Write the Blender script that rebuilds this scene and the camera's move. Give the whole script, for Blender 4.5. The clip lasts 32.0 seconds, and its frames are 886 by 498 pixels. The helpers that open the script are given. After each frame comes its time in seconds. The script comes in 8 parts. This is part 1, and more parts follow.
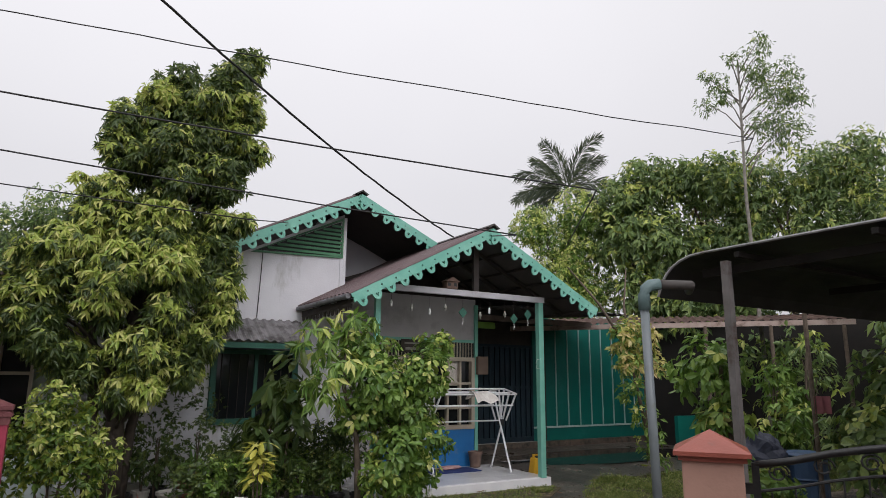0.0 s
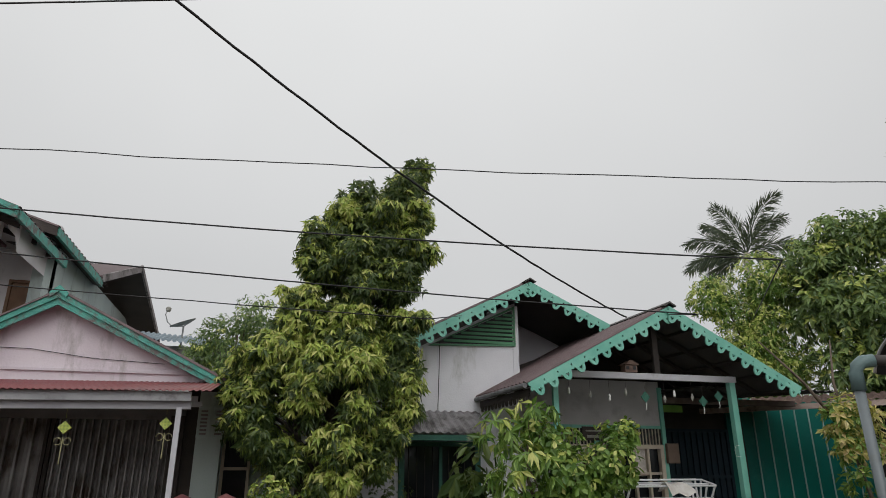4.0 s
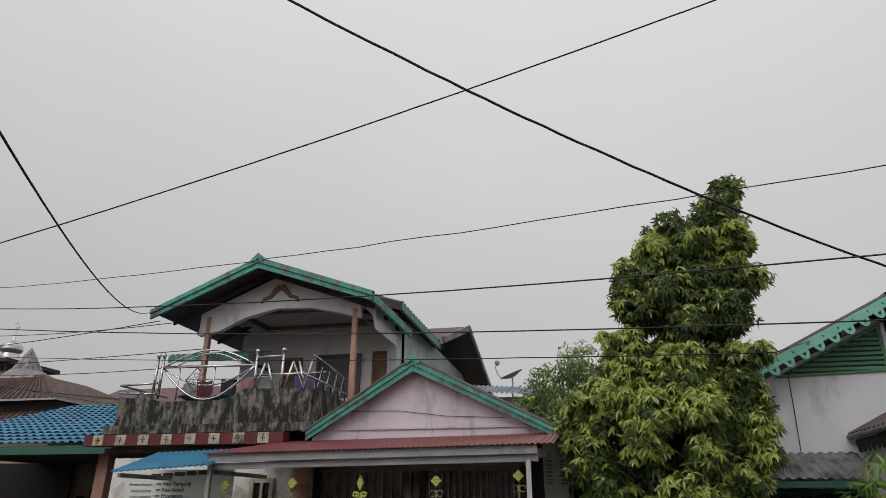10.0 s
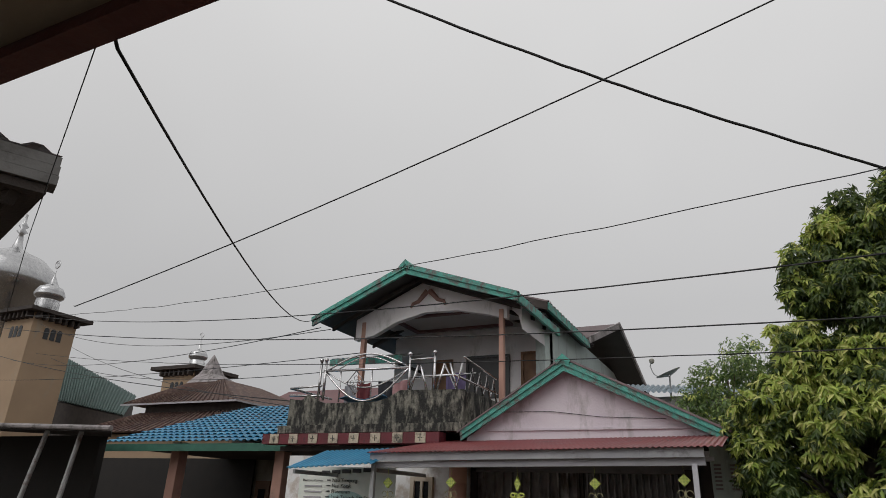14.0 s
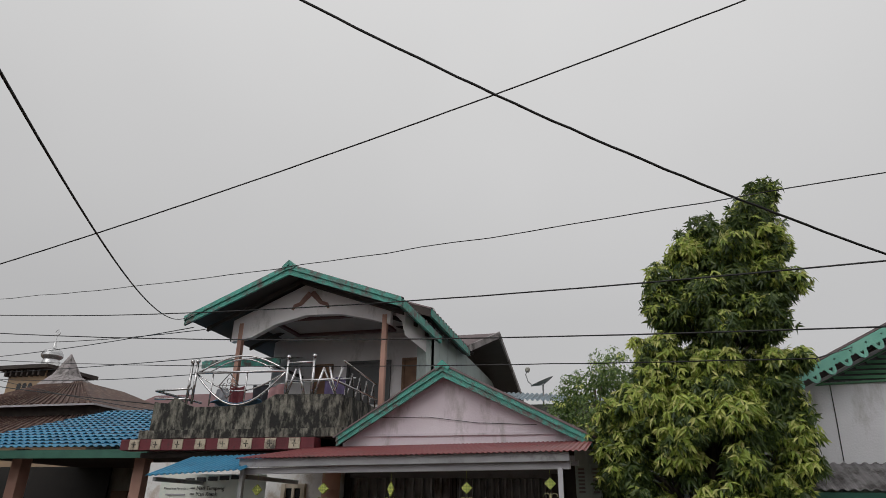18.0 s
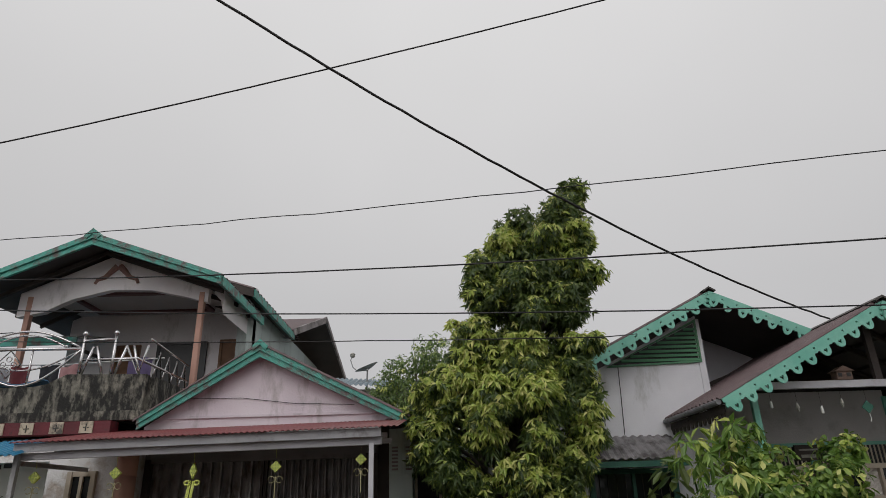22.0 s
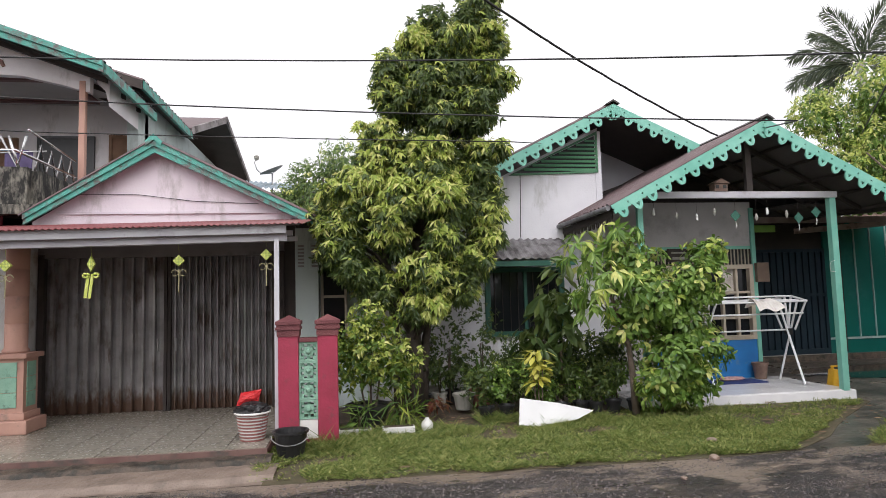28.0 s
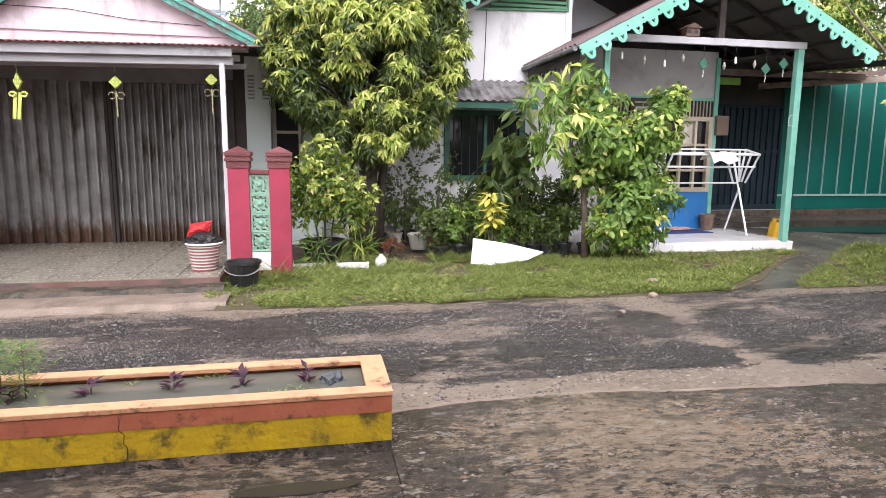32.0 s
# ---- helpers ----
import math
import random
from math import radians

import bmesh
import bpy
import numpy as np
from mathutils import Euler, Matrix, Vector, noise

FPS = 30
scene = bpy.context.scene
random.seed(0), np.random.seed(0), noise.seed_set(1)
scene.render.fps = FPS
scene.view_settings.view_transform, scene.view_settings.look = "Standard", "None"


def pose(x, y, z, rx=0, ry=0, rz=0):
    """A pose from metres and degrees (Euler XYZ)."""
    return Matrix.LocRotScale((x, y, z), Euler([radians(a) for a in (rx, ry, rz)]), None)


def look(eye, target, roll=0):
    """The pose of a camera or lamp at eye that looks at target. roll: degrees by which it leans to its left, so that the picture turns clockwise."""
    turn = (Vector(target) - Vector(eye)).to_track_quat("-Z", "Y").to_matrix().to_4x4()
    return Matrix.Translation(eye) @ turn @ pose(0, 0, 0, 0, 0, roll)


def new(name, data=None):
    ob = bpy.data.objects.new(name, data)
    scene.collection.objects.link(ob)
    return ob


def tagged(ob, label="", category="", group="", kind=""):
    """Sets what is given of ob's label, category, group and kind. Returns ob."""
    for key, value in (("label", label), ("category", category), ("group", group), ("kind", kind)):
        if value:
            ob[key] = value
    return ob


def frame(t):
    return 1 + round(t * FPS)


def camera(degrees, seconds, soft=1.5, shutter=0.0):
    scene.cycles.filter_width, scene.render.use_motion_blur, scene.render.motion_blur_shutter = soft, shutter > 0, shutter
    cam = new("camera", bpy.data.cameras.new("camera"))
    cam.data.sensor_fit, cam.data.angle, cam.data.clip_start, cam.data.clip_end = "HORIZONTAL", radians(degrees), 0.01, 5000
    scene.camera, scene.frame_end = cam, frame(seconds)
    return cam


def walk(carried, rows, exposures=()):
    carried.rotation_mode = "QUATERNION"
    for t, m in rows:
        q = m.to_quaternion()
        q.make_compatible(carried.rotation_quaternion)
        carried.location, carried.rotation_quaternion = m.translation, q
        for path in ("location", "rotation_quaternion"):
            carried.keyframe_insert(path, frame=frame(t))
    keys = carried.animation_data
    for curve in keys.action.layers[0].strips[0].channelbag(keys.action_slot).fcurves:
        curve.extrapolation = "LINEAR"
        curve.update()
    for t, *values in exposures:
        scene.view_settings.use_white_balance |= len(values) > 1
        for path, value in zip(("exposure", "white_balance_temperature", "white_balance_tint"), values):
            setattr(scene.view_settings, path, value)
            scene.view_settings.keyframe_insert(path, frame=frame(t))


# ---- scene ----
cam = camera(70.0, 32.0, 0.75)
PATH = [
    (0, (-0.398, 0.236, 1.643), (0.617, 1.914, 2.041), 0.6),
    (0.5, (-0.402, 0.235, 1.651), (0.504, 1.952, 2.134), 0.6),
    (1, (-0.409, 0.226, 1.658), (0.438, 1.958, 2.19), -0.4),
    (1.5, (-0.403, 0.259, 1.683), (0.39, 1.99, 2.293), 0.0),
    (2, (-0.422, 0.248, 1.678), (0.284, 2.01, 2.309), 0.0),
    (2.5, (-0.488, 0.183, 1.674), (0.101, 1.998, 2.272), 2.0),
    (4.5, (-0.553, 0.067, 1.717), (-0.082, 1.899, 2.366), -1.3),
    (5, (-0.581, 0.046, 1.73), (-0.224, 1.908, 2.366), -1.2),
    (5.5, (-0.584, 0.033, 1.747), (-0.303, 1.907, 2.386), -1.4),
    (6, (-0.612, 0.018, 1.745), (-0.427, 1.899, 2.397), -1.2),
    (6.5, (-0.634, 0.006, 1.756), (-0.534, 1.884, 2.434), -1.3),
    (7, (-0.621, -0.003, 1.763), (-0.6, 1.87, 2.466), -1.2),
    (7.5, (-0.646, 0.002, 1.77), (-0.683, 1.868, 2.49), -1.1),
    (8, (-0.642, -0.02, 1.782), (-0.748, 1.843, 2.501), -1.0),
    (8.5, (-0.676, -0.032, 1.796), (-0.832, 1.82, 2.535), -1.0),
    (9, (-0.68, -0.04, 1.792), (-0.921, 1.802, 2.531), -0.6),
    (9.5, (-0.69, -0.038, 1.807), (-1.004, 1.796, 2.54), -0.2),
    (10, (-0.656, -0.005, 1.781), (-1.06, 1.803, 2.534), 0.3),
    (10.5, (-0.66, -0.006, 1.79), (-1.126, 1.786, 2.544), 0.2),
    (11, (-0.669, -0.01, 1.783), (-1.204, 1.756, 2.554), 0.5),
    (11.5, (-0.677, 0.001, 1.785), (-1.295, 1.743, 2.55), 0.9),
    (12, (-0.667, -0.014, 1.779), (-1.348, 1.703, 2.544), 1.5),
    (12.5, (-0.676, -0.0, 1.791), (-1.42, 1.7, 2.536), 1.5),
    (13, (-0.683, -0.014, 1.784), (-1.48, 1.664, 2.525), 1.7),
    (13.5, (-0.689, -0.01, 1.79), (-1.511, 1.656, 2.53), 2.1),
    (15.5, (-0.687, 0.007, 1.793), (-1.482, 1.676, 2.558), 2.05),
    (16, (-0.687, 0.007, 1.793), (-1.416, 1.701, 2.565), 1.60),
    (16.5, (-0.687, 0.005, 1.792), (-1.356, 1.722, 2.568), 1.45),
    (17, (-0.686, 0.002, 1.792), (-1.291, 1.742, 2.571), 1.43),
    (17.5, (-0.681, 0.008, 1.785), (-1.220, 1.770, 2.563), 1.38),
    (18, (-0.665, 0.022, 1.770), (-1.156, 1.800, 2.543), 1.05),
    (18.5, (-0.641, 0.047, 1.751), (-1.082, 1.844, 2.510), 0.42),
    (19, (-0.616, 0.066, 1.723), (-0.996, 1.869, 2.501), -0.22),
    (19.5, (-0.605, 0.052, 1.687), (-0.877, 1.872, 2.470), -0.33),
    (20, (-0.584, 0.067, 1.662), (-0.747, 1.899, 2.448), -0.70),
    (20.5, (-0.553, 0.084, 1.646), (-0.652, 1.927, 2.415), -1.10),
    (21, (-0.552, 0.104, 1.623), (-0.591, 1.953, 2.386), -1.50),
    (21.5, (-0.539, 0.109, 1.624), (-0.546, 1.963, 2.375), -1.7),
    (22, (-0.528, 0.098, 1.622), (-0.516, 1.954, 2.369), -1.7),
    (22.5, (-0.527, 0.101, 1.635), (-0.482, 1.96, 2.371), -1.3),
    (23, (-0.524, 0.088, 1.64), (-0.454, 1.943, 2.384), -1.4),
    (23.5, (-0.508, 0.081, 1.641), (-0.412, 1.939, 2.373), -1.1),
    (24, (-0.506, 0.09, 1.649), (-0.367, 1.962, 2.338), -1.3),
    (24.5, (-0.522, 0.099, 1.637), (-0.352, 1.987, 2.274), -1.6),
    (25, (-0.499, 0.104, 1.624), (-0.307, 2.012, 2.191), -1.7),
    (25.5, (-0.503, 0.106, 1.614), (-0.281, 2.027, 2.122), -1.8),
    (26, (-0.492, 0.109, 1.611), (-0.259, 2.049, 2.036), -1.9),
    (26.5, (-0.507, 0.122, 1.589), (-0.24, 2.071, 1.949), -1.8),
    (28.5, (-0.499, 0.154, 1.517), (-0.207, 2.131, 1.619), -1.4),
    (29, (-0.498, 0.175, 1.499), (-0.179, 2.149, 1.534), -0.9),
    (29.5, (-0.494, 0.198, 1.471), (-0.17, 2.171, 1.409), -1.1),
    (30, (-0.489, 0.217, 1.447), (-0.159, 2.187, 1.355), -0.4),
    (30.5, (-0.469, 0.214, 1.43), (-0.109, 2.179, 1.309), -0.1),
    (31, (-0.451, 0.219, 1.402), (-0.051, 2.172, 1.239), 0.4),
    (31.5, (-0.442, 0.238, 1.381), (-0.044, 2.183, 1.14), 0.7),
    (32, (-0.429, 0.238, 1.37), (-0.032, 2.175, 1.07), 0.5),
]
walk(cam, [(t, look(eye, target, roll)) for t, eye, target, roll in PATH], exposures=[(0, 0.05, 6350, 14), (0.5, 0.0, 6350, 11), (1, -0.05, 6300, 7), (2, -0.2, 6350, 7), (2.5, -0.25, 6400, 8), (4.5, -0.27, 6450, 9), (6, -0.27, 6500, 11), (9, -0.43, 6500, 10), (13, -0.47, 6500, 10), (19, -0.52, 6500, 10), (23, -0.43, 6500, 11), (24, -0.36, 6500, 11), (24.5, -0.24, 6500, 11), (26, 0.1, 6480, 12), (26.5, 0.23, 6450, 12), (28.5, 0.79, 6400, 16), (29, 0.92, 6400, 18), (30, 1.25, 6400, 18), (32, 1.47, 6400, 17)])

# ---- light ----
# overcast sky: brighter overhead, greyer towards the horizon
world = bpy.data.worlds.new("overcast_sky")
scene.world = world
world.use_nodes = True
wn, wl = world.node_tree.nodes, world.node_tree.links
wn.clear()
w_out = wn.new("ShaderNodeOutputWorld")
w_bg = wn.new("ShaderNodeBackground")
w_sky = wn.new("ShaderNodeTexSky")
w_sky.sky_type = "NISHITA"
w_sky.sun_disc = False
w_sky.sun_elevation, w_sky.sun_rotation = radians(36), radians(195)
w_sky.dust_density = 4.0
w_hsv = wn.new("ShaderNodeHueSaturation")
w_hsv.inputs["Saturation"].default_value = 0.05
w_hsv.inputs["Value"].default_value = 0.055
wl.new(w_sky.outputs[0], w_hsv.inputs["Color"])
w_co = wn.new("ShaderNodeTexCoord")
w_sep = wn.new("ShaderNodeSeparateXYZ")
wl.new(w_co.outputs["Generated"], w_sep.inputs[0])
w_ramp = wn.new("ShaderNodeValToRGB")
cr = w_ramp.color_ramp
cr.elements[0].position, cr.elements[0].color = 0.0, (0.385, 0.383, 0.388, 1)
cr.elements[1].position, cr.elements[1].color = 0.75, (0.90, 0.895, 0.89, 1)
mid = cr.elements.new(0.28)
mid.color = (0.51, 0.507, 0.51, 1)
wl.new(w_sep.outputs["Z"], w_ramp.inputs[0])
w_noise = wn.new("ShaderNodeTexNoise")
w_noise.inputs["Scale"].default_value = 1.6
w_noise.inputs["Detail"].default_value = 3.0
wl.new(w_co.outputs["Generated"], w_noise.inputs["Vector"])
w_map = wn.new("ShaderNodeMapRange")
w_map.inputs["To Min"].default_value = 0.9
w_map.inputs["To Max"].default_value = 1.1
wl.new(w_noise.outputs["Fac"], w_map.inputs["Value"])
w_add = wn.new("ShaderNodeMixRGB")
w_add.blend_type = "ADD"
w_add.inputs[0].default_value = 1.0
wl.new(w_ramp.outputs[0], w_add.inputs[1])
wl.new(w_hsv.outputs[0], w_add.inputs[2])
w_mul = wn.new("ShaderNodeMixRGB")
w_mul.blend_type = "MULTIPLY"
w_mul.inputs[0].default_value = 1.0
wl.new(w_add.outputs[0], w_mul.inputs[1])
wl.new(w_map.outputs[0], w_mul.inputs[2])
wl.new(w_mul.outputs[0], w_bg.inputs["Color"])
w_bg.inputs["Strength"].default_value = 1.0
wl.new(w_bg.outputs[0], w_out.inputs["Surface"])

sun_data = bpy.data.lights.new("sun", "SUN")
sun_data.energy, sun_data.angle, sun_data.color = 0.45, radians(50), (1.0, 0.98, 0.955)
sun = new("sun", sun_data)
sun.matrix_world = look((-5, -10, 24), (0, 8, 0))


# ---- materials ----
def surf(name, a, b, scale=3.0, rough=0.8, bump=0.15, fine=60.0, stain=None, stain_amount=0.35, stain_scale=1.2, metal=0.0, spread=0.08, drip=False, coat=0.0):
    """A painted or mineral surface: two colours mixed by noise, an optional stain with a shape of its own, fine relief."""
    m = bpy.data.materials.new(name)
    m.use_nodes = True
    n, l = m.node_tree.nodes, m.node_tree.links
    p = n["Principled BSDF"]
    p.inputs["Roughness"].default_value = rough
    p.inputs["Metallic"].default_value = metal
    p.inputs["Coat Weight"].default_value = coat
    co = n.new("ShaderNodeTexCoord")
    vec = co.outputs["Object"]
    no = n.new("ShaderNodeTexNoise")
    no.inputs["Scale"].default_value = scale
    no.inputs["Detail"].default_value = 6
    l.new(vec, no.inputs["Vector"])
    mix = n.new("ShaderNodeMixRGB")
    mix.inputs[1].default_value, mix.inputs[2].default_value = (*a, 1), (*b, 1)
    ramp = n.new("ShaderNodeMapRange")
    ramp.inputs["From Min"].default_value, ramp.inputs["From Max"].default_value = 0.33, 0.67
    l.new(no.outputs["Fac"], ramp.inputs["Value"])
    l.new(ramp.outputs[0], mix.inputs[0])
    col = mix.outputs[0]
    if stain:
        ns = n.new("ShaderNodeTexNoise")
        ns.inputs["Scale"].default_value = stain_scale
        ns.inputs["Detail"].default_value = 9
        ns.inputs["Roughness"].default_value = 0.68
        if drip:
            mp = n.new("ShaderNodeMapping")
            mp.inputs["Scale"].default_value = (1.6, 1.6, 0.55)
            l.new(vec, mp.inputs["Vector"])
            l.new(mp.outputs[0], ns.inputs["Vector"])
        else:
            l.new(vec, ns.inputs["Vector"])
        mr = n.new("ShaderNodeMapRange")
        edge = 0.72 - 0.4 * stain_amount
        mr.inputs["From Min"].default_value, mr.inputs["From Max"].default_value = edge - 0.07, edge + 0.07
        l.new(ns.outputs["Fac"], mr.inputs["Value"])
        m2 = n.new("ShaderNodeMixRGB")
        m2.inputs[2].default_value = (*stain, 1)
        l.new(col, m2.inputs[1])
        l.new(mr.outputs[0], m2.inputs[0])
        col = m2.outputs[0]
    oi = n.new("ShaderNodeObjectInfo")
    vr = n.new("ShaderNodeMapRange")
    vr.inputs["To Min"].default_value, vr.inputs["To Max"].default_value = 1 - spread, 1 + spread
    l.new(oi.outputs["Random"], vr.inputs["Value"])
    mv = n.new("ShaderNodeMixRGB")
    mv.blend_type, mv.inputs[0].default_value = "MULTIPLY", 1.0
    l.new(col, mv.inputs[1])
    l.new(vr.outputs[0], mv.inputs[2])
    l.new(mv.outputs[0], p.inputs["Base Color"])
    nf = n.new("ShaderNodeTexNoise")
    nf.inputs["Scale"].default_value = fine
    nf.inputs["Detail"].default_value = 4
    l.new(vec, nf.inputs["Vector"])
    bp = n.new("ShaderNodeBump")
    bp.inputs["Strength"].default_value = bump
    bp.inputs["Distance"].default_value = 0.02
    l.new(nf.outputs["Fac"], bp.inputs["Height"])
    l.new(bp.outputs[0], p.inputs["Normal"])
    rr = n.new("ShaderNodeMapRange")
    rr.inputs["To Min"].default_value, rr.inputs["To Max"].default_value = max(0.03, rough - 0.12), min(1, rough + 0.12)
    l.new(no.outputs["Fac"], rr.inputs["Value"])
    l.new(rr.outputs[0], p.inputs["Roughness"])
    return m


def leafy(name, a, b, c, rough=0.36):
    """Foliage: colour per leaf from three greens, some light through the blade."""
    m = bpy.data.materials.new(name)
    m.use_nodes = True
    n, l = m.node_tree.nodes, m.node_tree.links
    p = n["Principled BSDF"]
    g = n.new("ShaderNodeNewGeometry")
    ramp = n.new("ShaderNodeValToRGB")
    r = ramp.color_ramp
    r.elements[0].color, r.elements[1].color = (*a, 1), (*c, 1)
    r.elements.new(0.55).color = (*b, 1)
    l.new(g.outputs["Random Per Island"], ramp.inputs[0])
    l.new(ramp.outputs[0], p.inputs["Base Color"])
    p.inputs["Roughness"].default_value = rough
    tr = n.new("ShaderNodeBsdfTranslucent")
    l.new(ramp.outputs[0], tr.inputs["Color"])
    mx = n.new("ShaderNodeMixShader")
    mx.inputs[0].default_value = 0.3
    l.new(p.outputs[0], mx.inputs[1])
    l.new(tr.outputs[0], mx.inputs[2])
    l.new(mx.outputs[0], n["Material Output"].inputs["Surface"])
    return m


M_white = surf("white_limewash", (0.80, 0.79, 0.82), (0.70, 0.69, 0.72), 1.5, 0.9, 0.2, 40, (0.50, 0.49, 0.48), 0.15, 1.4, drip=True)
M_damp = surf("damp_stained_white_plaster", (0.80, 0.765, 0.775), (0.70, 0.665, 0.675), 1.6, 0.9, 0.25, 40, (0.38, 0.36, 0.34), 0.2, 1.5, drip=True)
M_peel = surf("peeling_white_paint", (0.72, 0.71, 0.71), (0.62, 0.61, 0.60), 2.0, 0.9, 0.5, 25, (0.46, 0.40, 0.35), 0.34, 4.0)
M_lilac = surf("faded_lilac_plaster", (0.60, 0.535, 0.58), (0.70, 0.645, 0.68), 1.3, 0.9, 0.25, 40, (0.36, 0.33, 0.33), 0.24, 1.6, drip=True)
M_pale = surf("pale_green_plaster", (0.55, 0.62, 0.60), (0.47, 0.54, 0.53), 1.2, 0.9, 0.2, 40, (0.30, 0.33, 0.32), 0.22, 1.3, drip=True)
M_grey = surf("grey_plaster", (0.52, 0.50, 0.50), (0.43, 0.41, 0.41), 1.2, 0.9, 0.2, 40, (0.33, 0.31, 0.30), 0.2, 1.0)
M_mould = surf("black_mould_concrete", (0.27, 0.255, 0.21), (0.13, 0.125, 0.105), 12.0, 0.95, 0.9, 30, (0.022, 0.022, 0.02), 0.62, 8.0, drip=True)
M_teal = surf("peeling_teal_paint", (0.05, 0.29, 0.23), (0.10, 0.40, 0.33), 7.0, 0.6, 0.35, 40, (0.13, 0.11, 0.105), 0.44, 6.0)
M_mint = surf("mint_green_paint", (0.14, 0.41, 0.32), (0.21, 0.49, 0.39), 4.0, 0.5, 0.15, 40, (0.20, 0.30, 0.25), 0.12, 5.0)
M_fence = surf("teal_sheet_paint", (0.0, 0.15, 0.12), (0.0, 0.12, 0.098), 1.0, 0.5, 0.1, 30, (0.02, 0.16, 0.14), 0.2, 1.5)
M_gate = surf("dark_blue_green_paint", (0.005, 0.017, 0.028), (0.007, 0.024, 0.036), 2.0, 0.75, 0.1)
M_maroon = surf("maroon_roof_sheet", (0.20, 0.045, 0.05), (0.26, 0.07, 0.07), 3.0, 0.45, 0.1, 40, (0.10, 0.06, 0.055), 0.2, 2.0)
M_brown = surf("faded_brown_roof_sheet", (0.10, 0.064, 0.066), (0.145, 0.10, 0.102), 2.0, 0.6, 0.2, 40, (0.055, 0.042, 0.042), 0.35, 2.0)
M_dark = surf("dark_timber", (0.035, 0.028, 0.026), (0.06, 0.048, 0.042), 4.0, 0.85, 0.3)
# darker copy of the timber for places in deep shade
M_shadetimber = surf("shade_dark_timber", (0.014, 0.012, 0.011), (0.024, 0.02, 0.018), 4.0, 0.9, 0.3)
# dark sheet stock; the shade below the roofs is put into its colour
M_darksheet = surf("dark_underside_sheet", (0.05, 0.045, 0.042), (0.08, 0.07, 0.065), 3.0, 0.7, 0.2)
M_zinc = surf("weathered_zinc", (0.30, 0.30, 0.30), (0.42, 0.42, 0.42), 4.0, 0.45, 0.2, 50, (0.16, 0.11, 0.09), 0.25, 3.0, metal=0.4)
M_ridge = surf("weathered_fibre_cement", (0.24, 0.22, 0.22), (0.34, 0.31, 0.31), 5.0, 0.95, 0.5, 40, (0.10, 0.09, 0.085), 0.4, 3.0)
M_beam = surf("painted_white_beam", (0.56, 0.55, 0.58), (0.46, 0.45, 0.48), 3.0, 0.6, 0.1, 40, (0.35, 0.33, 0.32), 0.15, 3.0)
M_greybeam = surf("grey_fascia", (0.40, 0.39, 0.41), (0.32, 0.31, 0.33), 3.0, 0.6, 0.1)


def rusty_foot(m, rust, z0, z1):
    """Rust creeping up a steel sheet from its foot, ragged at the top."""
    n, l = m.node_tree.nodes, m.node_tree.links
    p = n["Principled BSDF"]
    old = p.inputs["Base Color"].links[0].from_socket
    co = n.new("ShaderNodeTexCoord")
    sp = n.new("ShaderNodeSeparateXYZ")
    l.new(co.outputs["Object"], sp.inputs[0])
    mp = n.new("ShaderNodeMapping")
    mp.inputs["Scale"].default_value = (1, 1, 0.35)
    l.new(co.outputs["Object"], mp.inputs["Vector"])
    t = n.new("ShaderNodeTexNoise")
    t.inputs["Scale"].default_value, t.inputs["Detail"].default_value, t.inputs["Roughness"].default_value = 9, 8, 0.7
    l.new(mp.outputs[0], t.inputs["Vector"])
    ma = n.new("ShaderNodeMath")
    ma.operation = "MULTIPLY_ADD"
    ma.inputs[1].default_value = -0.9
    l.new(t.outputs["Fac"], ma.inputs[0])
    l.new(sp.outputs["Z"], ma.inputs[2])
    mr = n.new("ShaderNodeMapRange")
    mr.inputs["From Min"].default_value, mr.inputs["From Max"].default_value = z1 - 0.45, z0 - 0.45
    l.new(ma.outputs[0], mr.inputs["Value"])
    mx = n.new("ShaderNodeMixRGB")
    mx.inputs[2].default_value = (*rust, 1)
    l.new(mr.outputs[0], mx.inputs[0])
    l.new(old, mx.inputs[1])
    l.new(mx.outputs[0], p.inputs["Base Color"])
    return m


M_door = rusty_foot(surf("grey_folding_steel", (0.31, 0.30, 0.30), (0.19, 0.18, 0.18), 3.5, 0.36, 0.15, 50, (0.10, 0.075, 0.06), 0.3, 3.0, metal=0.35, drip=True), (0.11, 0.065, 0.045), 0.28, 0.46)
M_rust = surf("rusty_steel_foot", (0.20, 0.13, 0.10), (0.12, 0.075, 0.06), 9.0, 0.8, 0.3)
M_tile = surf("beige_floor_tile", (0.36, 0.33, 0.275), (0.25, 0.23, 0.19), 22.0, 0.25, 0.1, 60, (0.17, 0.155, 0.125), 0.42, 19.0)
M_plinth = surf("red_brown_plinth", (0.16, 0.085, 0.075), (0.22, 0.13, 0.11), 5.0, 0.7, 0.3, 40, (0.09, 0.08, 0.07), 0.4, 4.0)
M_conc = surf("wet_worn_concrete", (0.30, 0.22, 0.175), (0.20, 0.15, 0.12), 3.0, 0.4, 0.4, 30, (0.085, 0.07, 0.06), 0.42, 3.0)
M_pillar = surf("crimson_pillar_paint", (0.36, 0.035, 0.075), (0.29, 0.03, 0.06), 5.0, 0.55, 0.2, 40, (0.22, 0.05, 0.065), 0.25, 7.0)
M_cap = surf("dark_red_moulding", (0.13, 0.035, 0.04), (0.18, 0.06, 0.06), 6.0, 0.7, 0.3)
M_block = surf("pale_green_breeze_block", (0.28, 0.48, 0.36), (0.22, 0.40, 0.30), 8.0, 0.8, 0.3, 50, (0.10, 0.16, 0.12), 0.2, 9.0)
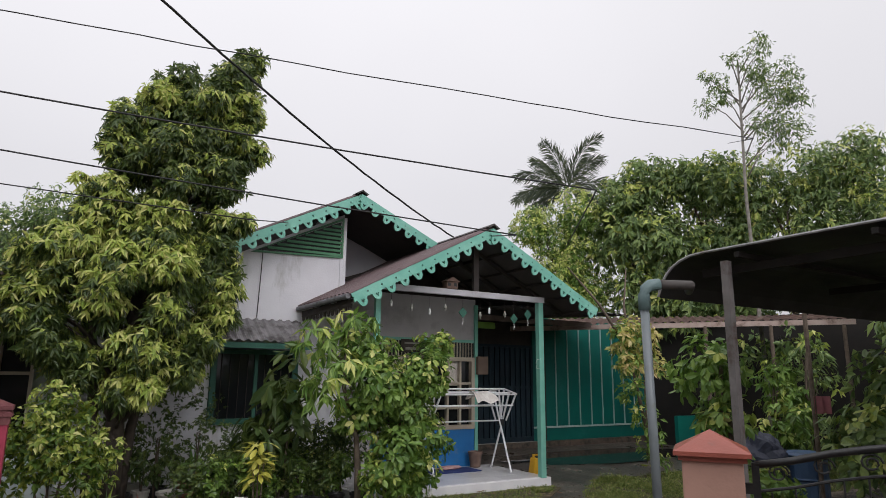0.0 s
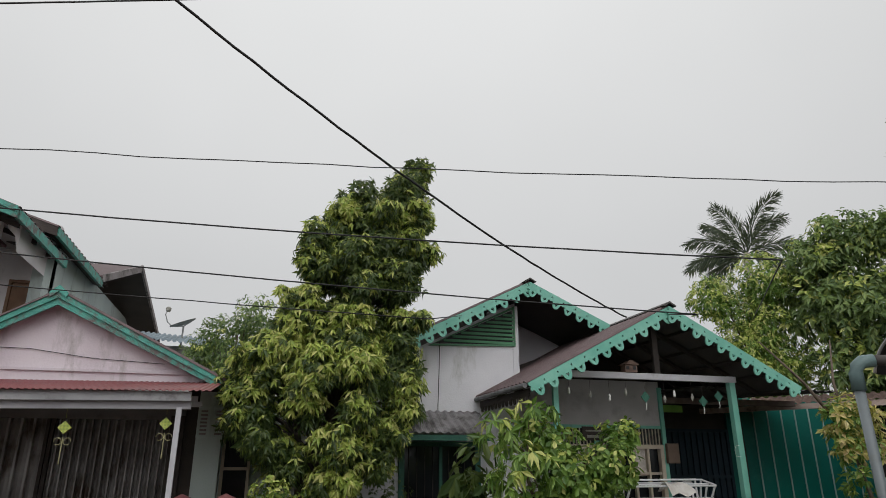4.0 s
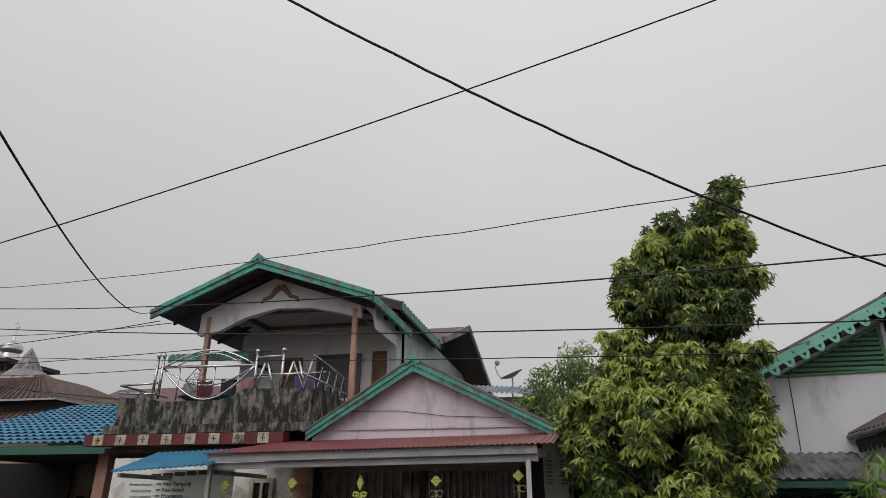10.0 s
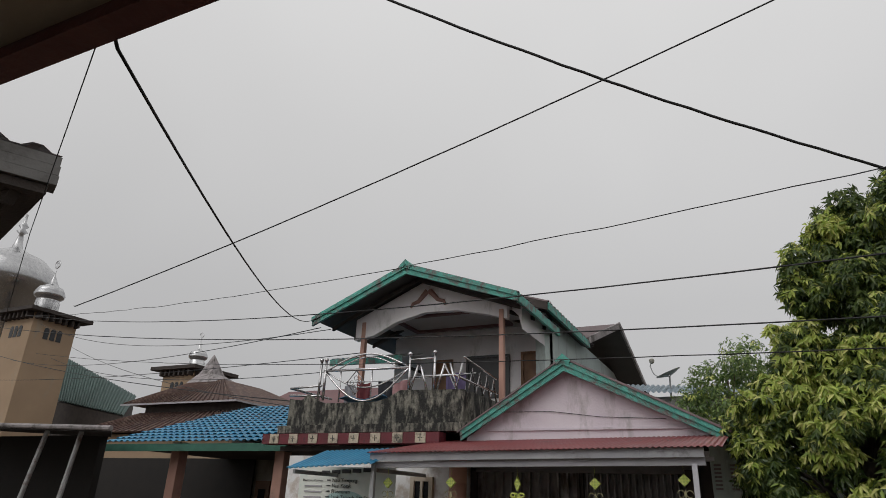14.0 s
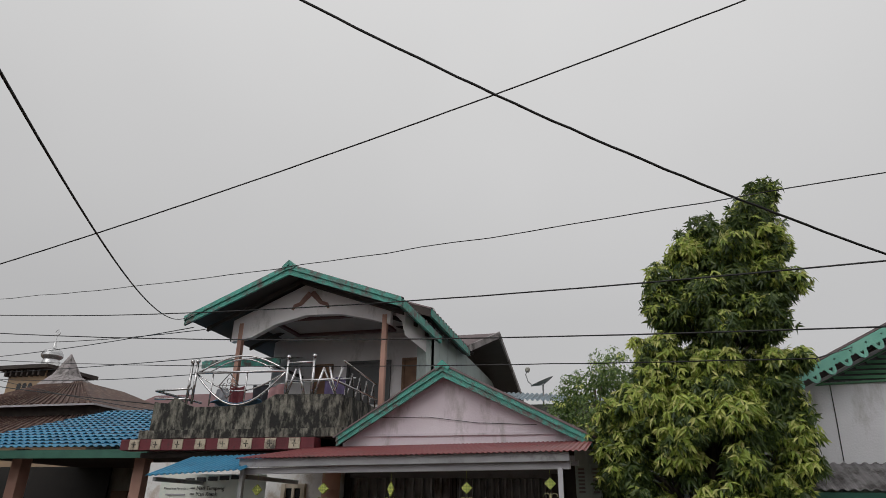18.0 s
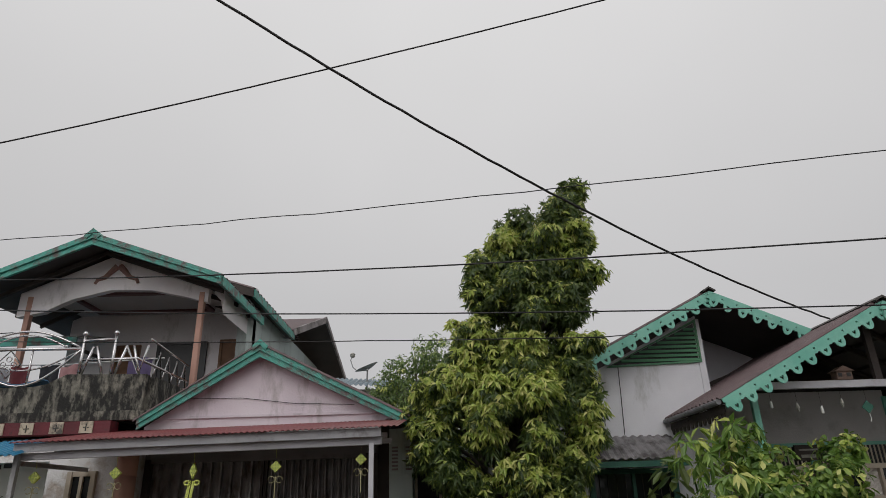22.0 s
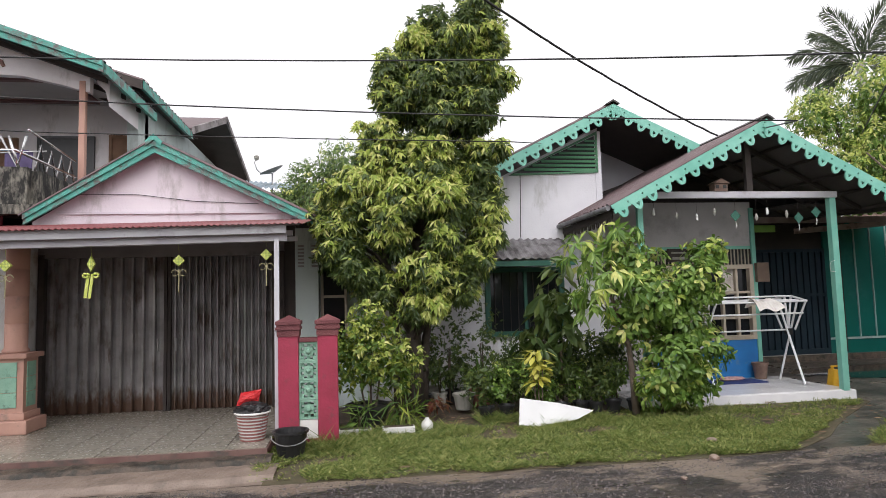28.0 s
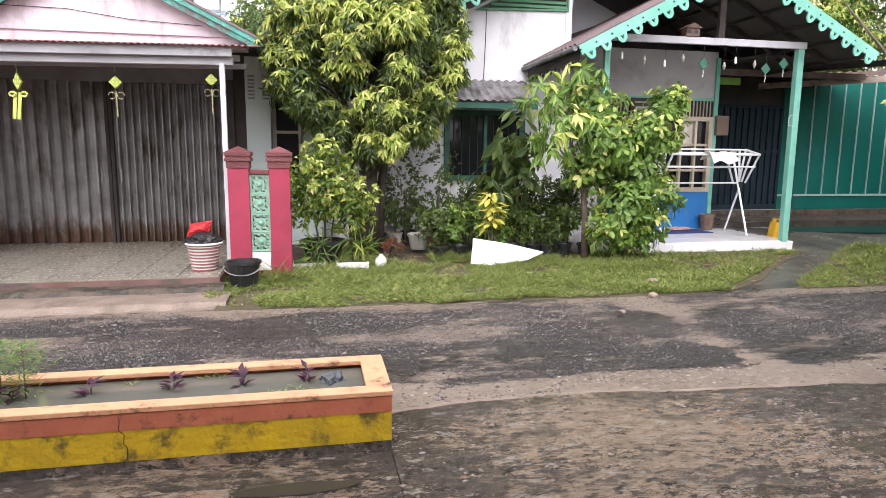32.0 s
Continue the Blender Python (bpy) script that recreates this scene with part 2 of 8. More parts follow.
M_tilew = surf("white_glazed_tile", (0.78, 0.77, 0.74), (0.70, 0.69, 0.66), 8.0, 0.2)
M_salmon = surf("salmon_paint", (0.50, 0.29, 0.225), (0.42, 0.24, 0.19), 3.0, 0.7, 0.15, 40, (0.25, 0.18, 0.15), 0.15, 4.0)
M_capred = surf("terracotta_cap_paint", (0.38, 0.105, 0.075), (0.30, 0.085, 0.06), 4.0, 0.35, 0.1, 40, (0.20, 0.09, 0.07), 0.15, 5.0)
M_iron = surf("black_wrought_iron", (0.012, 0.012, 0.013), (0.025, 0.024, 0.024), 20.0, 0.45, 0.1)
M_pvc = surf("grey_pvc", (0.175, 0.20, 0.21), (0.14, 0.16, 0.17), 3.0, 0.4, 0.05, 40, (0.14, 0.15, 0.13), 0.15, 6.0)
M_orange = surf("orange_planter_paint", (0.70, 0.37, 0.21), (0.58, 0.29, 0.16), 5.0, 0.6, 0.3, 40, (0.10, 0.055, 0.035), 0.27, 8.0)
M_brick = surf("red_planter_band", (0.45, 0.14, 0.075), (0.38, 0.11, 0.06), 7.0, 0.6, 0.2, 40, (0.09, 0.05, 0.035), 0.22, 12.0)
M_yellow = surf("yellow_planter_paint", (0.58, 0.38, 0.008), (0.44, 0.29, 0.012), 6.0, 0.6, 0.4, 40, (0.12, 0.09, 0.02), 0.34, 7.0)
M_steel = surf("stainless_steel", (0.62, 0.61, 0.61), (0.52, 0.51, 0.51), 10.0, 0.18, 0.02, 60, metal=1.0)
M_whitemetal = surf("white_enamelled_tube", (0.80, 0.80, 0.81), (0.72, 0.72, 0.73), 10.0, 0.35, 0.02)
M_blue = surf("blue_paint", (0.02, 0.20, 0.52), (0.02, 0.16, 0.44), 3.0, 0.5, 0.1, 40, (0.10, 0.20, 0.35), 0.2, 5.0)
M_bluetile = surf("blue_metal_roof_tile", (0.025, 0.19, 0.34), (0.045, 0.26, 0.43), 3.0, 0.45, 0.1, 40, (0.03, 0.12, 0.22), 0.2, 2.0)
M_wood = surf("brown_wood", (0.22, 0.115, 0.06), (0.15, 0.075, 0.04), 5.0, 0.6, 0.2)
M_frame = surf("cream_window_wood", (0.50, 0.43, 0.34), (0.42, 0.36, 0.28), 5.0, 0.6, 0.15)
M_greenwood = surf("green_window_wood", (0.03, 0.13, 0.09), (0.022, 0.10, 0.07), 5.0, 0.6, 0.15)
M_louvre = surf("green_louvre_paint", (0.10, 0.26, 0.14), (0.075, 0.21, 0.115), 5.0, 0.6, 0.15)
M_slab = surf("white_porch_tile", (0.78, 0.77, 0.77), (0.70, 0.69, 0.70), 4.0, 0.2, 0.05, 40, (0.58, 0.56, 0.54), 0.15, 3.0)
M_bark = surf("brown_bark", (0.10, 0.075, 0.055), (0.17, 0.13, 0.10), 10.0, 0.95, 0.7, 20)
M_barkwet = surf("dark_wet_bark", (0.045, 0.034, 0.027), (0.085, 0.066, 0.052), 9.0, 0.8, 0.9, 18)
M_barkpale = surf("pale_bark", (0.30, 0.28, 0.25), (0.20, 0.18, 0.155), 10.0, 0.95, 0.6, 20)
M_cable = surf("black_cable", (0.012, 0.012, 0.013), (0.02, 0.02, 0.02), 20.0, 0.6, 0.1)
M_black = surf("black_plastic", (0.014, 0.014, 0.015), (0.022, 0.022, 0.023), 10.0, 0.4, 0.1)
M_rusttile = surf("rusty_tin_roof", (0.065, 0.036, 0.032), (0.115, 0.062, 0.048), 2.5, 0.8, 0.2, 20, (0.20, 0.145, 0.11), 0.34, 2.6, drip=True)
M_greentin = surf("dull_green_tin_roof", (0.04, 0.075, 0.065), (0.06, 0.10, 0.09), 1.2, 0.6, 0.2, 20)
M_cream = surf("cream_tower_paint", (0.38, 0.27, 0.175), (0.33, 0.235, 0.155), 0.6, 0.85, 0.15, 20, (0.33, 0.27, 0.20), 0.2, 0.7, drip=True)
M_chrome = surf("polished_dome_steel", (0.55, 0.55, 0.55), (0.45, 0.45, 0.46), 3.0, 0.2, 0.02, 60, metal=0.9)
M_plum = surf("plum_tin_roof", (0.14, 0.065, 0.07), (0.18, 0.09, 0.09), 1.0, 0.6, 0.2, 20)
M_soil = surf("dark_wet_soil", (0.06, 0.045, 0.032), (0.11, 0.08, 0.055), 5.0, 0.9, 0.6, 25)
M_terra = surf("terracotta_pot", (0.30, 0.13, 0.085), (0.23, 0.10, 0.07), 7.0, 0.8, 0.2)
M_potgrey = surf("grey_cement_pot", (0.36, 0.35, 0.31), (0.28, 0.27, 0.24), 7.0, 0.8, 0.2)
M_red = surf("red_plastic_bag", (0.62, 0.03, 0.03), (0.50, 0.02, 0.03), 5.0, 0.35, 0.3, 12)
M_paper = surf("white_board", (0.82, 0.82, 0.82), (0.75, 0.75, 0.75), 2.0, 0.6, 0.05)
M_cloth = surf("white_cloth", (0.76, 0.73, 0.69), (0.60, 0.55, 0.50), 9.0, 0.9, 0.3)
M_navy = surf("navy_mat", (0.02, 0.04, 0.15), (0.03, 0.05, 0.19), 30.0, 0.95, 0.4)
M_ketupat = surf("woven_yellow_green_paper", (0.46, 0.54, 0.08), (0.60, 0.63, 0.18), 14.0, 0.6, 0.1, 40)
M_ketgreen = surf("bright_green_paper", (0.30, 0.40, 0.08), (0.40, 0.47, 0.12), 14.0, 0.6, 0.1)
M_banner = surf("faded_vinyl_banner", (0.72, 0.73, 0.67), (0.62, 0.65, 0.58), 1.5, 0.5, 0.05, 40, (0.40, 0.52, 0.50), 0.2, 1.5)
M_ink = surf("black_print", (0.02, 0.02, 0.02), (0.03, 0.03, 0.03), 10.0, 0.6)
M_purple = leafy("purple_leaves", (0.03, 0.008, 0.022), (0.06, 0.014, 0.04), (0.10, 0.025, 0.06))
# old leaves darkened, young ones paled, to carry lit specks and dark gaps
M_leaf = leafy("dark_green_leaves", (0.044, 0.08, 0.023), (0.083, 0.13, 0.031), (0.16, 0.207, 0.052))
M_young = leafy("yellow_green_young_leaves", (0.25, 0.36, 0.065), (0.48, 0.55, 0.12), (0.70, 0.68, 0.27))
M_bushleaf = leafy("fresh_green_leaves", (0.09, 0.178, 0.035), (0.165, 0.285, 0.05), (0.29, 0.41, 0.095))
M_shrub = leafy("variegated_shrub_leaves", (0.045, 0.10, 0.016), (0.13, 0.21, 0.03), (0.34, 0.38, 0.06))
M_croton = leafy("yellow_croton_leaves", (0.46, 0.46, 0.07), (0.64, 0.60, 0.12), (0.74, 0.70, 0.22))
# greens paled and greyed a little, haze put into the leaf colour
M_farleaf = leafy("distant_green_leaves", (0.09, 0.15, 0.055), (0.18, 0.27, 0.085), (0.32, 0.41, 0.13))
M_palm = leafy("palm_fronds", (0.035, 0.055, 0.027), (0.06, 0.085, 0.042), (0.12, 0.145, 0.07))
M_grassm = leafy("grass_blades", (0.085, 0.14, 0.03), (0.21, 0.275, 0.06), (0.44, 0.43, 0.16), 0.6)
M_flower = leafy("yellow_bracts", (0.44, 0.42, 0.10), (0.56, 0.52, 0.17), (0.62, 0.48, 0.24))


def wet_ground(name, kind):
    """Wet paving in two kinds: 'lane' is stony asphalt with sand washed over it, 'yard' is flaking concrete with moss."""
    m = bpy.data.materials.new(name)
    m.use_nodes = True
    n, l = m.node_tree.nodes, m.node_tree.links
    p = n["Principled BSDF"]
    co = n.new("ShaderNodeTexCoord")

    def tex(scale, detail, rough=0.6, sc=(1, 1, 1), off=0.0):
        mp = n.new("ShaderNodeMapping")
        mp.inputs["Scale"].default_value = sc
        mp.inputs["Location"].default_value = (off, off * 0.7, 0)
        l.new(co.outputs["Object"], mp.inputs["Vector"])
        t = n.new("ShaderNodeTexNoise")
        t.inputs["Scale"].default_value, t.inputs["Detail"].default_value, t.inputs["Roughness"].default_value = scale, detail, rough
        l.new(mp.outputs[0], t.inputs["Vector"])
        return t.outputs["Fac"]

    def cells(scale, sc=(1, 1, 1), out="Distance"):
        mp = n.new("ShaderNodeMapping")
        mp.inputs["Scale"].default_value = sc
        l.new(co.outputs["Object"], mp.inputs["Vector"])
        v = n.new("ShaderNodeTexVoronoi")
        v.inputs["Scale"].default_value = scale
        l.new(mp.outputs[0], v.inputs["Vector"])
        return v.outputs[out]

    def step(v, a, b, lo=0.0, hi=1.0):
        r = n.new("ShaderNodeMapRange")
        r.inputs["From Min"].default_value, r.inputs["From Max"].default_value = a, b
        r.inputs["To Min"].default_value, r.inputs["To Max"].default_value = lo, hi
        l.new(v, r.inputs["Value"])
        return r.outputs[0]

    def mix(f, a, b):
        x = n.new("ShaderNodeMixRGB")
        l.new(f, x.inputs[0])
        for k, c in ((1, a), (2, b)):
            if isinstance(c, tuple):
                x.inputs[k].default_value = (*c, 1)
            else:
                l.new(c, x.inputs[k])
        return x.outputs[0]

    def calc(op, a, b):
        x = n.new("ShaderNodeMath")
        x.operation = op
        for k, c in ((0, a), (1, b)):
            if isinstance(c, (int, float)):
                x.inputs[k].default_value = c
            else:
                l.new(c, x.inputs[k])
        return x.outputs[0]

    sp = n.new("ShaderNodeSeparateXYZ")
    l.new(co.outputs["Object"], sp.inputs[0])
    bp = n.new("ShaderNodeBump")
    bp.inputs["Strength"].default_value, bp.inputs["Distance"].default_value = 1.0, 0.02
    if kind == "lane":
        stones = cells(62)
        tone = cells(62, out="Color")
        grey = n.new("ShaderNodeSeparateColor")
        l.new(tone, grey.inputs[0])
        col = mix(step(stones, 0.2, 0.5), mix(step(grey.outputs[0], 0.45, 1.0), (0.050, 0.041, 0.039), (0.16, 0.136, 0.124)), (0.018, 0.015, 0.014))
        # sand washed over the stones: a strip by the yard, a rill across the lane, loose patches drawn out along it
        strip = step(sp.outputs["Y"], 3.86, 3.58, 0.0, 0.27)
        far = step(sp.outputs["Y"], 5.45, 5.85, 0.0, 0.10)
        rill = calc("ABSOLUTE", calc("SUBTRACT", calc("ADD", sp.outputs["X"], calc("MULTIPLY", tex(1.1, 3, 0.5), 0.9)), 3.02), 0)
        rill = step(rill, 0.30, 0.05, 0.0, 0.15)
        wash = calc("ADD", calc("ADD", calc("ADD", tex(0.95, 12, 0.70, (0.62, 1.7, 1)), step(tex(9, 10, 0.85, (0.6, 1.7, 1)), 0.3, 0.7, -0.085, 0.085)), strip), calc("ADD", far, rill))
        thin = calc("ADD", wash, step(stones, 0.1, 0.6, -0.05, 0.05))
        sand = mix(step(tex(24, 8, 0.8), 0.42, 0.62), (0.235, 0.185, 0.145), (0.14, 0.109, 0.087))
        sand = mix(step(cells(90), 0.12, 0.05), sand, (0.42, 0.38, 0.34))
        col = mix(step(thin, 0.565, 0.60), col, sand)
        col = mix(step(tex(1.2, 10, 0.75, (0.7, 1.6, 1), 4.0), 0.53, 0.66, 0.0, 0.7), col, (0.115, 0.086, 0.068))
        l.new(calc("ADD", calc("MULTIPLY", step(thin, 0.52, 0.60, -0.7, -0.1), stones), calc("MULTIPLY", tex(40, 5, 0.7), 0.3)), bp.inputs["Height"])
        l.new(step(tex(1.3, 6, 0.6, (0.7, 1.6, 1)), 0.40, 0.62, 0.22, 0.62), p.inputs["Roughness"])
    else:
        flake = tex(9.0, 12, 0.80, (0.8, 1.9, 1))
        base = mix(step(tex(26, 8, 0.8), 0.40, 0.62), (0.145, 0.115, 0.09), (0.045, 0.039, 0.033))
        ochre = mix(step(tex(19, 8, 0.8, (0.8, 1.7, 1), 2.0), 0.42, 0.60), (0.39, 0.30, 0.22), (0.22, 0.16, 0.108))
        ochre = mix(step(tex(1.6, 6, 0.6, (1, 1, 1), 7.0), 0.60, 0.68), ochre, (0.42, 0.22, 0.13))
        worn = step(tex(0.75, 5, 0.55, (0.8, 1.2, 1), 1.0), 0.40, 0.62, -0.11, 0.11)
        col = mix(step(calc("ADD", flake, worn), 0.485, 0.52), base, ochre)
        pale = step(tex(7.5, 10, 0.72, (0.7, 1.9, 1), 11.0), 0.585, 0.60)
        col = mix(calc("MULTIPLY", pale, 0.8), col, (0.40, 0.36, 0.31))
        dirt = step(tex(15, 10, 0.85, (0.8, 1.6, 1), 5.0), 0.535, 0.555)
        col = mix(dirt, col, (0.035, 0.030, 0.025))
        warp = n.new("ShaderNodeMixRGB")
        warp.blend_type, warp.inputs[0].default_value = "ADD", 0.09
        wt = n.new("ShaderNodeTexNoise")
        wt.inputs["Scale"].default_value, wt.inputs["Detail"].default_value = 7, 6
        l.new(co.outputs["Object"], wt.inputs["Vector"])
        l.new(co.outputs["Object"], warp.inputs[1])
        l.new(wt.outputs["Color"], warp.inputs[2])
        for sc_, wd in ((9.0, 0.022), (24.0, 0.05)):
            mp = n.new("ShaderNodeMapping")
            mp.inputs["Scale"].default_value = (0.7, 1.7, 1)
            l.new(warp.outputs[0], mp.inputs["Vector"])
            ve = n.new("ShaderNodeTexVoronoi")
            ve.feature = "DISTANCE_TO_EDGE"
            ve.inputs["Scale"].default_value = sc_
            l.new(mp.outputs[0], ve.inputs["Vector"])
            col = mix(calc("MULTIPLY", step(ve.outputs["Distance"], wd, wd * 0.4), step(tex(3.0, 5, 0.6, (1, 1, 1), sc_), 0.55, 0.66)), col, (0.032, 0.028, 0.024))
        moss = step(calc("ADD", tex(1.15, 10, 0.72, (0.9, 1.5, 1), 3.0), step(tex(40, 4, 0.7), 0.3, 0.7, -0.04, 0.04)), 0.55, 0.63, 0.0, 0.75)
        edge = step(sp.outputs["Y"], 3.12, 3.34, 0.0, 0.6)
        col = mix(calc("MAXIMUM", moss, calc("MULTIPLY", edge, step(tex(6, 8, 0.7), 0.40, 0.56))), col, (0.048, 0.045, 0.028))
        l.new(calc("ADD", calc("MULTIPLY", flake, 1.5), calc("MULTIPLY", tex(45, 6, 0.75), 0.8)), bp.inputs["Height"])
        l.new(step(tex(1.0, 6, 0.6, (0.7, 1.4, 1), 9.0), 0.42, 0.62, 0.07, 0.55), p.inputs["Roughness"])
    l.new(col, p.inputs["Base Color"])
    l.new(bp.outputs[0], p.inputs["Normal"])
    return m


def grit(name, cols, rough):
    """Loose bits: one colour per piece out of a few."""
    m = bpy.data.materials.new(name)
    m.use_nodes = True
    n, l = m.node_tree.nodes, m.node_tree.links
    p = n["Principled BSDF"]
    p.inputs["Roughness"].default_value = rough
    g = n.new("ShaderNodeNewGeometry")
    ramp = n.new("ShaderNodeValToRGB")
    r = ramp.color_ramp
    r.interpolation = "CONSTANT"
    r.elements[0].color = (*cols[0], 1)
    r.elements[1].position, r.elements[1].color = 1 / len(cols), (*cols[1], 1)
    for k in range(2, len(cols)):
        r.elements.new(k / len(cols)).color = (*cols[k], 1)
    l.new(g.outputs["Random Per Island"], ramp.inputs[0])
    l.new(ramp.outputs[0], p.inputs["Base Color"])
    return m


def glassy(name, col, rough):
    m = bpy.data.materials.new(name)
    m.use_nodes = True
    p = m.node_tree.nodes["Principled BSDF"]
    p.inputs["Base Color"].default_value = (*col, 1)
    p.inputs["Roughness"].default_value = rough
    p.inputs["IOR"].default_value = 1.45
    return m


M_glass = glassy("dark_window_glass", (0.012, 0.014, 0.016), 0.08)
M_water = glassy("murky_water", (0.13, 0.13, 0.112), 0.06)
M_puddle = glassy("dark_puddle_water", (0.035, 0.034, 0.03), 0.05)


# ---- mesh helpers ----
def box(bm, x0, x1, y0, y1, z0, z1, m=None):
    vs = [bm.verts.new(v if m is None else m @ Vector(v)) for v in ((x0, y0, z0), (x1, y0, z0), (x1, y1, z0), (x0, y1, z0), (x0, y0, z1), (x1, y0, z1), (x1, y1, z1), (x0, y1, z1))]
    for f in ((3, 2, 1, 0), (4, 5, 6, 7), (0, 1, 5, 4), (1, 2, 6, 5), (2, 3, 7, 6), (3, 0, 4, 7)):
        bm.faces.new([vs[i] for i in f])


def boxes(*bs):
    bm = bmesh.new()
    for b in bs:
        box(bm, *b)
    return bm


def soften(bm, w=0.008):
    bmesh.ops.bevel(bm, geom=list(bm.edges), offset=w, segments=2, affect="EDGES", profile=0.6)
    return bm


def prism(bm, pts, y0, y1):
    """A polygon of (x, z) points pushed from y0 to y1."""
    a = [bm.verts.new((x, y0, z)) for x, z in pts]
    b = [bm.verts.new((x, y1, z)) for x, z in pts]
    bm.faces.new(a)
    bm.faces.new(b[::-1])
    for i in range(len(pts)):
        j = (i + 1) % len(pts)
        bm.faces.new((a[j], a[i], b[i], b[j]))


def sheet(bm, a, b, c, d, t):
    """A slab of four corners, t thick downwards."""
    top = [bm.verts.new(p) for p in (a, b, c, d)]
    low = [bm.verts.new((p[0], p[1], p[2] - t)) for p in (a, b, c, d)]
    bm.faces.new(top)
    bm.faces.new(low[::-1])
    for i in range(4):
        j = (i + 1) % 4
        bm.faces.new((top[j], top[i], low[i], low[j]))


def corrugated(bm, a, b, c, d, n, h, t=0.004):
    """A ribbed sheet: ribs run from edge a-b to edge d-c; n waves of height h from a to b."""
    a, b, c, d = (Vector(p) for p in (a, b, c, d))
    nor = (b - a).cross(d - a).normalized()
    if nor.z < 0:
        nor = -nor
    rows = []
    for k in range(n * 4 + 1):
        s = k / (n * 4)
        off = nor * (h * (0, 1, 1, 0)[k % 4])
        p, q = a.lerp(b, s) + off, d.lerp(c, s) + off
        rows.append([bm.verts.new(v) for v in (p, q, q - nor * t, p - nor * t)])
    for r, s in zip(rows, rows[1:]):
        for i in range(4):
            j = (i + 1) % 4
            bm.faces.new((r[i], s[i], s[j], r[j]))
    bm.faces.new(rows[0])
    bm.faces.new(rows[-1][::-1])


def tube(bm, pts, r, n=8, r2=None, closed=False):
    """A round bar along points, tapering from r to r2."""
    pts = [Vector(p) for p in pts]
    r2 = r if r2 is None else r2
    rings = []
    up = Vector((0.31, 0.17, 0.93))
    for i, p in enumerate(pts):
        if closed:
            d = pts[(i + 1) % len(pts)] - pts[i - 1]
        else:
            d = pts[min(i + 1, len(pts) - 1)] - pts[max(i - 1, 0)]
        d.normalize()
        u = up - d * up.dot(d)
        if u.length < 0.05:
            u = Vector((1, 0, 0)) - d * d.x
        u.normalize()
        v = d.cross(u)
        k = r + (r2 - r) * i / max(1, len(pts) - 1)
        rings.append([bm.verts.new(p + (u * math.cos(2 * math.pi * j / n) + v * math.sin(2 * math.pi * j / n)) * k) for j in range(n)])
    pairs = list(zip(rings, rings[1:])) + ([(rings[-1], rings[0])] if closed else [])
    for a, b in pairs:
        for j in range(n):
            bm.faces.new((a[j], a[(j + 1) % n], b[(j + 1) % n], b[j]))
    if not closed:
        bm.faces.new(rings[0][::-1])
        bm.faces.new(rings[-1])


def lathe(bm, x, y, prof, n=20):
    """A turned body about the upright axis at x, y from (radius, z) pairs."""
    rings = [[bm.verts.new((x + r * math.cos(2 * math.pi * j / n), y + r * math.sin(2 * math.pi * j / n), z)) for j in range(n)] for r, z in prof]
    for a, b in zip(rings, rings[1:]):
        for j in range(n):
            bm.faces.new((a[j], a[(j + 1) % n], b[(j + 1) % n], b[j]))
    bm.faces.new(rings[0][::-1])
    bm.faces.new(rings[-1])


def part(name, bm, material, parent=None, label="", smooth=False):
    bmesh.ops.recalc_face_normals(bm, faces=bm.faces)
    me = bpy.data.meshes.new(name)
    bm.to_mesh(me)
    bm.free()
    me.materials.append(material)
    if smooth:
        me.shade_smooth()
    ob = new(name, me)
    if parent is not None:
        ob.parent = parent
        ob.matrix_parent_inverse = parent.matrix_world.inverted() if parent.type != "EMPTY" else Matrix.Translation(-parent.location)
    if label:
        ob["label"] = label
    return ob


def thing(name, x, y, z, label, category, group="", kind=""):
    ob = new(name)
    ob.empty_display_size = 0.2
    ob.location = (x, y, z)
    return tagged(ob, label, category, group, kind)


def solid(name, bm, material, label, category="", kind="", smooth=False, group=""):
    return tagged(part(name, bm, material, smooth=smooth), label, category, group, kind)


def quick_mesh(name, verts, faces, material, parent=None):
    me = bpy.data.meshes.new(name)
    me.from_pydata(verts, [], faces)
    me.materials.append(material)
    ob = new(name, me)
    if parent is not None:
        ob.parent = parent
        ob.matrix_parent_inverse = Matrix.Translation(-parent.location)
    return ob


def leaf(vs, fs, p, d, side, length, width, fold=0.25):
    """One folded blade from p along d."""
    d = d.normalized()
    s = d.cross(side)
    if s.length < 0.05:
        s = d.cross(Vector((0.3, 0.8, 0.5)))
    s.normalize()
    u = s.cross(d)
    i = len(vs)
    m = p + d * length * 0.45
    droop = Vector((0, 0, -0.12 * length))
    vs += [p, m + s * width / 2 + u * width * fold, p + d * length + droop, m - s * width / 2 + u * width * fold, m]
    fs += [(i, i + 1, i + 4), (i + 1, i + 2, i + 4), (i + 2, i + 3, i + 4), (i + 3, i, i + 4)]


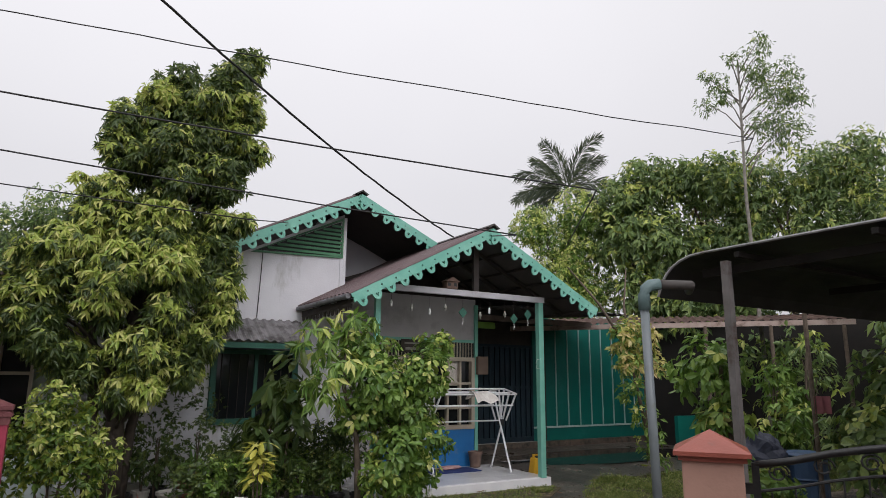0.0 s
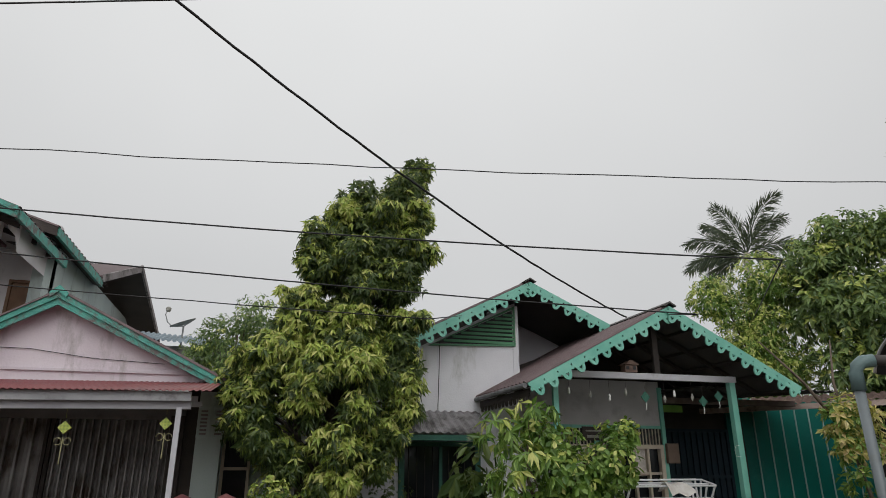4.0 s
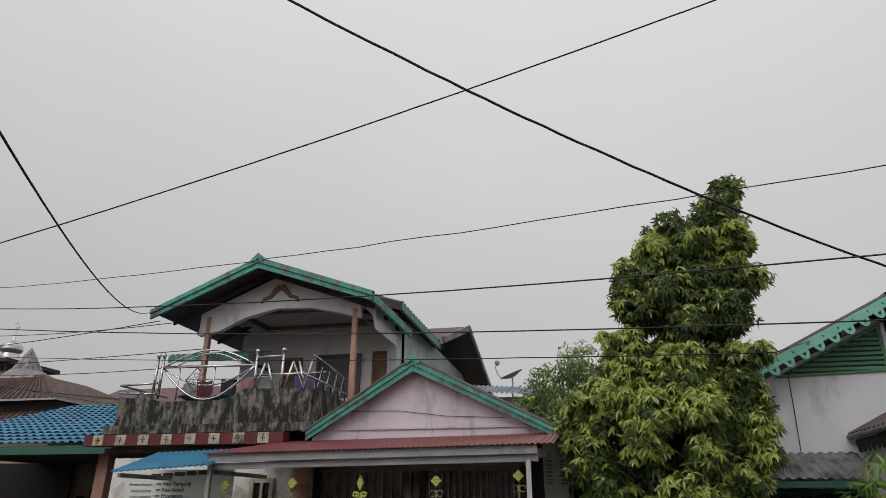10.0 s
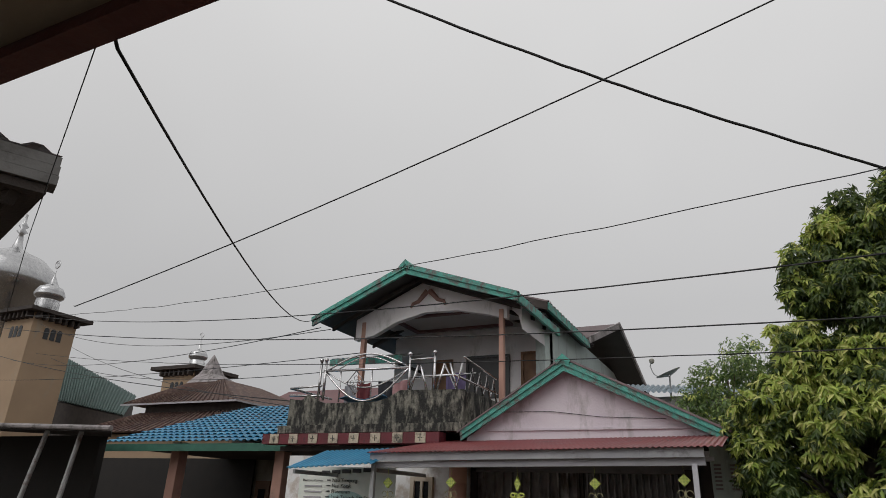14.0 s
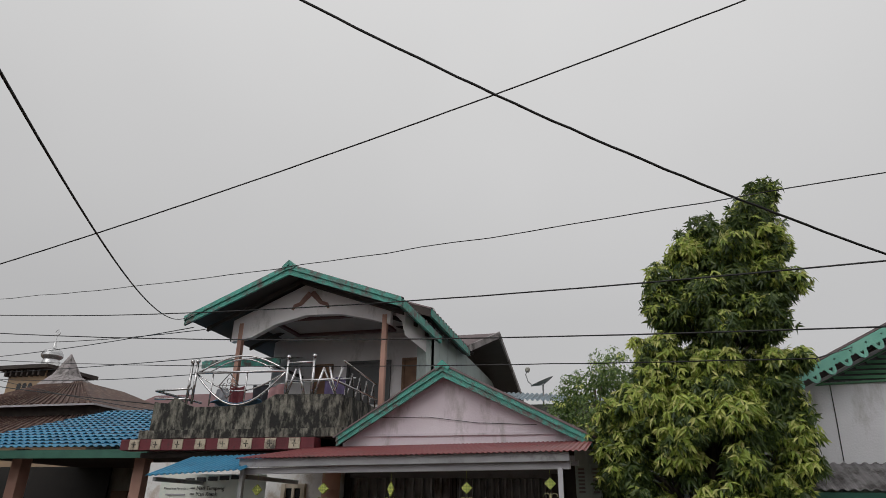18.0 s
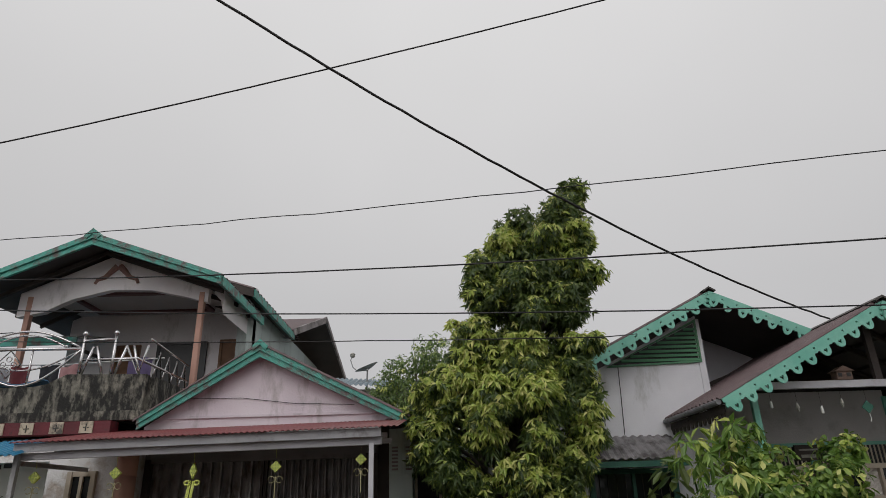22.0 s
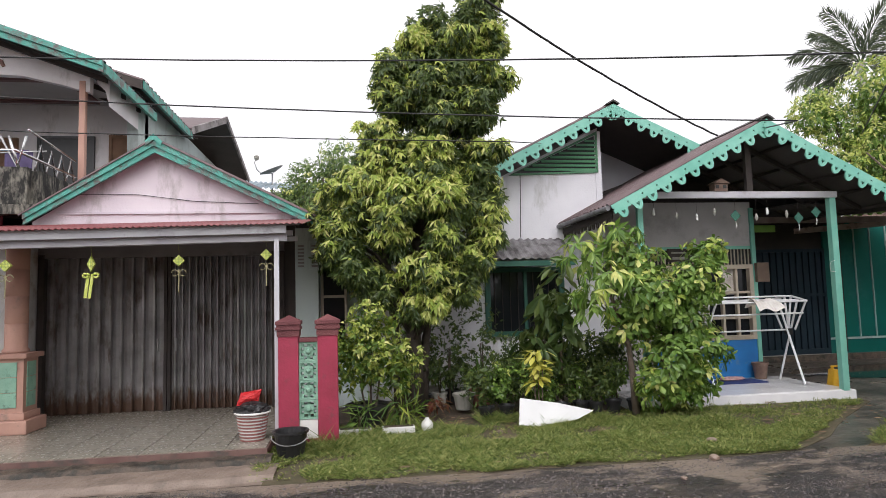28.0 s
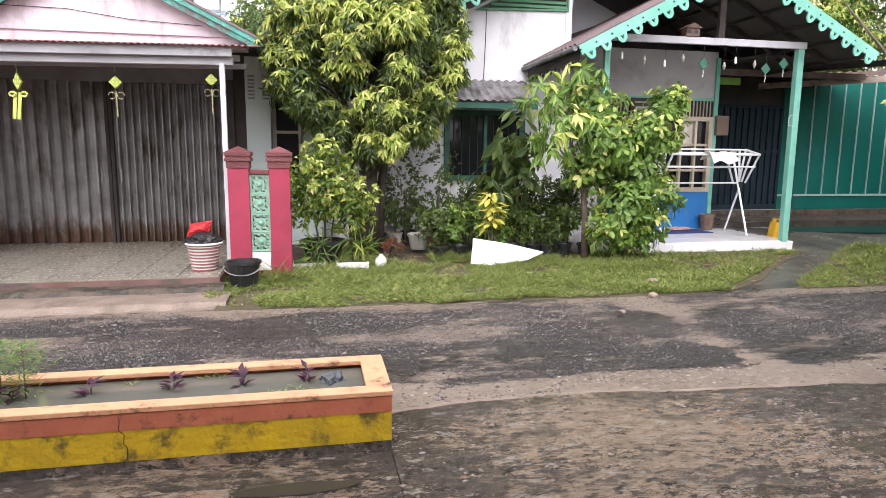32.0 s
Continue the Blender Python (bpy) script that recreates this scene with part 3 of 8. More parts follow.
def round_leaf(vs, fs, p, d, side, length, width, fold=0.12):
    """One broad blade, widest past its middle, from p along d."""
    d = d.normalized()
    s = d.cross(side)
    if s.length < 0.05:
        s = d.cross(Vector((0.3, 0.8, 0.5)))
    s.normalize()
    u = s.cross(d)
    i = len(vs)
    droop = Vector((0, 0, -0.10 * length))
    a, b = p + d * length * 0.3, p + d * length * 0.68 + droop * 0.5
    vs += [p, a + s * width * 0.36 + u * width * fold, b + s * width * 0.5 + u * width * fold, p + d * length + droop, b - s * width * 0.5 + u * width * fold, a - s * width * 0.36 + u * width * fold, a, b]
    fs += [(i, i + 1, i + 6), (i + 1, i + 2, i + 7, i + 6), (i + 2, i + 3, i + 7), (i + 3, i + 4, i + 7), (i + 4, i + 5, i + 6, i + 7), (i + 5, i, i + 6)]


def foliage(rng, blobs, per, k, length, width, droop=0.5, young=0.0, inner=0.35, tuft=False, blade=leaf):
    """Rosettes of k leaves over clumps (x, y, z, r); returns two leaf sets, old and young."""
    old, yng = ([], []), ([], [])
    for x, y, z, r in blobs:
        for _ in range(max(3, int(per * r * r))):
            d = Vector((rng.gauss(0, 1), rng.gauss(0, 1), rng.gauss(0, 1))).normalized()
            rad = r * (1.0 if rng.random() > inner else rng.uniform(0.35, 0.9)) * rng.uniform(0.86, 1.16)
            c = Vector((x, y, z)) + Vector((d.x, d.y, d.z * 0.92)) * rad
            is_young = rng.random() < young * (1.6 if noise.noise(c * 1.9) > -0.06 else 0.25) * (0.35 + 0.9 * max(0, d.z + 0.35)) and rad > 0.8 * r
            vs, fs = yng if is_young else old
            axis = (d + Vector((0, 0, 0.25))).normalized()
            side = axis.orthogonal().normalized()
            w = axis.cross(side)
            for j in range(k):
                a = rng.uniform(0, 2 * math.pi)
                out = side * math.cos(a) + w * math.sin(a)
                ld = out * rng.uniform(0.4, 1.0) + axis * rng.uniform(-0.2, 0.7) + Vector((0, 0, -droop * rng.uniform(0.4, 1.7)))
                s = rng.uniform(0.6, 1.2)
                at_ = c + axis * rng.uniform(-0.5, 0.35) * length + out * rng.uniform(0, 0.25) * length
                if tuft:
                    at_ = c + axis * rng.uniform(-0.12, 0.12) * length
                    ld = out * rng.uniform(0.5, 1.0) + axis * rng.uniform(0.0, 0.5) + Vector((0, 0, -droop * rng.uniform(0.5, 1.3)))
                blade(vs, fs, at_, ld, axis + out * rng.uniform(-0.6, 0.6), length * s, width * s)
    return old, yng


# ---- ground ----
def height(x, y):
    """The ground's height: flat road, a slight rise towards the back fence on the east side."""
    z = 0.0
    if y > 8.3:
        z = (min(0.10, (y - 8.3) * 0.1) + min(0.1, 0.25 * max(0, y - 11.2))) if x > 6.4 else min(0.12, (y - 8.3) * 0.05)
    return z


bm = bmesh.new()
bmesh.ops.create_grid(bm, x_segments=120, y_segments=120, size=1)
for v in bm.verts:
    sx, sy = v.co.x, v.co.y
    v.co.x = 14 * sx + 1500 * sx ** 7
    v.co.y = 8 + 14 * sy + 1500 * sy ** 7
    v.co.z = height(v.co.x, v.co.y) - 0.03
solid("ground", bm, M_soil, "wet dark soil ground of the neighbourhood", "ground", "structure")

M_road = wet_ground("wet_patched_asphalt", "lane")
M_apron = wet_ground("mossy_wet_concrete", "yard")
M_sandslab = surf("sandy_worn_concrete", (0.27, 0.21, 0.17), (0.19, 0.145, 0.118), 5.0, 0.5, 0.5, 30, (0.13, 0.10, 0.08), 0.30, 3.0)
M_ledge = surf("mossy_broken_stone", (0.13, 0.095, 0.07), (0.08, 0.062, 0.047), 7.0, 0.6, 0.9, 25, (0.03, 0.028, 0.022), 0.45, 5.0)


def lip(x):
    """The yard's edge towards the lane."""
    return 3.36 + 0.13 * math.exp(-((x - 0.85) / 0.75) ** 2) + 0.035 * noise.noise(Vector((x * 1.7, 0.3, 0))) + 0.012 * noise.noise(Vector((x * 9, 1.3, 0))) - (0.25 * max(0.0, x - 2.6) if x < 4 else 0.35)


def strip_sheet(bm, xs, low, high, z, t):
    """A slab between two edges given as functions of x."""
    rows = [[bm.verts.new(q) for q in ((x, low(x), z), (x, high(x), z), (x, high(x), z - t), (x, low(x), z - t))] for x in xs]
    for a, b in zip(rows, rows[1:]):
        for i in range(4):
            j = (i + 1) % 4
            bm.faces.new((a[i], b[i], b[j], a[j]))
    bm.faces.new(rows[0])
    bm.faces.new(rows[-1][::-1])


def rough_strip(x0, x1, y0, y1, prof, seed, amp, step_=0.045):
    """An eroded strip: prof gives the height across it from 0 to 1."""
    bm = bmesh.new()
    nx, ny = int((x1 - x0) / step_), max(6, int((y1 - y0) / 0.03))
    rows = []
    for i in range(nx + 1):
        x = x0 + (x1 - x0) * i / nx
        row = []
        for j in range(ny + 1):
            y = y0 + (y1 - y0) * j / ny
            s = j / ny + 0.10 * noise.noise(Vector((x * 2.3, seed, 0))) + 0.05 * noise.noise(Vector((x * 9, seed, 2)))
            z = prof(max(0.0, min(1.0, s))) + amp * noise.noise(Vector((x * 7, y * 11, seed))) + amp * 0.6 * noise.noise(Vector((x * 22, y * 25, seed)))
            row.append(bm.verts.new((x, y, z)))
        rows.append(row)
    for a, b in zip(rows, rows[1:]):
        for j in range(ny):
            bm.faces.new((a[j], b[j], b[j + 1], a[j + 1]))
    return bm


bm = bmesh.new()
sheet(bm, (-60, 2.8, 0.0), (16, 2.8, 0.0), (16, 5.85, 0.0), (-60, 5.95, 0.0), 0.1)
solid("road", bm, M_road, "wet worn asphalt lane with bare sandy patches", "road", "structure")
bm = bmesh.new()
sheet(bm, (-0.1, -4, 0.012), (9, -4, 0.012), (9, 1.62, 0.012), (-0.1, 1.62, 0.012), 0.1)
sheet(bm, (-12, -4, 0.014), (-0.104, -4, 0.014), (-0.104, 3.2, 0.014), (-12, 3.2, 0.014), 0.1)
rows_ = []
for i in range(171):
    x = -0.1 + 4.9 * i / 170 if i < 170 else 9.0
    row = []
    for j in range(73):
        y = 1.6 + (lip(x) - 1.6) * j / 72
        z = 0.016 + 0.007 * noise.noise(Vector((x * 4, y * 8, 0))) + 0.0045 * noise.noise(Vector((x * 13, y * 24, 3))) + 0.003 * noise.noise(Vector((x * 37, y * 55, 6)))
        row.append(bm.verts.new((x, y, z)))
    row.append(bm.verts.new((x, lip(x), -0.05)))
    rows_.append(row)
for a, b in zip(rows_, rows_[1:]):
    for j in range(73):
        bm.faces.new((a[j], b[j], b[j + 1], a[j + 1]))
solid("pavement", bm, M_apron, "wet mossy concrete yard beside the lane", "pavement", "structure")
solid("concrete_verge", rough_strip(-12, -1.22, 5.93, 6.50, lambda s: 0.045 * min(1, max(0, (s - 0.12) / 0.12)) - 0.012, 1.0, 0.006), M_sandslab, "worn sandy concrete strip before the tiled platform", "pavement", "structure")
solid("stone_ledge", rough_strip(-12, -1.30, 6.44, 6.73, lambda s: 0.02 + 0.055 * min(1, max(0, (s - 0.1) / 0.25)), 4.0, 0.012), M_ledge, "eroded mossy stone ledge under the platform edge", "ledge", "structure")
bm = bmesh.new()
strip_sheet(bm, [-0.08 + 0.05 * k for k in range(56)], lambda x: lip(x) - 0.012, lambda x: lip(x) + 0.022 + 0.012 * noise.noise(Vector((x * 6, 7.0, 0))), 0.019, 0.05)
solid("kerb", bm, M_sandslab, "thin broken concrete lip between yard and lane", "kerb", "structure")
# wet yard and footpath on the east side
bm = bmesh.new()
nx, ny = 46, 26
grid_ = [[bm.verts.new((3.8 + 11.2 * i / nx, 5.78 + 5.8 * j / ny, height(3.8 + 11.2 * i / nx, 5.78 + 5.8 * j / ny) - 0.004)) for j in range(ny + 1)] for i in range(nx + 1)]
for a, b in zip(grid_, grid_[1:]):
    for j in range(ny):
        bm.faces.new((a[j], b[j], b[j + 1], a[j + 1]))
solid("driveway", bm, surf("wet_dark_concrete", (0.14, 0.115, 0.095), (0.085, 0.075, 0.065), 2.5, 0.30, 0.5, 20, (0.045, 0.042, 0.037), 0.4, 1.6), "wet dark footpath and yard before the gate", "driveway", "structure")
for k, (cx, cy, rx, ry) in enumerate(((-0.52, 2.70, 0.26, 0.05), (-0.30, 2.42, 0.42, 0.13), (0.55, 2.25, 0.30, 0.09), (9.4, 10.15, 2.3, 1.0))):
    bm = bmesh.new()
    ring = [bm.verts.new((cx + rx * math.cos(a) * (1 + 0.25 * noise.noise(Vector((math.cos(a) * 2, math.sin(a) * 2, k * 3.0)))), cy + ry * math.sin(a) * (1 + 0.25 * noise.noise(Vector((math.sin(a) * 2, math.cos(a) * 2, k * 5.0)))), 0.1045 if cx > 5 else 0.0185)) for a in (2 * math.pi * j / 40 for j in range(40))]
    bm.faces.new(ring)
    solid("puddle", bm, M_puddle, "shallow rain puddle on the paving", "puddle", "structure")


def scatter(name, label, category, n, area, seed, keep, size, flat, sides, mat, z0):
    """Loose stones or flakes lying on the paving, each a small uneven lump."""
    rg = random.Random(seed)
    vs, fs = [], []
    x0, x1, y0, y1 = area
    for _ in range(n):
        x, y = rg.uniform(x0, x1), rg.uniform(y0, y1)
        if rg.random() > keep(x, y):
            continue
        s = size[0] + (size[1] - size[0]) * rg.random() ** 3
        a0, st = rg.uniform(0, 6.28), rg.uniform(1.0, 1.9)
        i = len(vs)
        h = s * flat * rg.uniform(0.6, 1.3)
        for j in range(sides):
            a = a0 + 6.283 * j / sides
            r = s * rg.uniform(0.65, 1.2)
            vs.append((x + st * r * math.cos(a), y + r * math.sin(a), z0 - 0.002))
        if sides < 6:
            vs.append((x + s * 0.2, y, z0 + h))
            fs += [(i + j, i + (j + 1) % sides, i + sides) for j in range(sides)]
        else:
            for j in range(sides):
                v = vs[i + j]
                vs.append((x + (v[0] - x) * 0.88, y + (v[1] - y) * 0.88, z0 + h))
            fs.append(tuple(range(i + sides, i + 2 * sides)))
            fs += [(i + j, i + (j + 1) % sides, i + sides + (j + 1) % sides, i + sides + j) for j in range(sides)]
    return tagged(quick_mesh(name, vs, fs, mat), label, category, kind="stuff")


def lane_bits(x, y):
    return max(0.06, min(1.0, 0.62 + 1.6 * noise.noise(Vector((x * 0.6, y * 1.6, 5.0))))) * (0.35 if y < 3.85 else 1.0)


scatter("gravel", "dark wet gravel worn out of the asphalt", "gravel", 52000, (-3.6, 8.0, 3.5, 5.84), 71, lane_bits, (0.005, 0.014), 0.7, 5, grit("wet_gravel", ((0.038, 0.031, 0.031), (0.055, 0.046, 0.046), (0.082, 0.067, 0.064), (0.03, 0.024, 0.024), (0.105, 0.085, 0.077), (0.155, 0.125, 0.112)), 0.35), 0.0)
scatter("gravel", "pale grit washed along the yard edge", "gravel", 1500, (-0.05, 5.0, 3.40, 3.80), 72, lambda x, y: max(0.1, 0.6 + 1.5 * noise.noise(Vector((x * 1.2, y * 3, 1.0)))), (0.004, 0.012), 0.6, 5, grit("pale_grit", ((0.30, 0.24, 0.19), (0.22, 0.17, 0.135), (0.36, 0.31, 0.26), (0.12, 0.095, 0.08)), 0.5), 0.001)
scatter("concrete_crumbs", "dark and ochre crumbs of weathered concrete on the yard", "crumbs", 26000, (-0.1, 4.6, 1.6, 3.36), 73, lambda x, y: max(0.05, min(1.0, 0.5 + 1.5 * noise.noise(Vector((x * 1.3, y * 2.2, 9.0))))) if y < lip(x) - 0.05 else 0.0, (0.003, 0.013), 0.35, 5, grit("concrete_crumb", ((0.20, 0.15, 0.115), (0.08, 0.065, 0.055), (0.16, 0.115, 0.085), (0.045, 0.04, 0.036), (0.27, 0.225, 0.19), (0.17, 0.10, 0.065), (0.06, 0.05, 0.043)), 0.45), 0.016)


# ---- shop house with folding doors ----
shop = thing("shop_house", -3.0, 9.3, 0.14, "single-storey lilac shop house with a teal gable and folding steel doors", "house")
bm = bmesh.new()
prism(bm, [(-4.60, 2.60), (-1.24, 2.67), (-1.24, 2.77), (-3.05, 3.66), (-4.60, 2.70)], 8.96, 9.35)
part("gable_wall", bm, M_lilac, shop)
part("lintel", boxes((-4.7, -1.4, 9.36, 9.5, 2.25, 2.62)), surf("dull_grey_panel", (0.20, 0.19, 0.19), (0.15, 0.14, 0.14), 2, 0.7, 0.2, 40, (0.08, 0.075, 0.07), 0.25, 2.5), shop)
# dark boxes stand in for the dark gap beside the doors
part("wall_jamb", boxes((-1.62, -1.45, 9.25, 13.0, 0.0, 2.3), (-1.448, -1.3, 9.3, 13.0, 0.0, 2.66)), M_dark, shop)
part("side_wall", boxes((-1.298, -0.98, 9.3, 13.0, 0.0, 2.62)), M_pale, shop, "pale green plaster")
part("left_wall", boxes((-7.6, -4.72, 8.66, 8.86, 0.0, 2.42)), M_peel, shop, "peeling white paint")
part("left_return", boxes((-4.92, -4.72, 8.86, 9.4, 0.0, 2.6)), M_peel, shop)
part("back_wall", boxes((-7.6, -0.98, 13.0, 13.2, 0.0, 2.6)), M_grey, shop)
for name, x0, z0, x1, z1 in (("roof", -3.05, 3.72, -0.98, 2.68), ("roof", -3.05, 3.72, -4.66, 2.72)):
    bm = bmesh.new()
    corrugated(bm, (x0, 8.72, z0 + 0.03), (x0, 13.4, z0 + 0.03), (x1, 13.4, z1 + 0.03), (x1, 8.72, z1 + 0.03), 34, 0.03)
    part(name, bm, M_brown, shop)
for x1, z1 in ((-1.02, 2.60), (-4.62, 2.64)):
    bm = bmesh.new()
    prism(bm, [(-3.05, 3.74), (x1, z1 + 0.13), (x1, z1), (-3.05, 3.58)], 8.76, 8.80)
    prism(bm, [(-3.05, 3.745), (x1, z1 + 0.135), (x1, z1 + 0.065), (-3.05, 3.665)], 8.735, 8.758)
    part("fascia_board", bm, M_teal, shop, "peeling teal paint on wood")
bm = bmesh.new()
prism(bm, [(-3.16, 3.72), (-3.05, 3.82), (-2.94, 3.72), (-2.96, 3.66), (-3.05, 3.74), (-3.14, 3.66)], 8.71, 13.4)
part("ridge_cap", bm, M_teal, shop)
for x0, x1 in ((-4.62, -3.06), (-3.02, -1.62)):
    # steel leaf folded in vertical pleats
    n = 11 if x0 < -4 else 15
    bm = bmesh.new()
    ring = []
    for k in range(n):
        for f, y in ((0.0, 9.455), (0.34, 9.44), (0.68, 9.455), (0.74, 9.40), (0.94, 9.395)):
            x = x0 + (x1 - x0) * (k + f) / n
            ring.append([bm.verts.new(v) for v in ((x, y, 0.145), (x, y, 2.3), (x, y + 0.012, 2.3), (x, y + 0.012, 0.145))])
    for r, s in zip(ring, ring[1:]):
        for i in range(4):
            bm.faces.new((r[i], s[i], s[(i + 1) % 4], r[(i + 1) % 4]))
    leaf_door = part("folding_door", bm, M_door, shop, "grey pleated steel door leaf")
    hx = x1 - 0.1 if x0 < -4 else x0 + 0.1
    part("door_handle", boxes((hx - 0.008, hx + 0.008, 9.36, 9.392, 0.95, 1.12)), M_zinc, leaf_door)
part("door_post", boxes((-3.085, -3.045, 9.375, 9.44, 0.14, 2.3)), M_dark, shop)
part("door_post", boxes((-3.035, -2.995, 9.375, 9.44, 0.14, 2.3)), M_dark, shop)
part("door_post", boxes((-4.7, -4.62, 9.36, 9.46, 0.14, 2.3)), M_dark, shop)
win = part("window_frame", boxes((-0.96, -0.92, 9.5, 9.58, 0.9, 2.2), (-0.62, -0.58, 9.5, 9.58, 0.9, 2.2), (-0.92, -0.62, 9.5, 9.58, 2.14, 2.2), (-0.92, -0.62, 9.5, 9.58, 0.9, 0.96), (-0.92, -0.62, 9.51, 9.56, 1.62, 1.66)), M_frame, shop, "cream wooden window frame")
part("pane", boxes((-0.92, -0.62, 9.55, 9.556, 0.96, 2.14)), M_glass, win)
part("rear_side_wall", boxes((-0.978, -0.3, 9.6, 9.75, 0.0, 2.5)), M_pale, shop)
# awning
part("awning_sheet", (lambda b: (corrugated(b, (-5.1, 7.0, 2.335), (-1.02, 7.0, 2.40), (-1.02, 9.22, 2.74), (-5.1, 9.22, 2.68), 66, 0.012), b)[1])(bmesh.new()), M_maroon, shop, "maroon ribbed awning sheet")
bm = bmesh.new()
for x0, x1 in ((-5.08, -1.2),):
    sheet(bm, (x0, 7.06, 2.335), (x1, 7.06, 2.395), (x1, 7.10, 2.395), (x0, 7.10, 2.335), 0.09)
part("awning_beam", bm, surf("dull_grey_white_beam", (0.40, 0.395, 0.41), (0.31, 0.305, 0.32), 3, 0.6, 0.1, 40, (0.20, 0.19, 0.19), 0.2, 4), shop)
bm = bmesh.new()
sheet(bm, (-5.08, 7.13, 2.24), (-1.2, 7.13, 2.30), (-1.2, 7.2, 2.30), (-5.08, 7.2, 2.24), 0.07)
for y in (7.8, 8.5):
    sheet(bm, (-5.08, y, 2.36), (-1.2, y, 2.42), (-1.2, y + 0.05, 2.42), (-5.08, y + 0.05, 2.36), 0.06)
part("awning_purlin", bm, M_greybeam, shop)
part("post", boxes((-1.33, -1.28, 7.1, 7.15, 0.14, 2.24)), M_beam, shop, "white awning post")
# column on its pedestal
bm = bmesh.new()
lathe(bm, -4.46, 8.35, [(0.14, 1.06), (0.145, 1.09), (0.122, 1.12), (0.122, 1.40), (0.116, 1.405), (0.122, 1.41), (0.122, 1.72), (0.116, 1.725), (0.122, 1.73), (0.122, 2.04), (0.116, 2.045), (0.122, 2.05), (0.122, 2.42)])
part("column", bm, M_salmon, shop, "salmon painted round column", True)
ped = part("pedestal", boxes((-4.63, -4.29, 8.18, 8.52, 0.38, 1.0)), M_salmon, shop)
part("moulding", soften(boxes((-4.68, -4.24, 8.13, 8.57, 1.0, 1.06)), 0.012), M_salmon, ped)
part("base_moulding", soften(boxes((-4.66, -4.26, 8.15, 8.55, 0.30, 0.38)), 0.015), M_salmon, ped)
part("plinth", soften(boxes((-4.71, -4.21, 8.10, 8.60, 0.14, 0.30)), 0.02), M_salmon, ped, "chipped salmon plinth")
for k in range(3):
    part("inset_tile", boxes((-4.56, -4.36, 8.168, 8.179, 0.44 + 0.175 * k, 0.608 + 0.175 * k)), M_block, ped, "green tile inset")
    part("inset_tile", boxes((-4.289, -4.278, 8.25, 8.45, 0.44 + 0.175 * k, 0.608 + 0.175 * k)), M_block, ped, "green tile inset")

# tiled platform
plat = tagged(part("tiled_platform", boxes((-8, -1.36, 6.72, 9.6, -0.05, 0.128)), M_plinth), "raised tiled platform with a red-brown edge", "platform", kind="structure")
tile_mesh = None
for i in range(17):
    for j in range(7):
        if tile_mesh is None:
            tb = boxes((0.004, 0.396, 0.004, 0.396, 0, 0.012))
            t0 = part("floor_tile", tb, M_tile, plat)
            tile_mesh = t0.data
            t0.location = (-1.37 - 0.4, 6.74, 0.128)
        else:
            o = new("floor_tile", tile_mesh)
            o.location = (-1.37 - 0.4 * (i + 1), 6.74 + 0.4 * j, 0.128)
            o.parent = plat


# ---- breeze-block gate pillars ----
screen = thing("gate_pillars", -0.98, 7.16, 0.0, "two crimson gate pillars joined by pale green breeze blocks", "gate pillar")
for x in (-1.185, -0.775):
    c = part("pillar", soften(boxes((x - 0.105, x + 0.105, 7.06, 7.27, 0, 1.24)), 0.006), M_pillar, screen)
    bm = boxes((x - 0.115, x + 0.115, 7.05, 7.28, 1.20, 1.27), (x - 0.13, x + 0.13, 7.035, 7.295, 1.27, 1.30), (x - 0.12, x + 0.12, 7.045, 7.285, 1.30, 1.325), (x - 0.132, x + 0.132, 7.033, 7.297, 1.325, 1.36))
    v = [bm.verts.new(p) for p in ((x - 0.132, 7.033, 1.36), (x + 0.132, 7.033, 1.36), (x + 0.132, 7.297, 1.36), (x - 0.132, 7.297, 1.36), (x, 7.165, 1.425))]
    for a, b in ((0, 1), (1, 2), (2, 3), (3, 0)):
        bm.faces.new((v[a], v[b], v[4]))
    part("cap", bm, M_cap, c, "dark red moulded cap")


def breeze_block(z):
    """A square block pierced by four slots round a raised boss."""
    s = 0.098
    b = part("breeze_block", boxes((-0.98 - s, -0.98 + s, 7.10, 7.22, z, z + 0.02), (-0.98 - s, -0.98 + s, 7.10, 7.22, z + 0.18, z + 0.2), (-0.98 - s, -0.96 - s, 7.10, 7.22, z + 0.02, z + 0.18), (-1.0 + s, -0.98 + s, 7.10, 7.22, z + 0.02, z + 0.18),
                                   (-1.03, -0.93, 7.115, 7.2, z + 0.05, z + 0.15), (-1.06, -1.03, 7.13, 7.2, z + 0.085, z + 0.115), (-0.93, -0.90, 7.13, 7.2, z + 0.085, z + 0.115), (-0.995, -0.965, 7.13, 7.2, z + 0.02, z + 0.05), (-0.995, -0.965, 7.13, 7.2, z + 0.15, z + 0.18),
                                   (-1.058, -1.03, 7.12, 7.2, z + 0.02, z + 0.055), (-0.93, -0.902, 7.12, 7.2, z + 0.02, z + 0.055), (-1.058, -1.03, 7.12, 7.2, z + 0.145, z + 0.18), (-0.93, -0.902, 7.12, 7.2, z + 0.145, z + 0.18)), M_block, screen)
    bm = bmesh.new()
    bmesh.ops.create_uvsphere(bm, u_segments=10, v_segments=6, radius=0.03, matrix=Matrix.Translation((-0.98, 7.115, z + 0.1)))
    part("boss", bm, M_block, b)


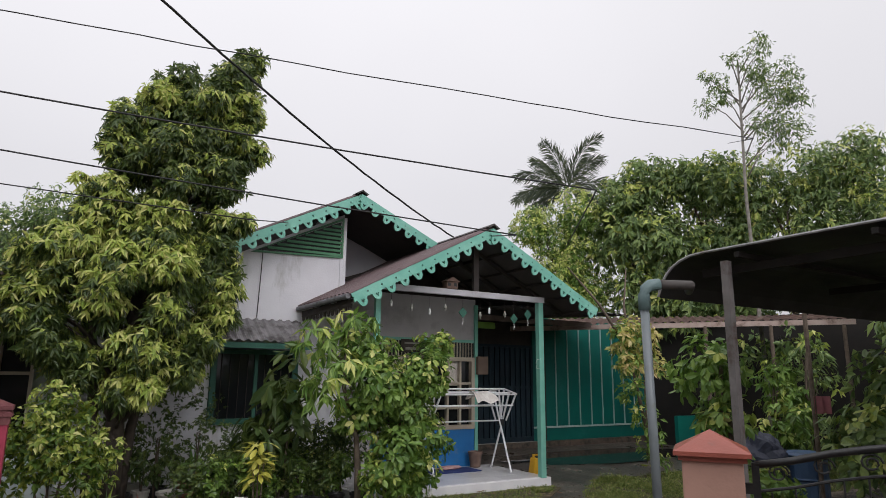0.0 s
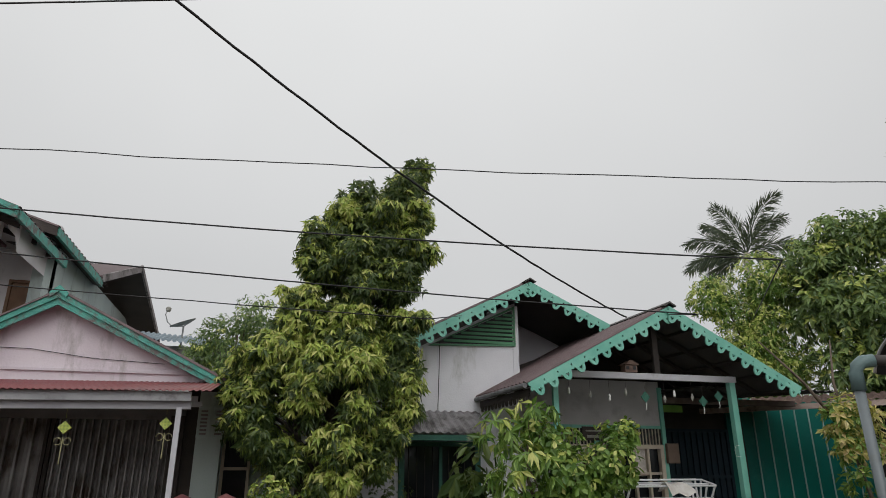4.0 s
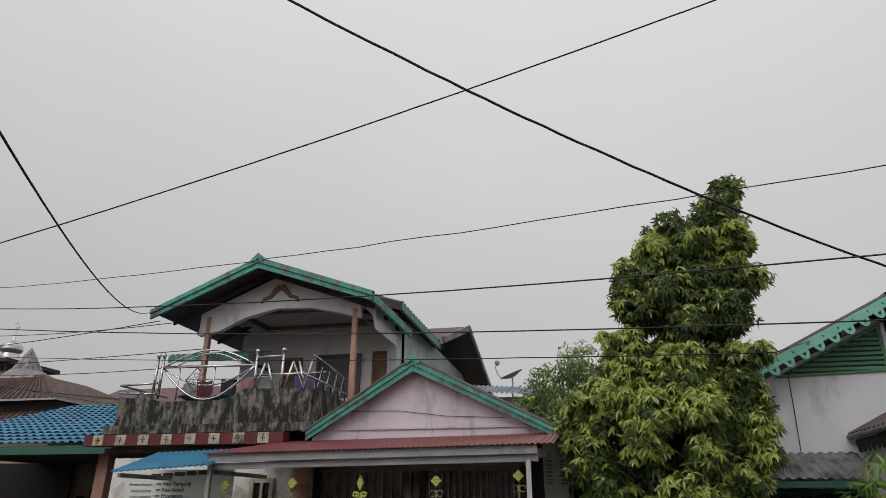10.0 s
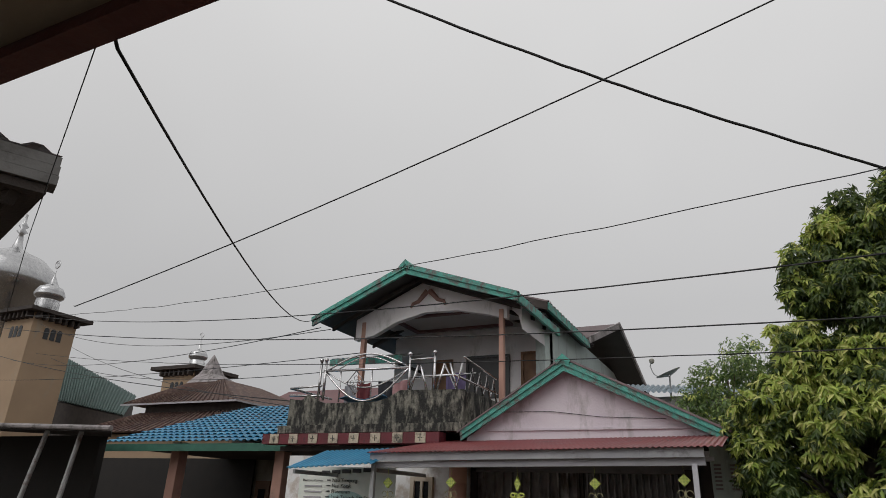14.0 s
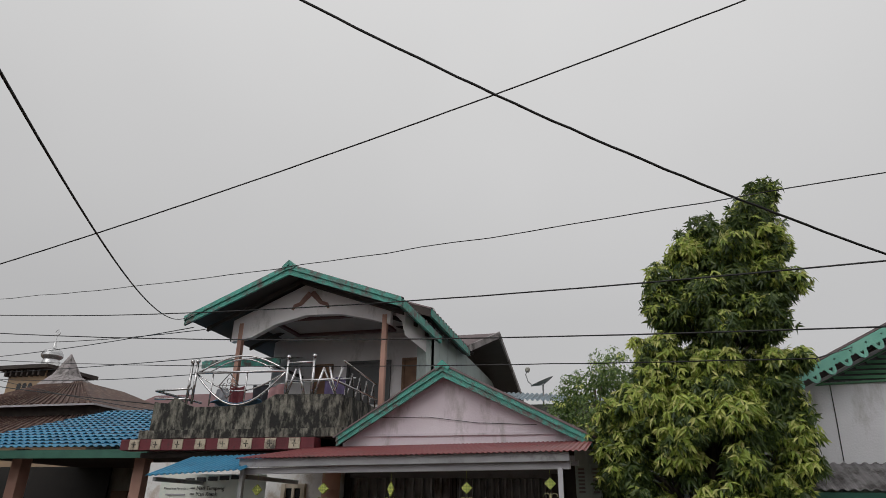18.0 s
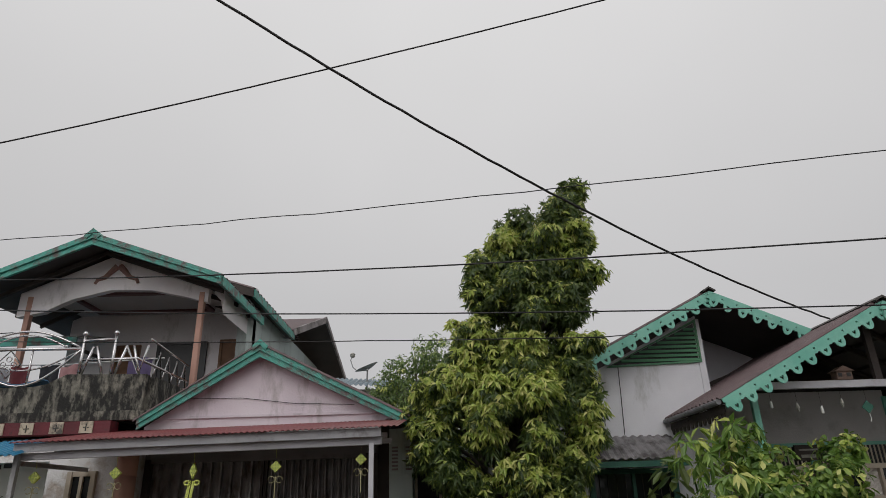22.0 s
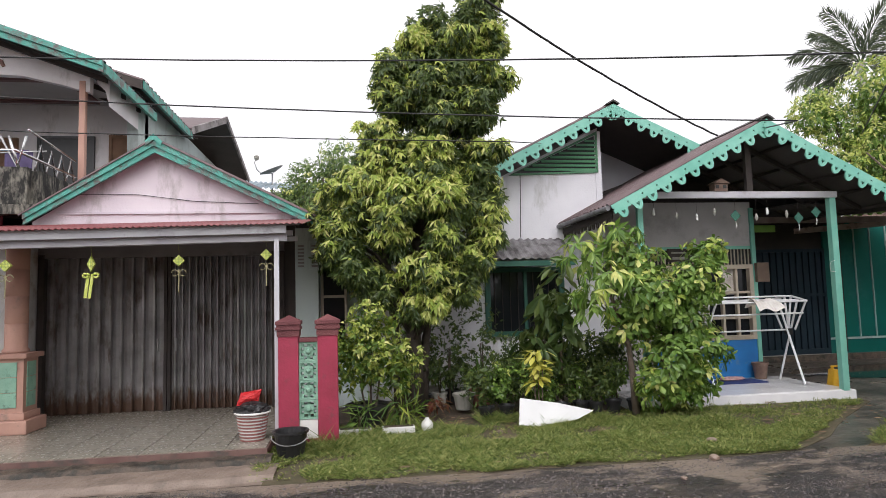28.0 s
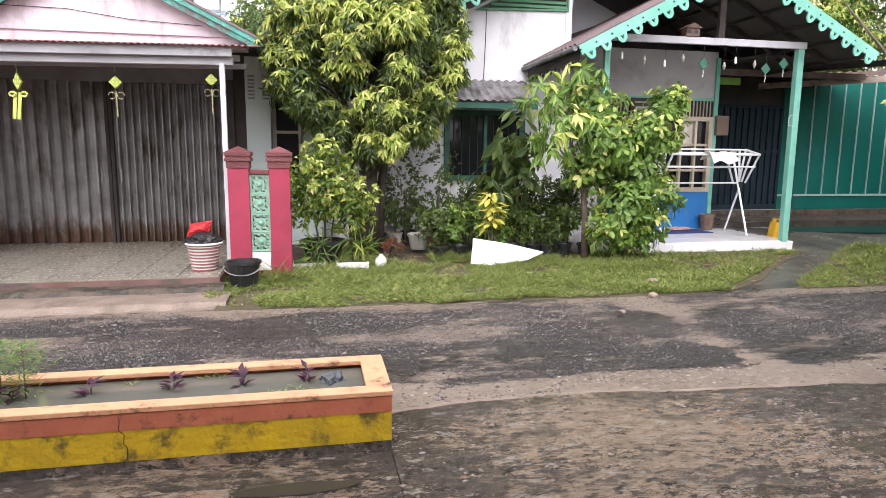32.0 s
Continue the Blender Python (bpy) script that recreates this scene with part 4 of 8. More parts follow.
for k in range(4):
    breeze_block(0.325 + 0.202 * k)
part("tile", boxes((-1.075, -0.885, 7.085, 7.2, 0.125, 0.318)), M_tilew, screen, "white glazed tile with a faint plant motif")
part("coping", soften(boxes((-1.078, -0.882, 7.08, 7.24, 1.135, 1.18)), 0.006), M_cap, screen)
part("footing", boxes((-1.08, -0.88, 7.07, 7.25, 0, 0.122)), M_pillar, screen)


# ---- white house with a porch ----
home = thing("porch_house", 4.0, 10.0, 0.1, "white single-storey house with scalloped mint fascias and a gabled porch", "house")
bm = bmesh.new()
prism(bm, [(-0.3, 0.0), (3.52, 0.0), (3.52, 4.3), (3.35, 4.22), (1.5, 3.3), (-0.3, 2.6)], 9.9, 10.05)
part("front_wall", bm, M_white, home)
part("corner_pier", boxes((3.46, 3.56, 9.88, 9.9, 2.5, 4.24)), M_white, home)
part("return_wall", boxes((3.40, 3.52, 10.05, 11.2, 0, 4.3)), M_white, home)
bm = bmesh.new()
prism(bm, [(3.53, 3.06), (6.6, 3.06), (6.0, 3.45), (3.53, 4.45)], 11.2, 11.35)
part("recessed_gable_wall", bm, M_white, home)
part("west_wall", boxes((-0.3, -0.15, 10.05, 16, 0, 2.6)), M_white, home)
part("east_wall", boxes((7.3, 7.45, 11.72, 16, 0, 2.8)), M_grey, home)
part("rear_wall", boxes((-0.3, 7.45, 16.0, 16.15, 0, 2.8)), M_grey, home)


def fret_board(m, length, depth, thick=0.022, period=0.225):
    """A fretted board hanging from the local u axis: round lobes drilled with hearts, small brackets with drilled notches between."""
    bm = bmesh.new()
    n = max(1, round(length / period))
    cols = 26
    rows = []
    for k in range(n * cols + 1):
        f = (k % cols) / cols
        low = -0.50 - 0.07 * abs(math.cos(math.pi * 5 * f))
        top = bot = -0.30
        if 0.2 < f < 0.8:
            low = min(-0.46, -0.56 - 0.44 * math.sqrt(max(0.0, 1 - ((f - 0.5) / 0.3) ** 2)))
            q = abs(f - 0.5) / 0.10
            top = bot = -0.66
            if q < 1:
                top, bot = -0.66 + 0.10 * math.sqrt(max(0.0, 1 - (2 * q - 1) ** 2)), -0.66 - 0.16 * (1 - q)
        else:
            q = min(f, 1 - f) / 0.07
            if q < 1:
                top, bot = -0.22, -0.22 - 0.14 * (1 - q)
        u = length * k / (n * cols)
        rows.append([[bm.verts.new(m @ Vector((u, t, w * depth))) for w in (0, top, bot, low)] for t in (0, thick)])
    for a, b in zip(rows, rows[1:]):
        for i in (0, 2):
            bm.faces.new((a[0][i], b[0][i], b[0][i + 1], a[0][i + 1]))
            bm.faces.new((b[1][i], a[1][i], a[1][i + 1], b[1][i + 1]))
        for i in (0, 1, 2, 3):
            bm.faces.new((a[0][i], a[1][i], b[1][i], b[0][i]))
    return bm


def scallops(p0, p1, depth, parent, y, material=M_mint):
    """The fretted board along one gable edge, from the ridge down."""
    (x0, z0), (x1, z1) = p0, p1
    ang = math.atan2(z1 - z0, x1 - x0)
    m = Matrix.Translation((x0, y, z0)) @ Matrix.Rotation(-ang, 4, "Y")
    if abs(ang) > math.pi / 2:
        m = m @ Matrix.Diagonal((1, 1, -1, 1))
    return part("scalloped_fascia", fret_board(m, math.hypot(x1 - x0, z1 - z0), depth), material, parent, "mint fretwork board with drilled scallops")


def slope(name, x0, z0, x1, z1, y0, y1, mat, parent, waves, thick=0.03):
    bm = bmesh.new()
    corrugated(bm, (x0, y0, z0), (x0, y1, z0), (x1, y1, z1), (x1, y0, z1), waves, thick)
    return part(name, bm, mat, parent)


slope("main_roof", 3.57, 4.54, 1.3, 3.40, 9.36, 16.3, M_brown, home, 40)
slope("main_roof", 3.57, 4.54, 5.2, 3.80, 9.36, 16.3, M_brown, home, 40)
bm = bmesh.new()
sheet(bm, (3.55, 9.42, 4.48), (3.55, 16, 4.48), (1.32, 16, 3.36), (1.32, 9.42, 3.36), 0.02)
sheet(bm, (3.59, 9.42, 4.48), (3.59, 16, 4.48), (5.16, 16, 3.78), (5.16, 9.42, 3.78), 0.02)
part("soffit", bm, M_darksheet, home)
scallops((3.57, 4.53), (1.3, 3.39), 0.225, home, 9.35)
scallops((3.57, 4.53), (5.0, 3.885), 0.225, home, 9.324)
bm = bmesh.new()
prism(bm, [(3.46, 4.53), (3.57, 4.595), (3.68, 4.53), (3.66, 4.515), (3.57, 4.57), (3.48, 4.515)], 9.30, 16.2)
part("ridge_cap", bm, M_darksheet, home)
# louvred gable vent
vent = part("gable_vent", (lambda b: (prism(b, [(2.0, 3.50), (3.50, 3.55), (3.50, 3.58), (2.08, 3.53)], 9.86, 9.895), prism(b, [(2.0, 3.50), (2.08, 3.53), (3.47, 4.18), (3.47, 4.22)], 9.86, 9.895), prism(b, [(3.47, 3.58), (3.50, 3.58), (3.50, 4.24), (3.47, 4.22)], 9.86, 9.895), b)[3])(bmesh.new()), M_louvre, home, "green louvred gable vent")
# black sheet in place of the unlit space behind the slats
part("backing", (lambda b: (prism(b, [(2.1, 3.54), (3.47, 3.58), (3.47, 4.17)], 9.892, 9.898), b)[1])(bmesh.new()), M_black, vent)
for k in range(8):
    z = 3.60 + 0.068 * k
    xs = 2.14 + (z - 3.55) * 2.18
    if xs < 3.42:
        bm = boxes((xs, 3.468, 9.868, 9.874, z - 0.028, z + 0.022))
        bmesh.ops.rotate(bm, verts=bm.verts, cent=(xs, 9.87, z), matrix=Matrix.Rotation(radians(-28), 3, "X"))
        part("slat", bm, M_louvre, vent)
# lean-to over the low window
bm = bmesh.new()
corrugated(bm, (0.75, 9.30, 2.12), (2.85, 9.30, 2.12), (2.85, 9.9, 2.47), (0.75, 9.9, 2.47), 17, 0.024)
part("window_canopy", bm, surf("stained_fibre_cement", (0.21, 0.20, 0.205), (0.30, 0.285, 0.29), 5, 0.95, 0.5, 40, (0.08, 0.072, 0.07), 0.42, 3.5), home, "weathered corrugated canopy")
part("canopy_batten", boxes((0.75, 2.85, 9.33, 9.37, 2.02, 2.10)), M_greenwood, home)
wf = part("low_window", boxes((1.55, 1.63, 9.83, 9.9, 0.95, 2.02), (2.75, 2.83, 9.83, 9.9, 0.95, 2.02), (1.63, 2.75, 9.83, 9.9, 0.95, 1.03), (1.63, 2.75, 9.83, 9.9, 1.95, 2.02), (2.17, 2.22, 9.84, 9.9, 1.03, 1.95)), M_greenwood, home, "green wooden window frame")
part("pane", boxes((1.63, 2.17, 9.875, 9.885, 1.03, 1.95)), M_glass, wf)
part("pane", boxes((2.22, 2.75, 9.875, 9.885, 1.03, 1.95)), M_glass, wf)
for k in range(9):
    bm = bmesh.new()
    tube(bm, [(1.70 + 0.125 * k, 9.86, 1.03), (1.70 + 0.125 * k, 9.86, 1.95)], 0.006, 6)
    part("window_bar", bm, M_dark, wf)

# porch roof and timber
slope("porch_roof", 5.08, 3.88, 2.80, 2.70, 7.86, 11.2, M_brown, home, 24)
slope("porch_roof", 5.08, 3.88, 7.22, 2.78, 7.86, 11.2, M_brown, home, 24)
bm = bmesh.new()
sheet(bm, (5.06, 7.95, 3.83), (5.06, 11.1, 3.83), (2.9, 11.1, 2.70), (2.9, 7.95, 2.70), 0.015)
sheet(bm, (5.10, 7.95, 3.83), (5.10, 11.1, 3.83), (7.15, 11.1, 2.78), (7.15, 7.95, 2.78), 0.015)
part("porch_soffit", bm, M_darksheet, home)
scallops((5.08, 3.87), (2.82, 2.70), 0.225, home, 7.85)
scallops((5.08, 3.87), (7.20, 2.775), 0.225, home, 7.824)
bm = bmesh.new()
prism(bm, [(4.97, 3.87), (5.08, 3.935), (5.19, 3.87), (5.17, 3.855), (5.08, 3.91), (4.99, 3.855)], 7.80, 11.2)
part("porch_ridge_cap", bm, M_darksheet, home)
bm = bmesh.new()
tube(bm, [(2.79, 7.88, 2.67), (2.79, 9.88, 2.67)], 0.035, 10)
part("eave_gutter", bm, surf("dull_grey_gutter", (0.17, 0.17, 0.18), (0.12, 0.12, 0.125), 5, 0.5, 0.1, 40, (0.07, 0.065, 0.06), 0.3, 5), home, "dull grey eave gutter")
part("eave_fretwork", fret_board(Matrix.Translation((2.86, 9.88, 2.64)) @ Matrix.Rotation(radians(-90), 4, "Z"), 1.95, 0.17, 0.02, 0.15), M_dark, home, "dark fretwork under the eave")
part("porch_beam", boxes((3.36, 6.42, 8.26, 8.33, 2.86, 2.95)), M_beam, home, "white porch beam")
part("porch_post", soften(boxes((6.30, 6.40, 8.27, 8.36, 0.12, 2.86)), 0.006), M_mint, home, "mint green wooden post")
part("porch_post", soften(boxes((3.38, 3.46, 8.28, 8.34, 0.12, 2.86)), 0.006), M_mint, home, "mint green wooden post")
part("king_post", boxes((5.03, 5.12, 8.27, 8.33, 2.95, 3.80)), M_dark, home, "dark unpainted roof timber")
for y in (8.6, 9.3, 10.0):
    for x1, z1 in ((2.95, 2.70), (7.1, 2.78)):
        bm = bmesh.new()
        prism(bm, [(5.08, 3.80), (x1, z1), (x1, z1 - 0.06), (5.08, 3.73)], y, y + 0.05)
        part("rafter", bm, M_dark, home)
for k in range(5):
    part("purlin", boxes((5.5 + 0.4 * k, 5.54 + 0.4 * k, 8.0, 11.1, 3.56 - 0.21 * k, 3.60 - 0.21 * k)), M_dark, home)
    part("purlin", boxes((4.6 - 0.4 * k, 4.64 - 0.4 * k, 8.0, 11.1, 3.54 - 0.21 * k, 3.58 - 0.21 * k)), M_dark, home)
# porch wall with window, blue dado and transom grille
part("porch_wall", boxes((3.53, 6.16, 9.9, 10.02, 2.30, 3.05)), M_grey, home, "grey plastered porch wall")
part("porch_side_wall", boxes((3.53, 4.3, 9.9, 10.02, 0.1, 2.30)), M_grey, home)
# passage wall in dark timber colour, carrying the passage's shade
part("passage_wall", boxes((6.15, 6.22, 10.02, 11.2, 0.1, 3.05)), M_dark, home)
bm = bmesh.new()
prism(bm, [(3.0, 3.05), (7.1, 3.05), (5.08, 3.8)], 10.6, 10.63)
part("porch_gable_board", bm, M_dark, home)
part("dado", boxes((4.3, 6.15, 9.88, 10.0, 0.1, 0.76)), M_blue, home, "blue painted dado")
part("corner_trim", boxes((6.12, 6.19, 9.86, 9.898, 0.1, 2.95)), M_mint, home)
tr = part("transom_grille", boxes((3.6, 6.12, 9.89, 9.93, 2.26, 2.31), (3.6, 6.12, 9.89, 9.93, 1.94, 2.0), (4.85, 4.93, 9.88, 9.93, 1.98, 2.28)), M_mint, home, "mint transom with thin bars")
for k in range(40):
    x = 3.66 + 0.062 * k
    if not 4.83 < x < 4.95:
        part("bar", boxes((x - 0.009, x + 0.009, 9.90, 9.915, 2.0, 2.26)), M_frame, tr)
# black sheet standing for the darkness behind the bars
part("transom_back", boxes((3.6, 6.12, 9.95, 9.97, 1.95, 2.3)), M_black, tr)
pw = part("porch_window", boxes((4.44, 6.05, 9.86, 9.95, 0.76, 0.83)), M_frame, home, "cream timber casement window")
part("head", boxes((4.44, 6.05, 9.86, 9.95, 1.93, 2.0)), M_frame, pw)
for x0, x1 in ((4.36, 4.44), (5.22, 5.30), (6.05, 6.12)):
    part("jamb", boxes((x0, x1, 9.86, 9.95, 0.76, 2.0)), M_frame, pw)
for z in (1.10, 1.52):
    part("glazing_bar", boxes((4.44, 6.05, 9.88, 9.93, z, z + 0.04)), M_frame, pw)
for x in (4.7, 4.97, 5.56, 5.82):
    part("mullion", boxes((x - 0.02, x + 0.02, 9.87, 9.94, 0.83, 1.93)), M_frame, pw)
part("pane", boxes((4.44, 6.05, 9.965, 9.975, 0.83, 1.93)), M_glass, pw)
for x0 in (4.5, 5.60):
    bm = bmesh.new()
    ring = []
    for k in range(25):
        ring.append([bm.verts.new((x0 + 0.009 * k, 9.95 + 0.008 * (k % 2), z)) for z in (1.50, 1.93)])
    for r_, s_ in zip(ring, ring[1:]):
        bm.faces.new((r_[0], s_[0], s_[1], r_[1]))
    part("curtain", bm, M_cloth, pw, "pale gathered curtain")
part("meter_box", soften(boxes((6.14, 6.36, 9.78, 9.855, 1.70, 2.02)), 0.01), surf("brown_meter_casing", (0.16, 0.11, 0.08), (0.12, 0.08, 0.06), 5, 0.5), home, "brown electricity meter box")
slab = tagged(part("porch_floor", soften(boxes((3.2, 6.50, 8.28, 9.95, -0.05, 0.13)), 0.012), M_slab), "white tiled porch floor slab", "floor", kind="structure")
tile_mesh = None
for i in range(8):
    for j in range(4):
        o = new("floor_tile", tile_mesh) if tile_mesh else part("floor_tile", boxes((0.003, 0.397, 0.003, 0.397, 0, 0.006)), M_slab)
        tile_mesh = o.data
        o.location = (3.26 + 0.4 * i, 8.31 + 0.4 * j, 0.13)
        o.parent = slab

# dark gate and teal sheet fence at the back
gate = thing("slatted_gate", 7.5, 11.5, 0.3, "tall dark blue-green slatted metal gate", "gate")
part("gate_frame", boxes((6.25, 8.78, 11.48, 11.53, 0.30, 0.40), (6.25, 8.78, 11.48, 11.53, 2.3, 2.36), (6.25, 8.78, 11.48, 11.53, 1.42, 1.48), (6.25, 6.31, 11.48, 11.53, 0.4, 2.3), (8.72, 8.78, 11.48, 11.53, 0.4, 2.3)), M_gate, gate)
# sheet added behind the slats so that no light shows between them
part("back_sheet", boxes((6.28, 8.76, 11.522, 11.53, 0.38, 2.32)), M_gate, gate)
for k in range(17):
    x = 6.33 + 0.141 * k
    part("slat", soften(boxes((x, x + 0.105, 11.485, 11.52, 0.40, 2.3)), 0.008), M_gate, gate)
fence = thing("sheet_fence", 10.8, 11.55, 0.3, "teal painted sheet fence with pale battens", "fence")
part("panel", boxes((8.8, 12.4, 11.52, 11.56, 0.29, 3.0)), M_fence, fence)
for k in range(9):
    x = 9.10 + 0.36 * k
    part("batten", boxes((x, x + 0.022, 11.495, 11.518, 0.60, 3.0)), surf("pale_batten", (0.40, 0.50, 0.47), (0.33, 0.43, 0.40), 6, 0.6) if k == 0 else bpy.data.materials["pale_batten"], fence)
part("bottom_rail", boxes((8.8, 12.4, 11.49, 11.518, 0.56, 0.60)), bpy.data.materials["pale_batten"], fence)
solid("fence_footing", boxes((6.2, 14.3, 11.47, 11.62, 0.1, 0.285)), M_ledge, "low rough stone footing of the fence", "footing", "structure")


# ---- two-storey house with a balcony ----
tall = thing("balcony_house", -5.2, 9.0, 0.14, "two-storey white house with teal eaves and a mouldy concrete balcony", "house")
# lower wall coloured dark for the shadow below the cornice
part("lower_wall", boxes((-6.6, -4.0, 8.6, 8.75, 0.36, 2.6)), M_dark, tall)
part("upper_wall", boxes((-6.3, -3.55, 9.9, 10.05, 2.6, 5.0)), M_damp, tall)
bm = bmesh.new()
prism(bm, [(-6.35, 4.16), (-6.0, 4.22), (-5.62, 4.40), (-5.1, 4.52), (-4.55, 4.50), (-4.1, 4.40), (-3.75, 4.30), (-3.75, 4.55), (-5.14, 5.02), (-6.35, 4.50)], 8.42, 8.52)
part("arched_gable", bm, M_damp, tall)
part("side_wall", boxes((-3.70, -3.55, 9.6, 15.5, 2.0, 4.75)), M_pale, tall)
part("west_wall", boxes((-6.45, -6.3, 9.9, 15.5, 2.0, 4.6)), M_damp, tall)
bm = bmesh.new()
prism(bm, [(-3.70, 4.6), (-3.55, 4.6), (-3.55, 4.15), (-3.60, 4.35), (-3.70, 4.45)], 8.5, 9.6)
part("side_arch", bm, M_damp, tall)
part("balcony_ceiling", boxes((-6.3, -3.7, 8.55, 9.88, 4.58, 4.63)), M_grey, tall)
part("ceiling_trim", boxes((-5.9, -4.1, 8.7, 8.78, 4.54, 4.578), (-5.9, -4.1, 9.6, 9.68, 4.54, 4.578), (-5.9, -5.82, 8.78, 9.6, 4.54, 4.578), (-4.18, -4.1, 8.78, 9.6, 4.54, 4.578)), M_plum, tall, "maroon ceiling moulding")
slope("roof", -5.17, 5.12, -6.82, 4.42, 7.85, 15.8, M_brown, tall, 44)
slope("roof", -5.17, 5.12, -3.40, 4.49, 7.85, 9.95, M_brown, tall, 12)
slope("rear_roof", -5.17, 5.29, -3.33, 4.70, 9.05, 12.2, M_brown, tall, 18)
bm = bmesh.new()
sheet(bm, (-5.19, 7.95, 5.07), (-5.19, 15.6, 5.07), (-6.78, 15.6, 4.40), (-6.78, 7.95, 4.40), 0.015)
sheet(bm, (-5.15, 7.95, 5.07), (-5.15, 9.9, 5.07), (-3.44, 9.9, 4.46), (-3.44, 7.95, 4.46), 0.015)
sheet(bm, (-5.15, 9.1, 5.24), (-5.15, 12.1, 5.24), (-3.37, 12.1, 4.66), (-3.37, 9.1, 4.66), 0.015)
part("soffit", bm, M_darksheet, tall)
for x1, z1 in ((-6.82, 4.42), (-3.40, 4.49)):
    bm = bmesh.new()
    prism(bm, [(-5.17, 5.13), (x1, z1 + 0.01), (x1, z1 - 0.12), (-5.17, 4.98)], 7.86, 7.90)
    prism(bm, [(-5.17, 5.135), (x1, z1 + 0.015), (x1, z1 - 0.05), (-5.17, 5.06)], 7.835, 7.858)
    part("fascia_board", bm, M_teal, tall, "peeling teal fascia board")
part("eave_board", boxes((-3.43, -3.385, 7.91, 9.92, 4.37, 4.49)), M_teal, tall, "peeling teal eave board")
part("rear_eave_board", boxes((-3.36, -3.315, 9.08, 11.75, 4.58, 4.70)), M_teal, tall, "peeling teal eave board of the rear roof")
bm = bmesh.new()
prism(bm, [(-5.17, 5.28), (-3.33, 4.69), (-3.33, 4.57), (-5.17, 5.14)], 9.05, 9.08)
part("step_board", bm, M_dark, tall)
for y in (8.25, 8.9, 9.5):
    for x1, z1 in ((-6.7, 4.37), (-3.5, 4.44)):
        bm = bmesh.new()
        prism(bm, [(-5.17, 5.04), (x1, z1), (x1, z1 - 0.06), (-5.17, 4.98)], y, y + 0.05)
        part("rafter", bm, M_dark, tall)
bm = bmesh.new()
prism(bm, [(-5.28, 5.09), (-5.17, 5.2), (-5.06, 5.09), (-5.10, 5.05), (-5.17, 5.12), (-5.24, 5.05)], 7.82, 15.8)
part("ridge_cap", bm, M_teal, tall)
for x in (-3.84, -6.2):
    part("column", soften(boxes((x - 0.036, x + 0.036, 8.41, 8.49, 3.0, 4.45)), 0.006), M_salmon, tall, "salmon painted slim column")
# carved ornament on the gable
bm = bmesh.new()
for s in (-1, 1):
    tube(bm, [(-5.05 + s * 0.02, 8.41, 4.86), (-5.05 + s * 0.10, 8.41, 4.78), (-5.05 + s * 0.17, 8.41, 4.70), (-5.05 + s * 0.27, 8.41, 4.67), (-5.05 + s * 0.30, 8.41, 4.61)], 0.045, 8, 0.02)
part("gable_ornament", bm, surf("brown_carved_plaster", (0.30, 0.17, 0.14), (0.24, 0.13, 0.11), 9, 0.8), tall)
# the window is a black panel in place of its unlit room
for x0, x1, z0, z1, m_ in ((-5.62, -5.32, 3.1, 4.05, M_wood), (-4.98, -4.28, 3.4, 4.08, M_glass), (-4.0, -3.74, 3.1, 4.1, M_wood)):
    o = part("door" if m_ is M_wood else "window", boxes((x0 - 0.04, x0, 9.86, 9.9, z0, z1), (x1, x1 + 0.04, 9.86, 9.9, z0, z1), (x0 - 0.04, x1 + 0.04, 9.86, 9.9, z1, z1 + 0.04), (x0, x1, 9.885, 9.895, z0, z1)), M_wood if m_ is M_wood else M_black, tall, "brown panelled door" if m_ is M_wood else "dark window opening")
part("balcony_slab", boxes((-6.6, -3.7, 7.1, 9.9, 2.58, 2.68)), M_mould, tall)
# parapet with a dipped middle
bm = bmesh.new()
prism(bm, [(-6.5, 2.60), (-3.86, 2.66), (-3.86, 3.08), (-4.75, 3.10), (-4.95, 3.0), (-5.1, 2.97), (-5.9, 2.97), (-6.05, 3.02), (-6.2, 3.10), (-6.3, 3.02), (-6.5, 3.05)], 7.16, 7.26)
box(bm, -3.93, -3.79, 7.26, 8.6, 2.66, 3.06)
box(bm, -6.5, -6.41, 7.26, 8.6, 2.62, 3.05)
part("parapet", bm, M_mould, tall, "mould-blackened concrete parapet")
strip = part("cornice_strip", boxes((-6.74, -4.08, 6.98, 7.16, 2.43, 2.56)), surf("maroon_cornice_paint", (0.15, 0.016, 0.026), (0.10, 0.014, 0.02), 5, 0.6, 0.2, 40, (0.03, 0.02, 0.02), 0.25, 6), tall, "maroon cornice band")
for k in range(8):
    x = -6.60 + 0.315 * k
    t_ = part("cornice_tile", boxes((x, x + 0.14, 6.965, 6.978, 2.435, 2.555)), surf("cream_tile", (0.50, 0.43, 0.33), (0.40, 0.34, 0.26), 9, 0.6, 0.2, 40, (0.08, 0.07, 0.06), 0.36, 9) if k == 0 else bpy.data.materials["cream_tile"], strip)
    cx = x + 0.07
    bm = boxes((cx - 0.005, cx + 0.005, 6.960, 6.964, 2.455, 2.53), (cx - 0.03, cx - 0.012, 6.960, 6.964, 2.488, 2.498), (cx + 0.012, cx + 0.03, 6.960, 6.964, 2.488, 2.498))
    part("motif", bm, M_black if k in (1, 3, 6, 7) else M_mould, t_)
# dark slab, the shade of the recess painted into its colour
part("eave_slab", boxes((-6.6, -4.1, 7.2, 8.6, 2.36, 2.42)), M_dark, tall)
# ledge and loose wire on the shop gable
part("ledge", boxes((-4.3, -1.45, 8.93, 8.957, 2.79, 2.82)), M_lilac, shop)
bm = bmesh.new()
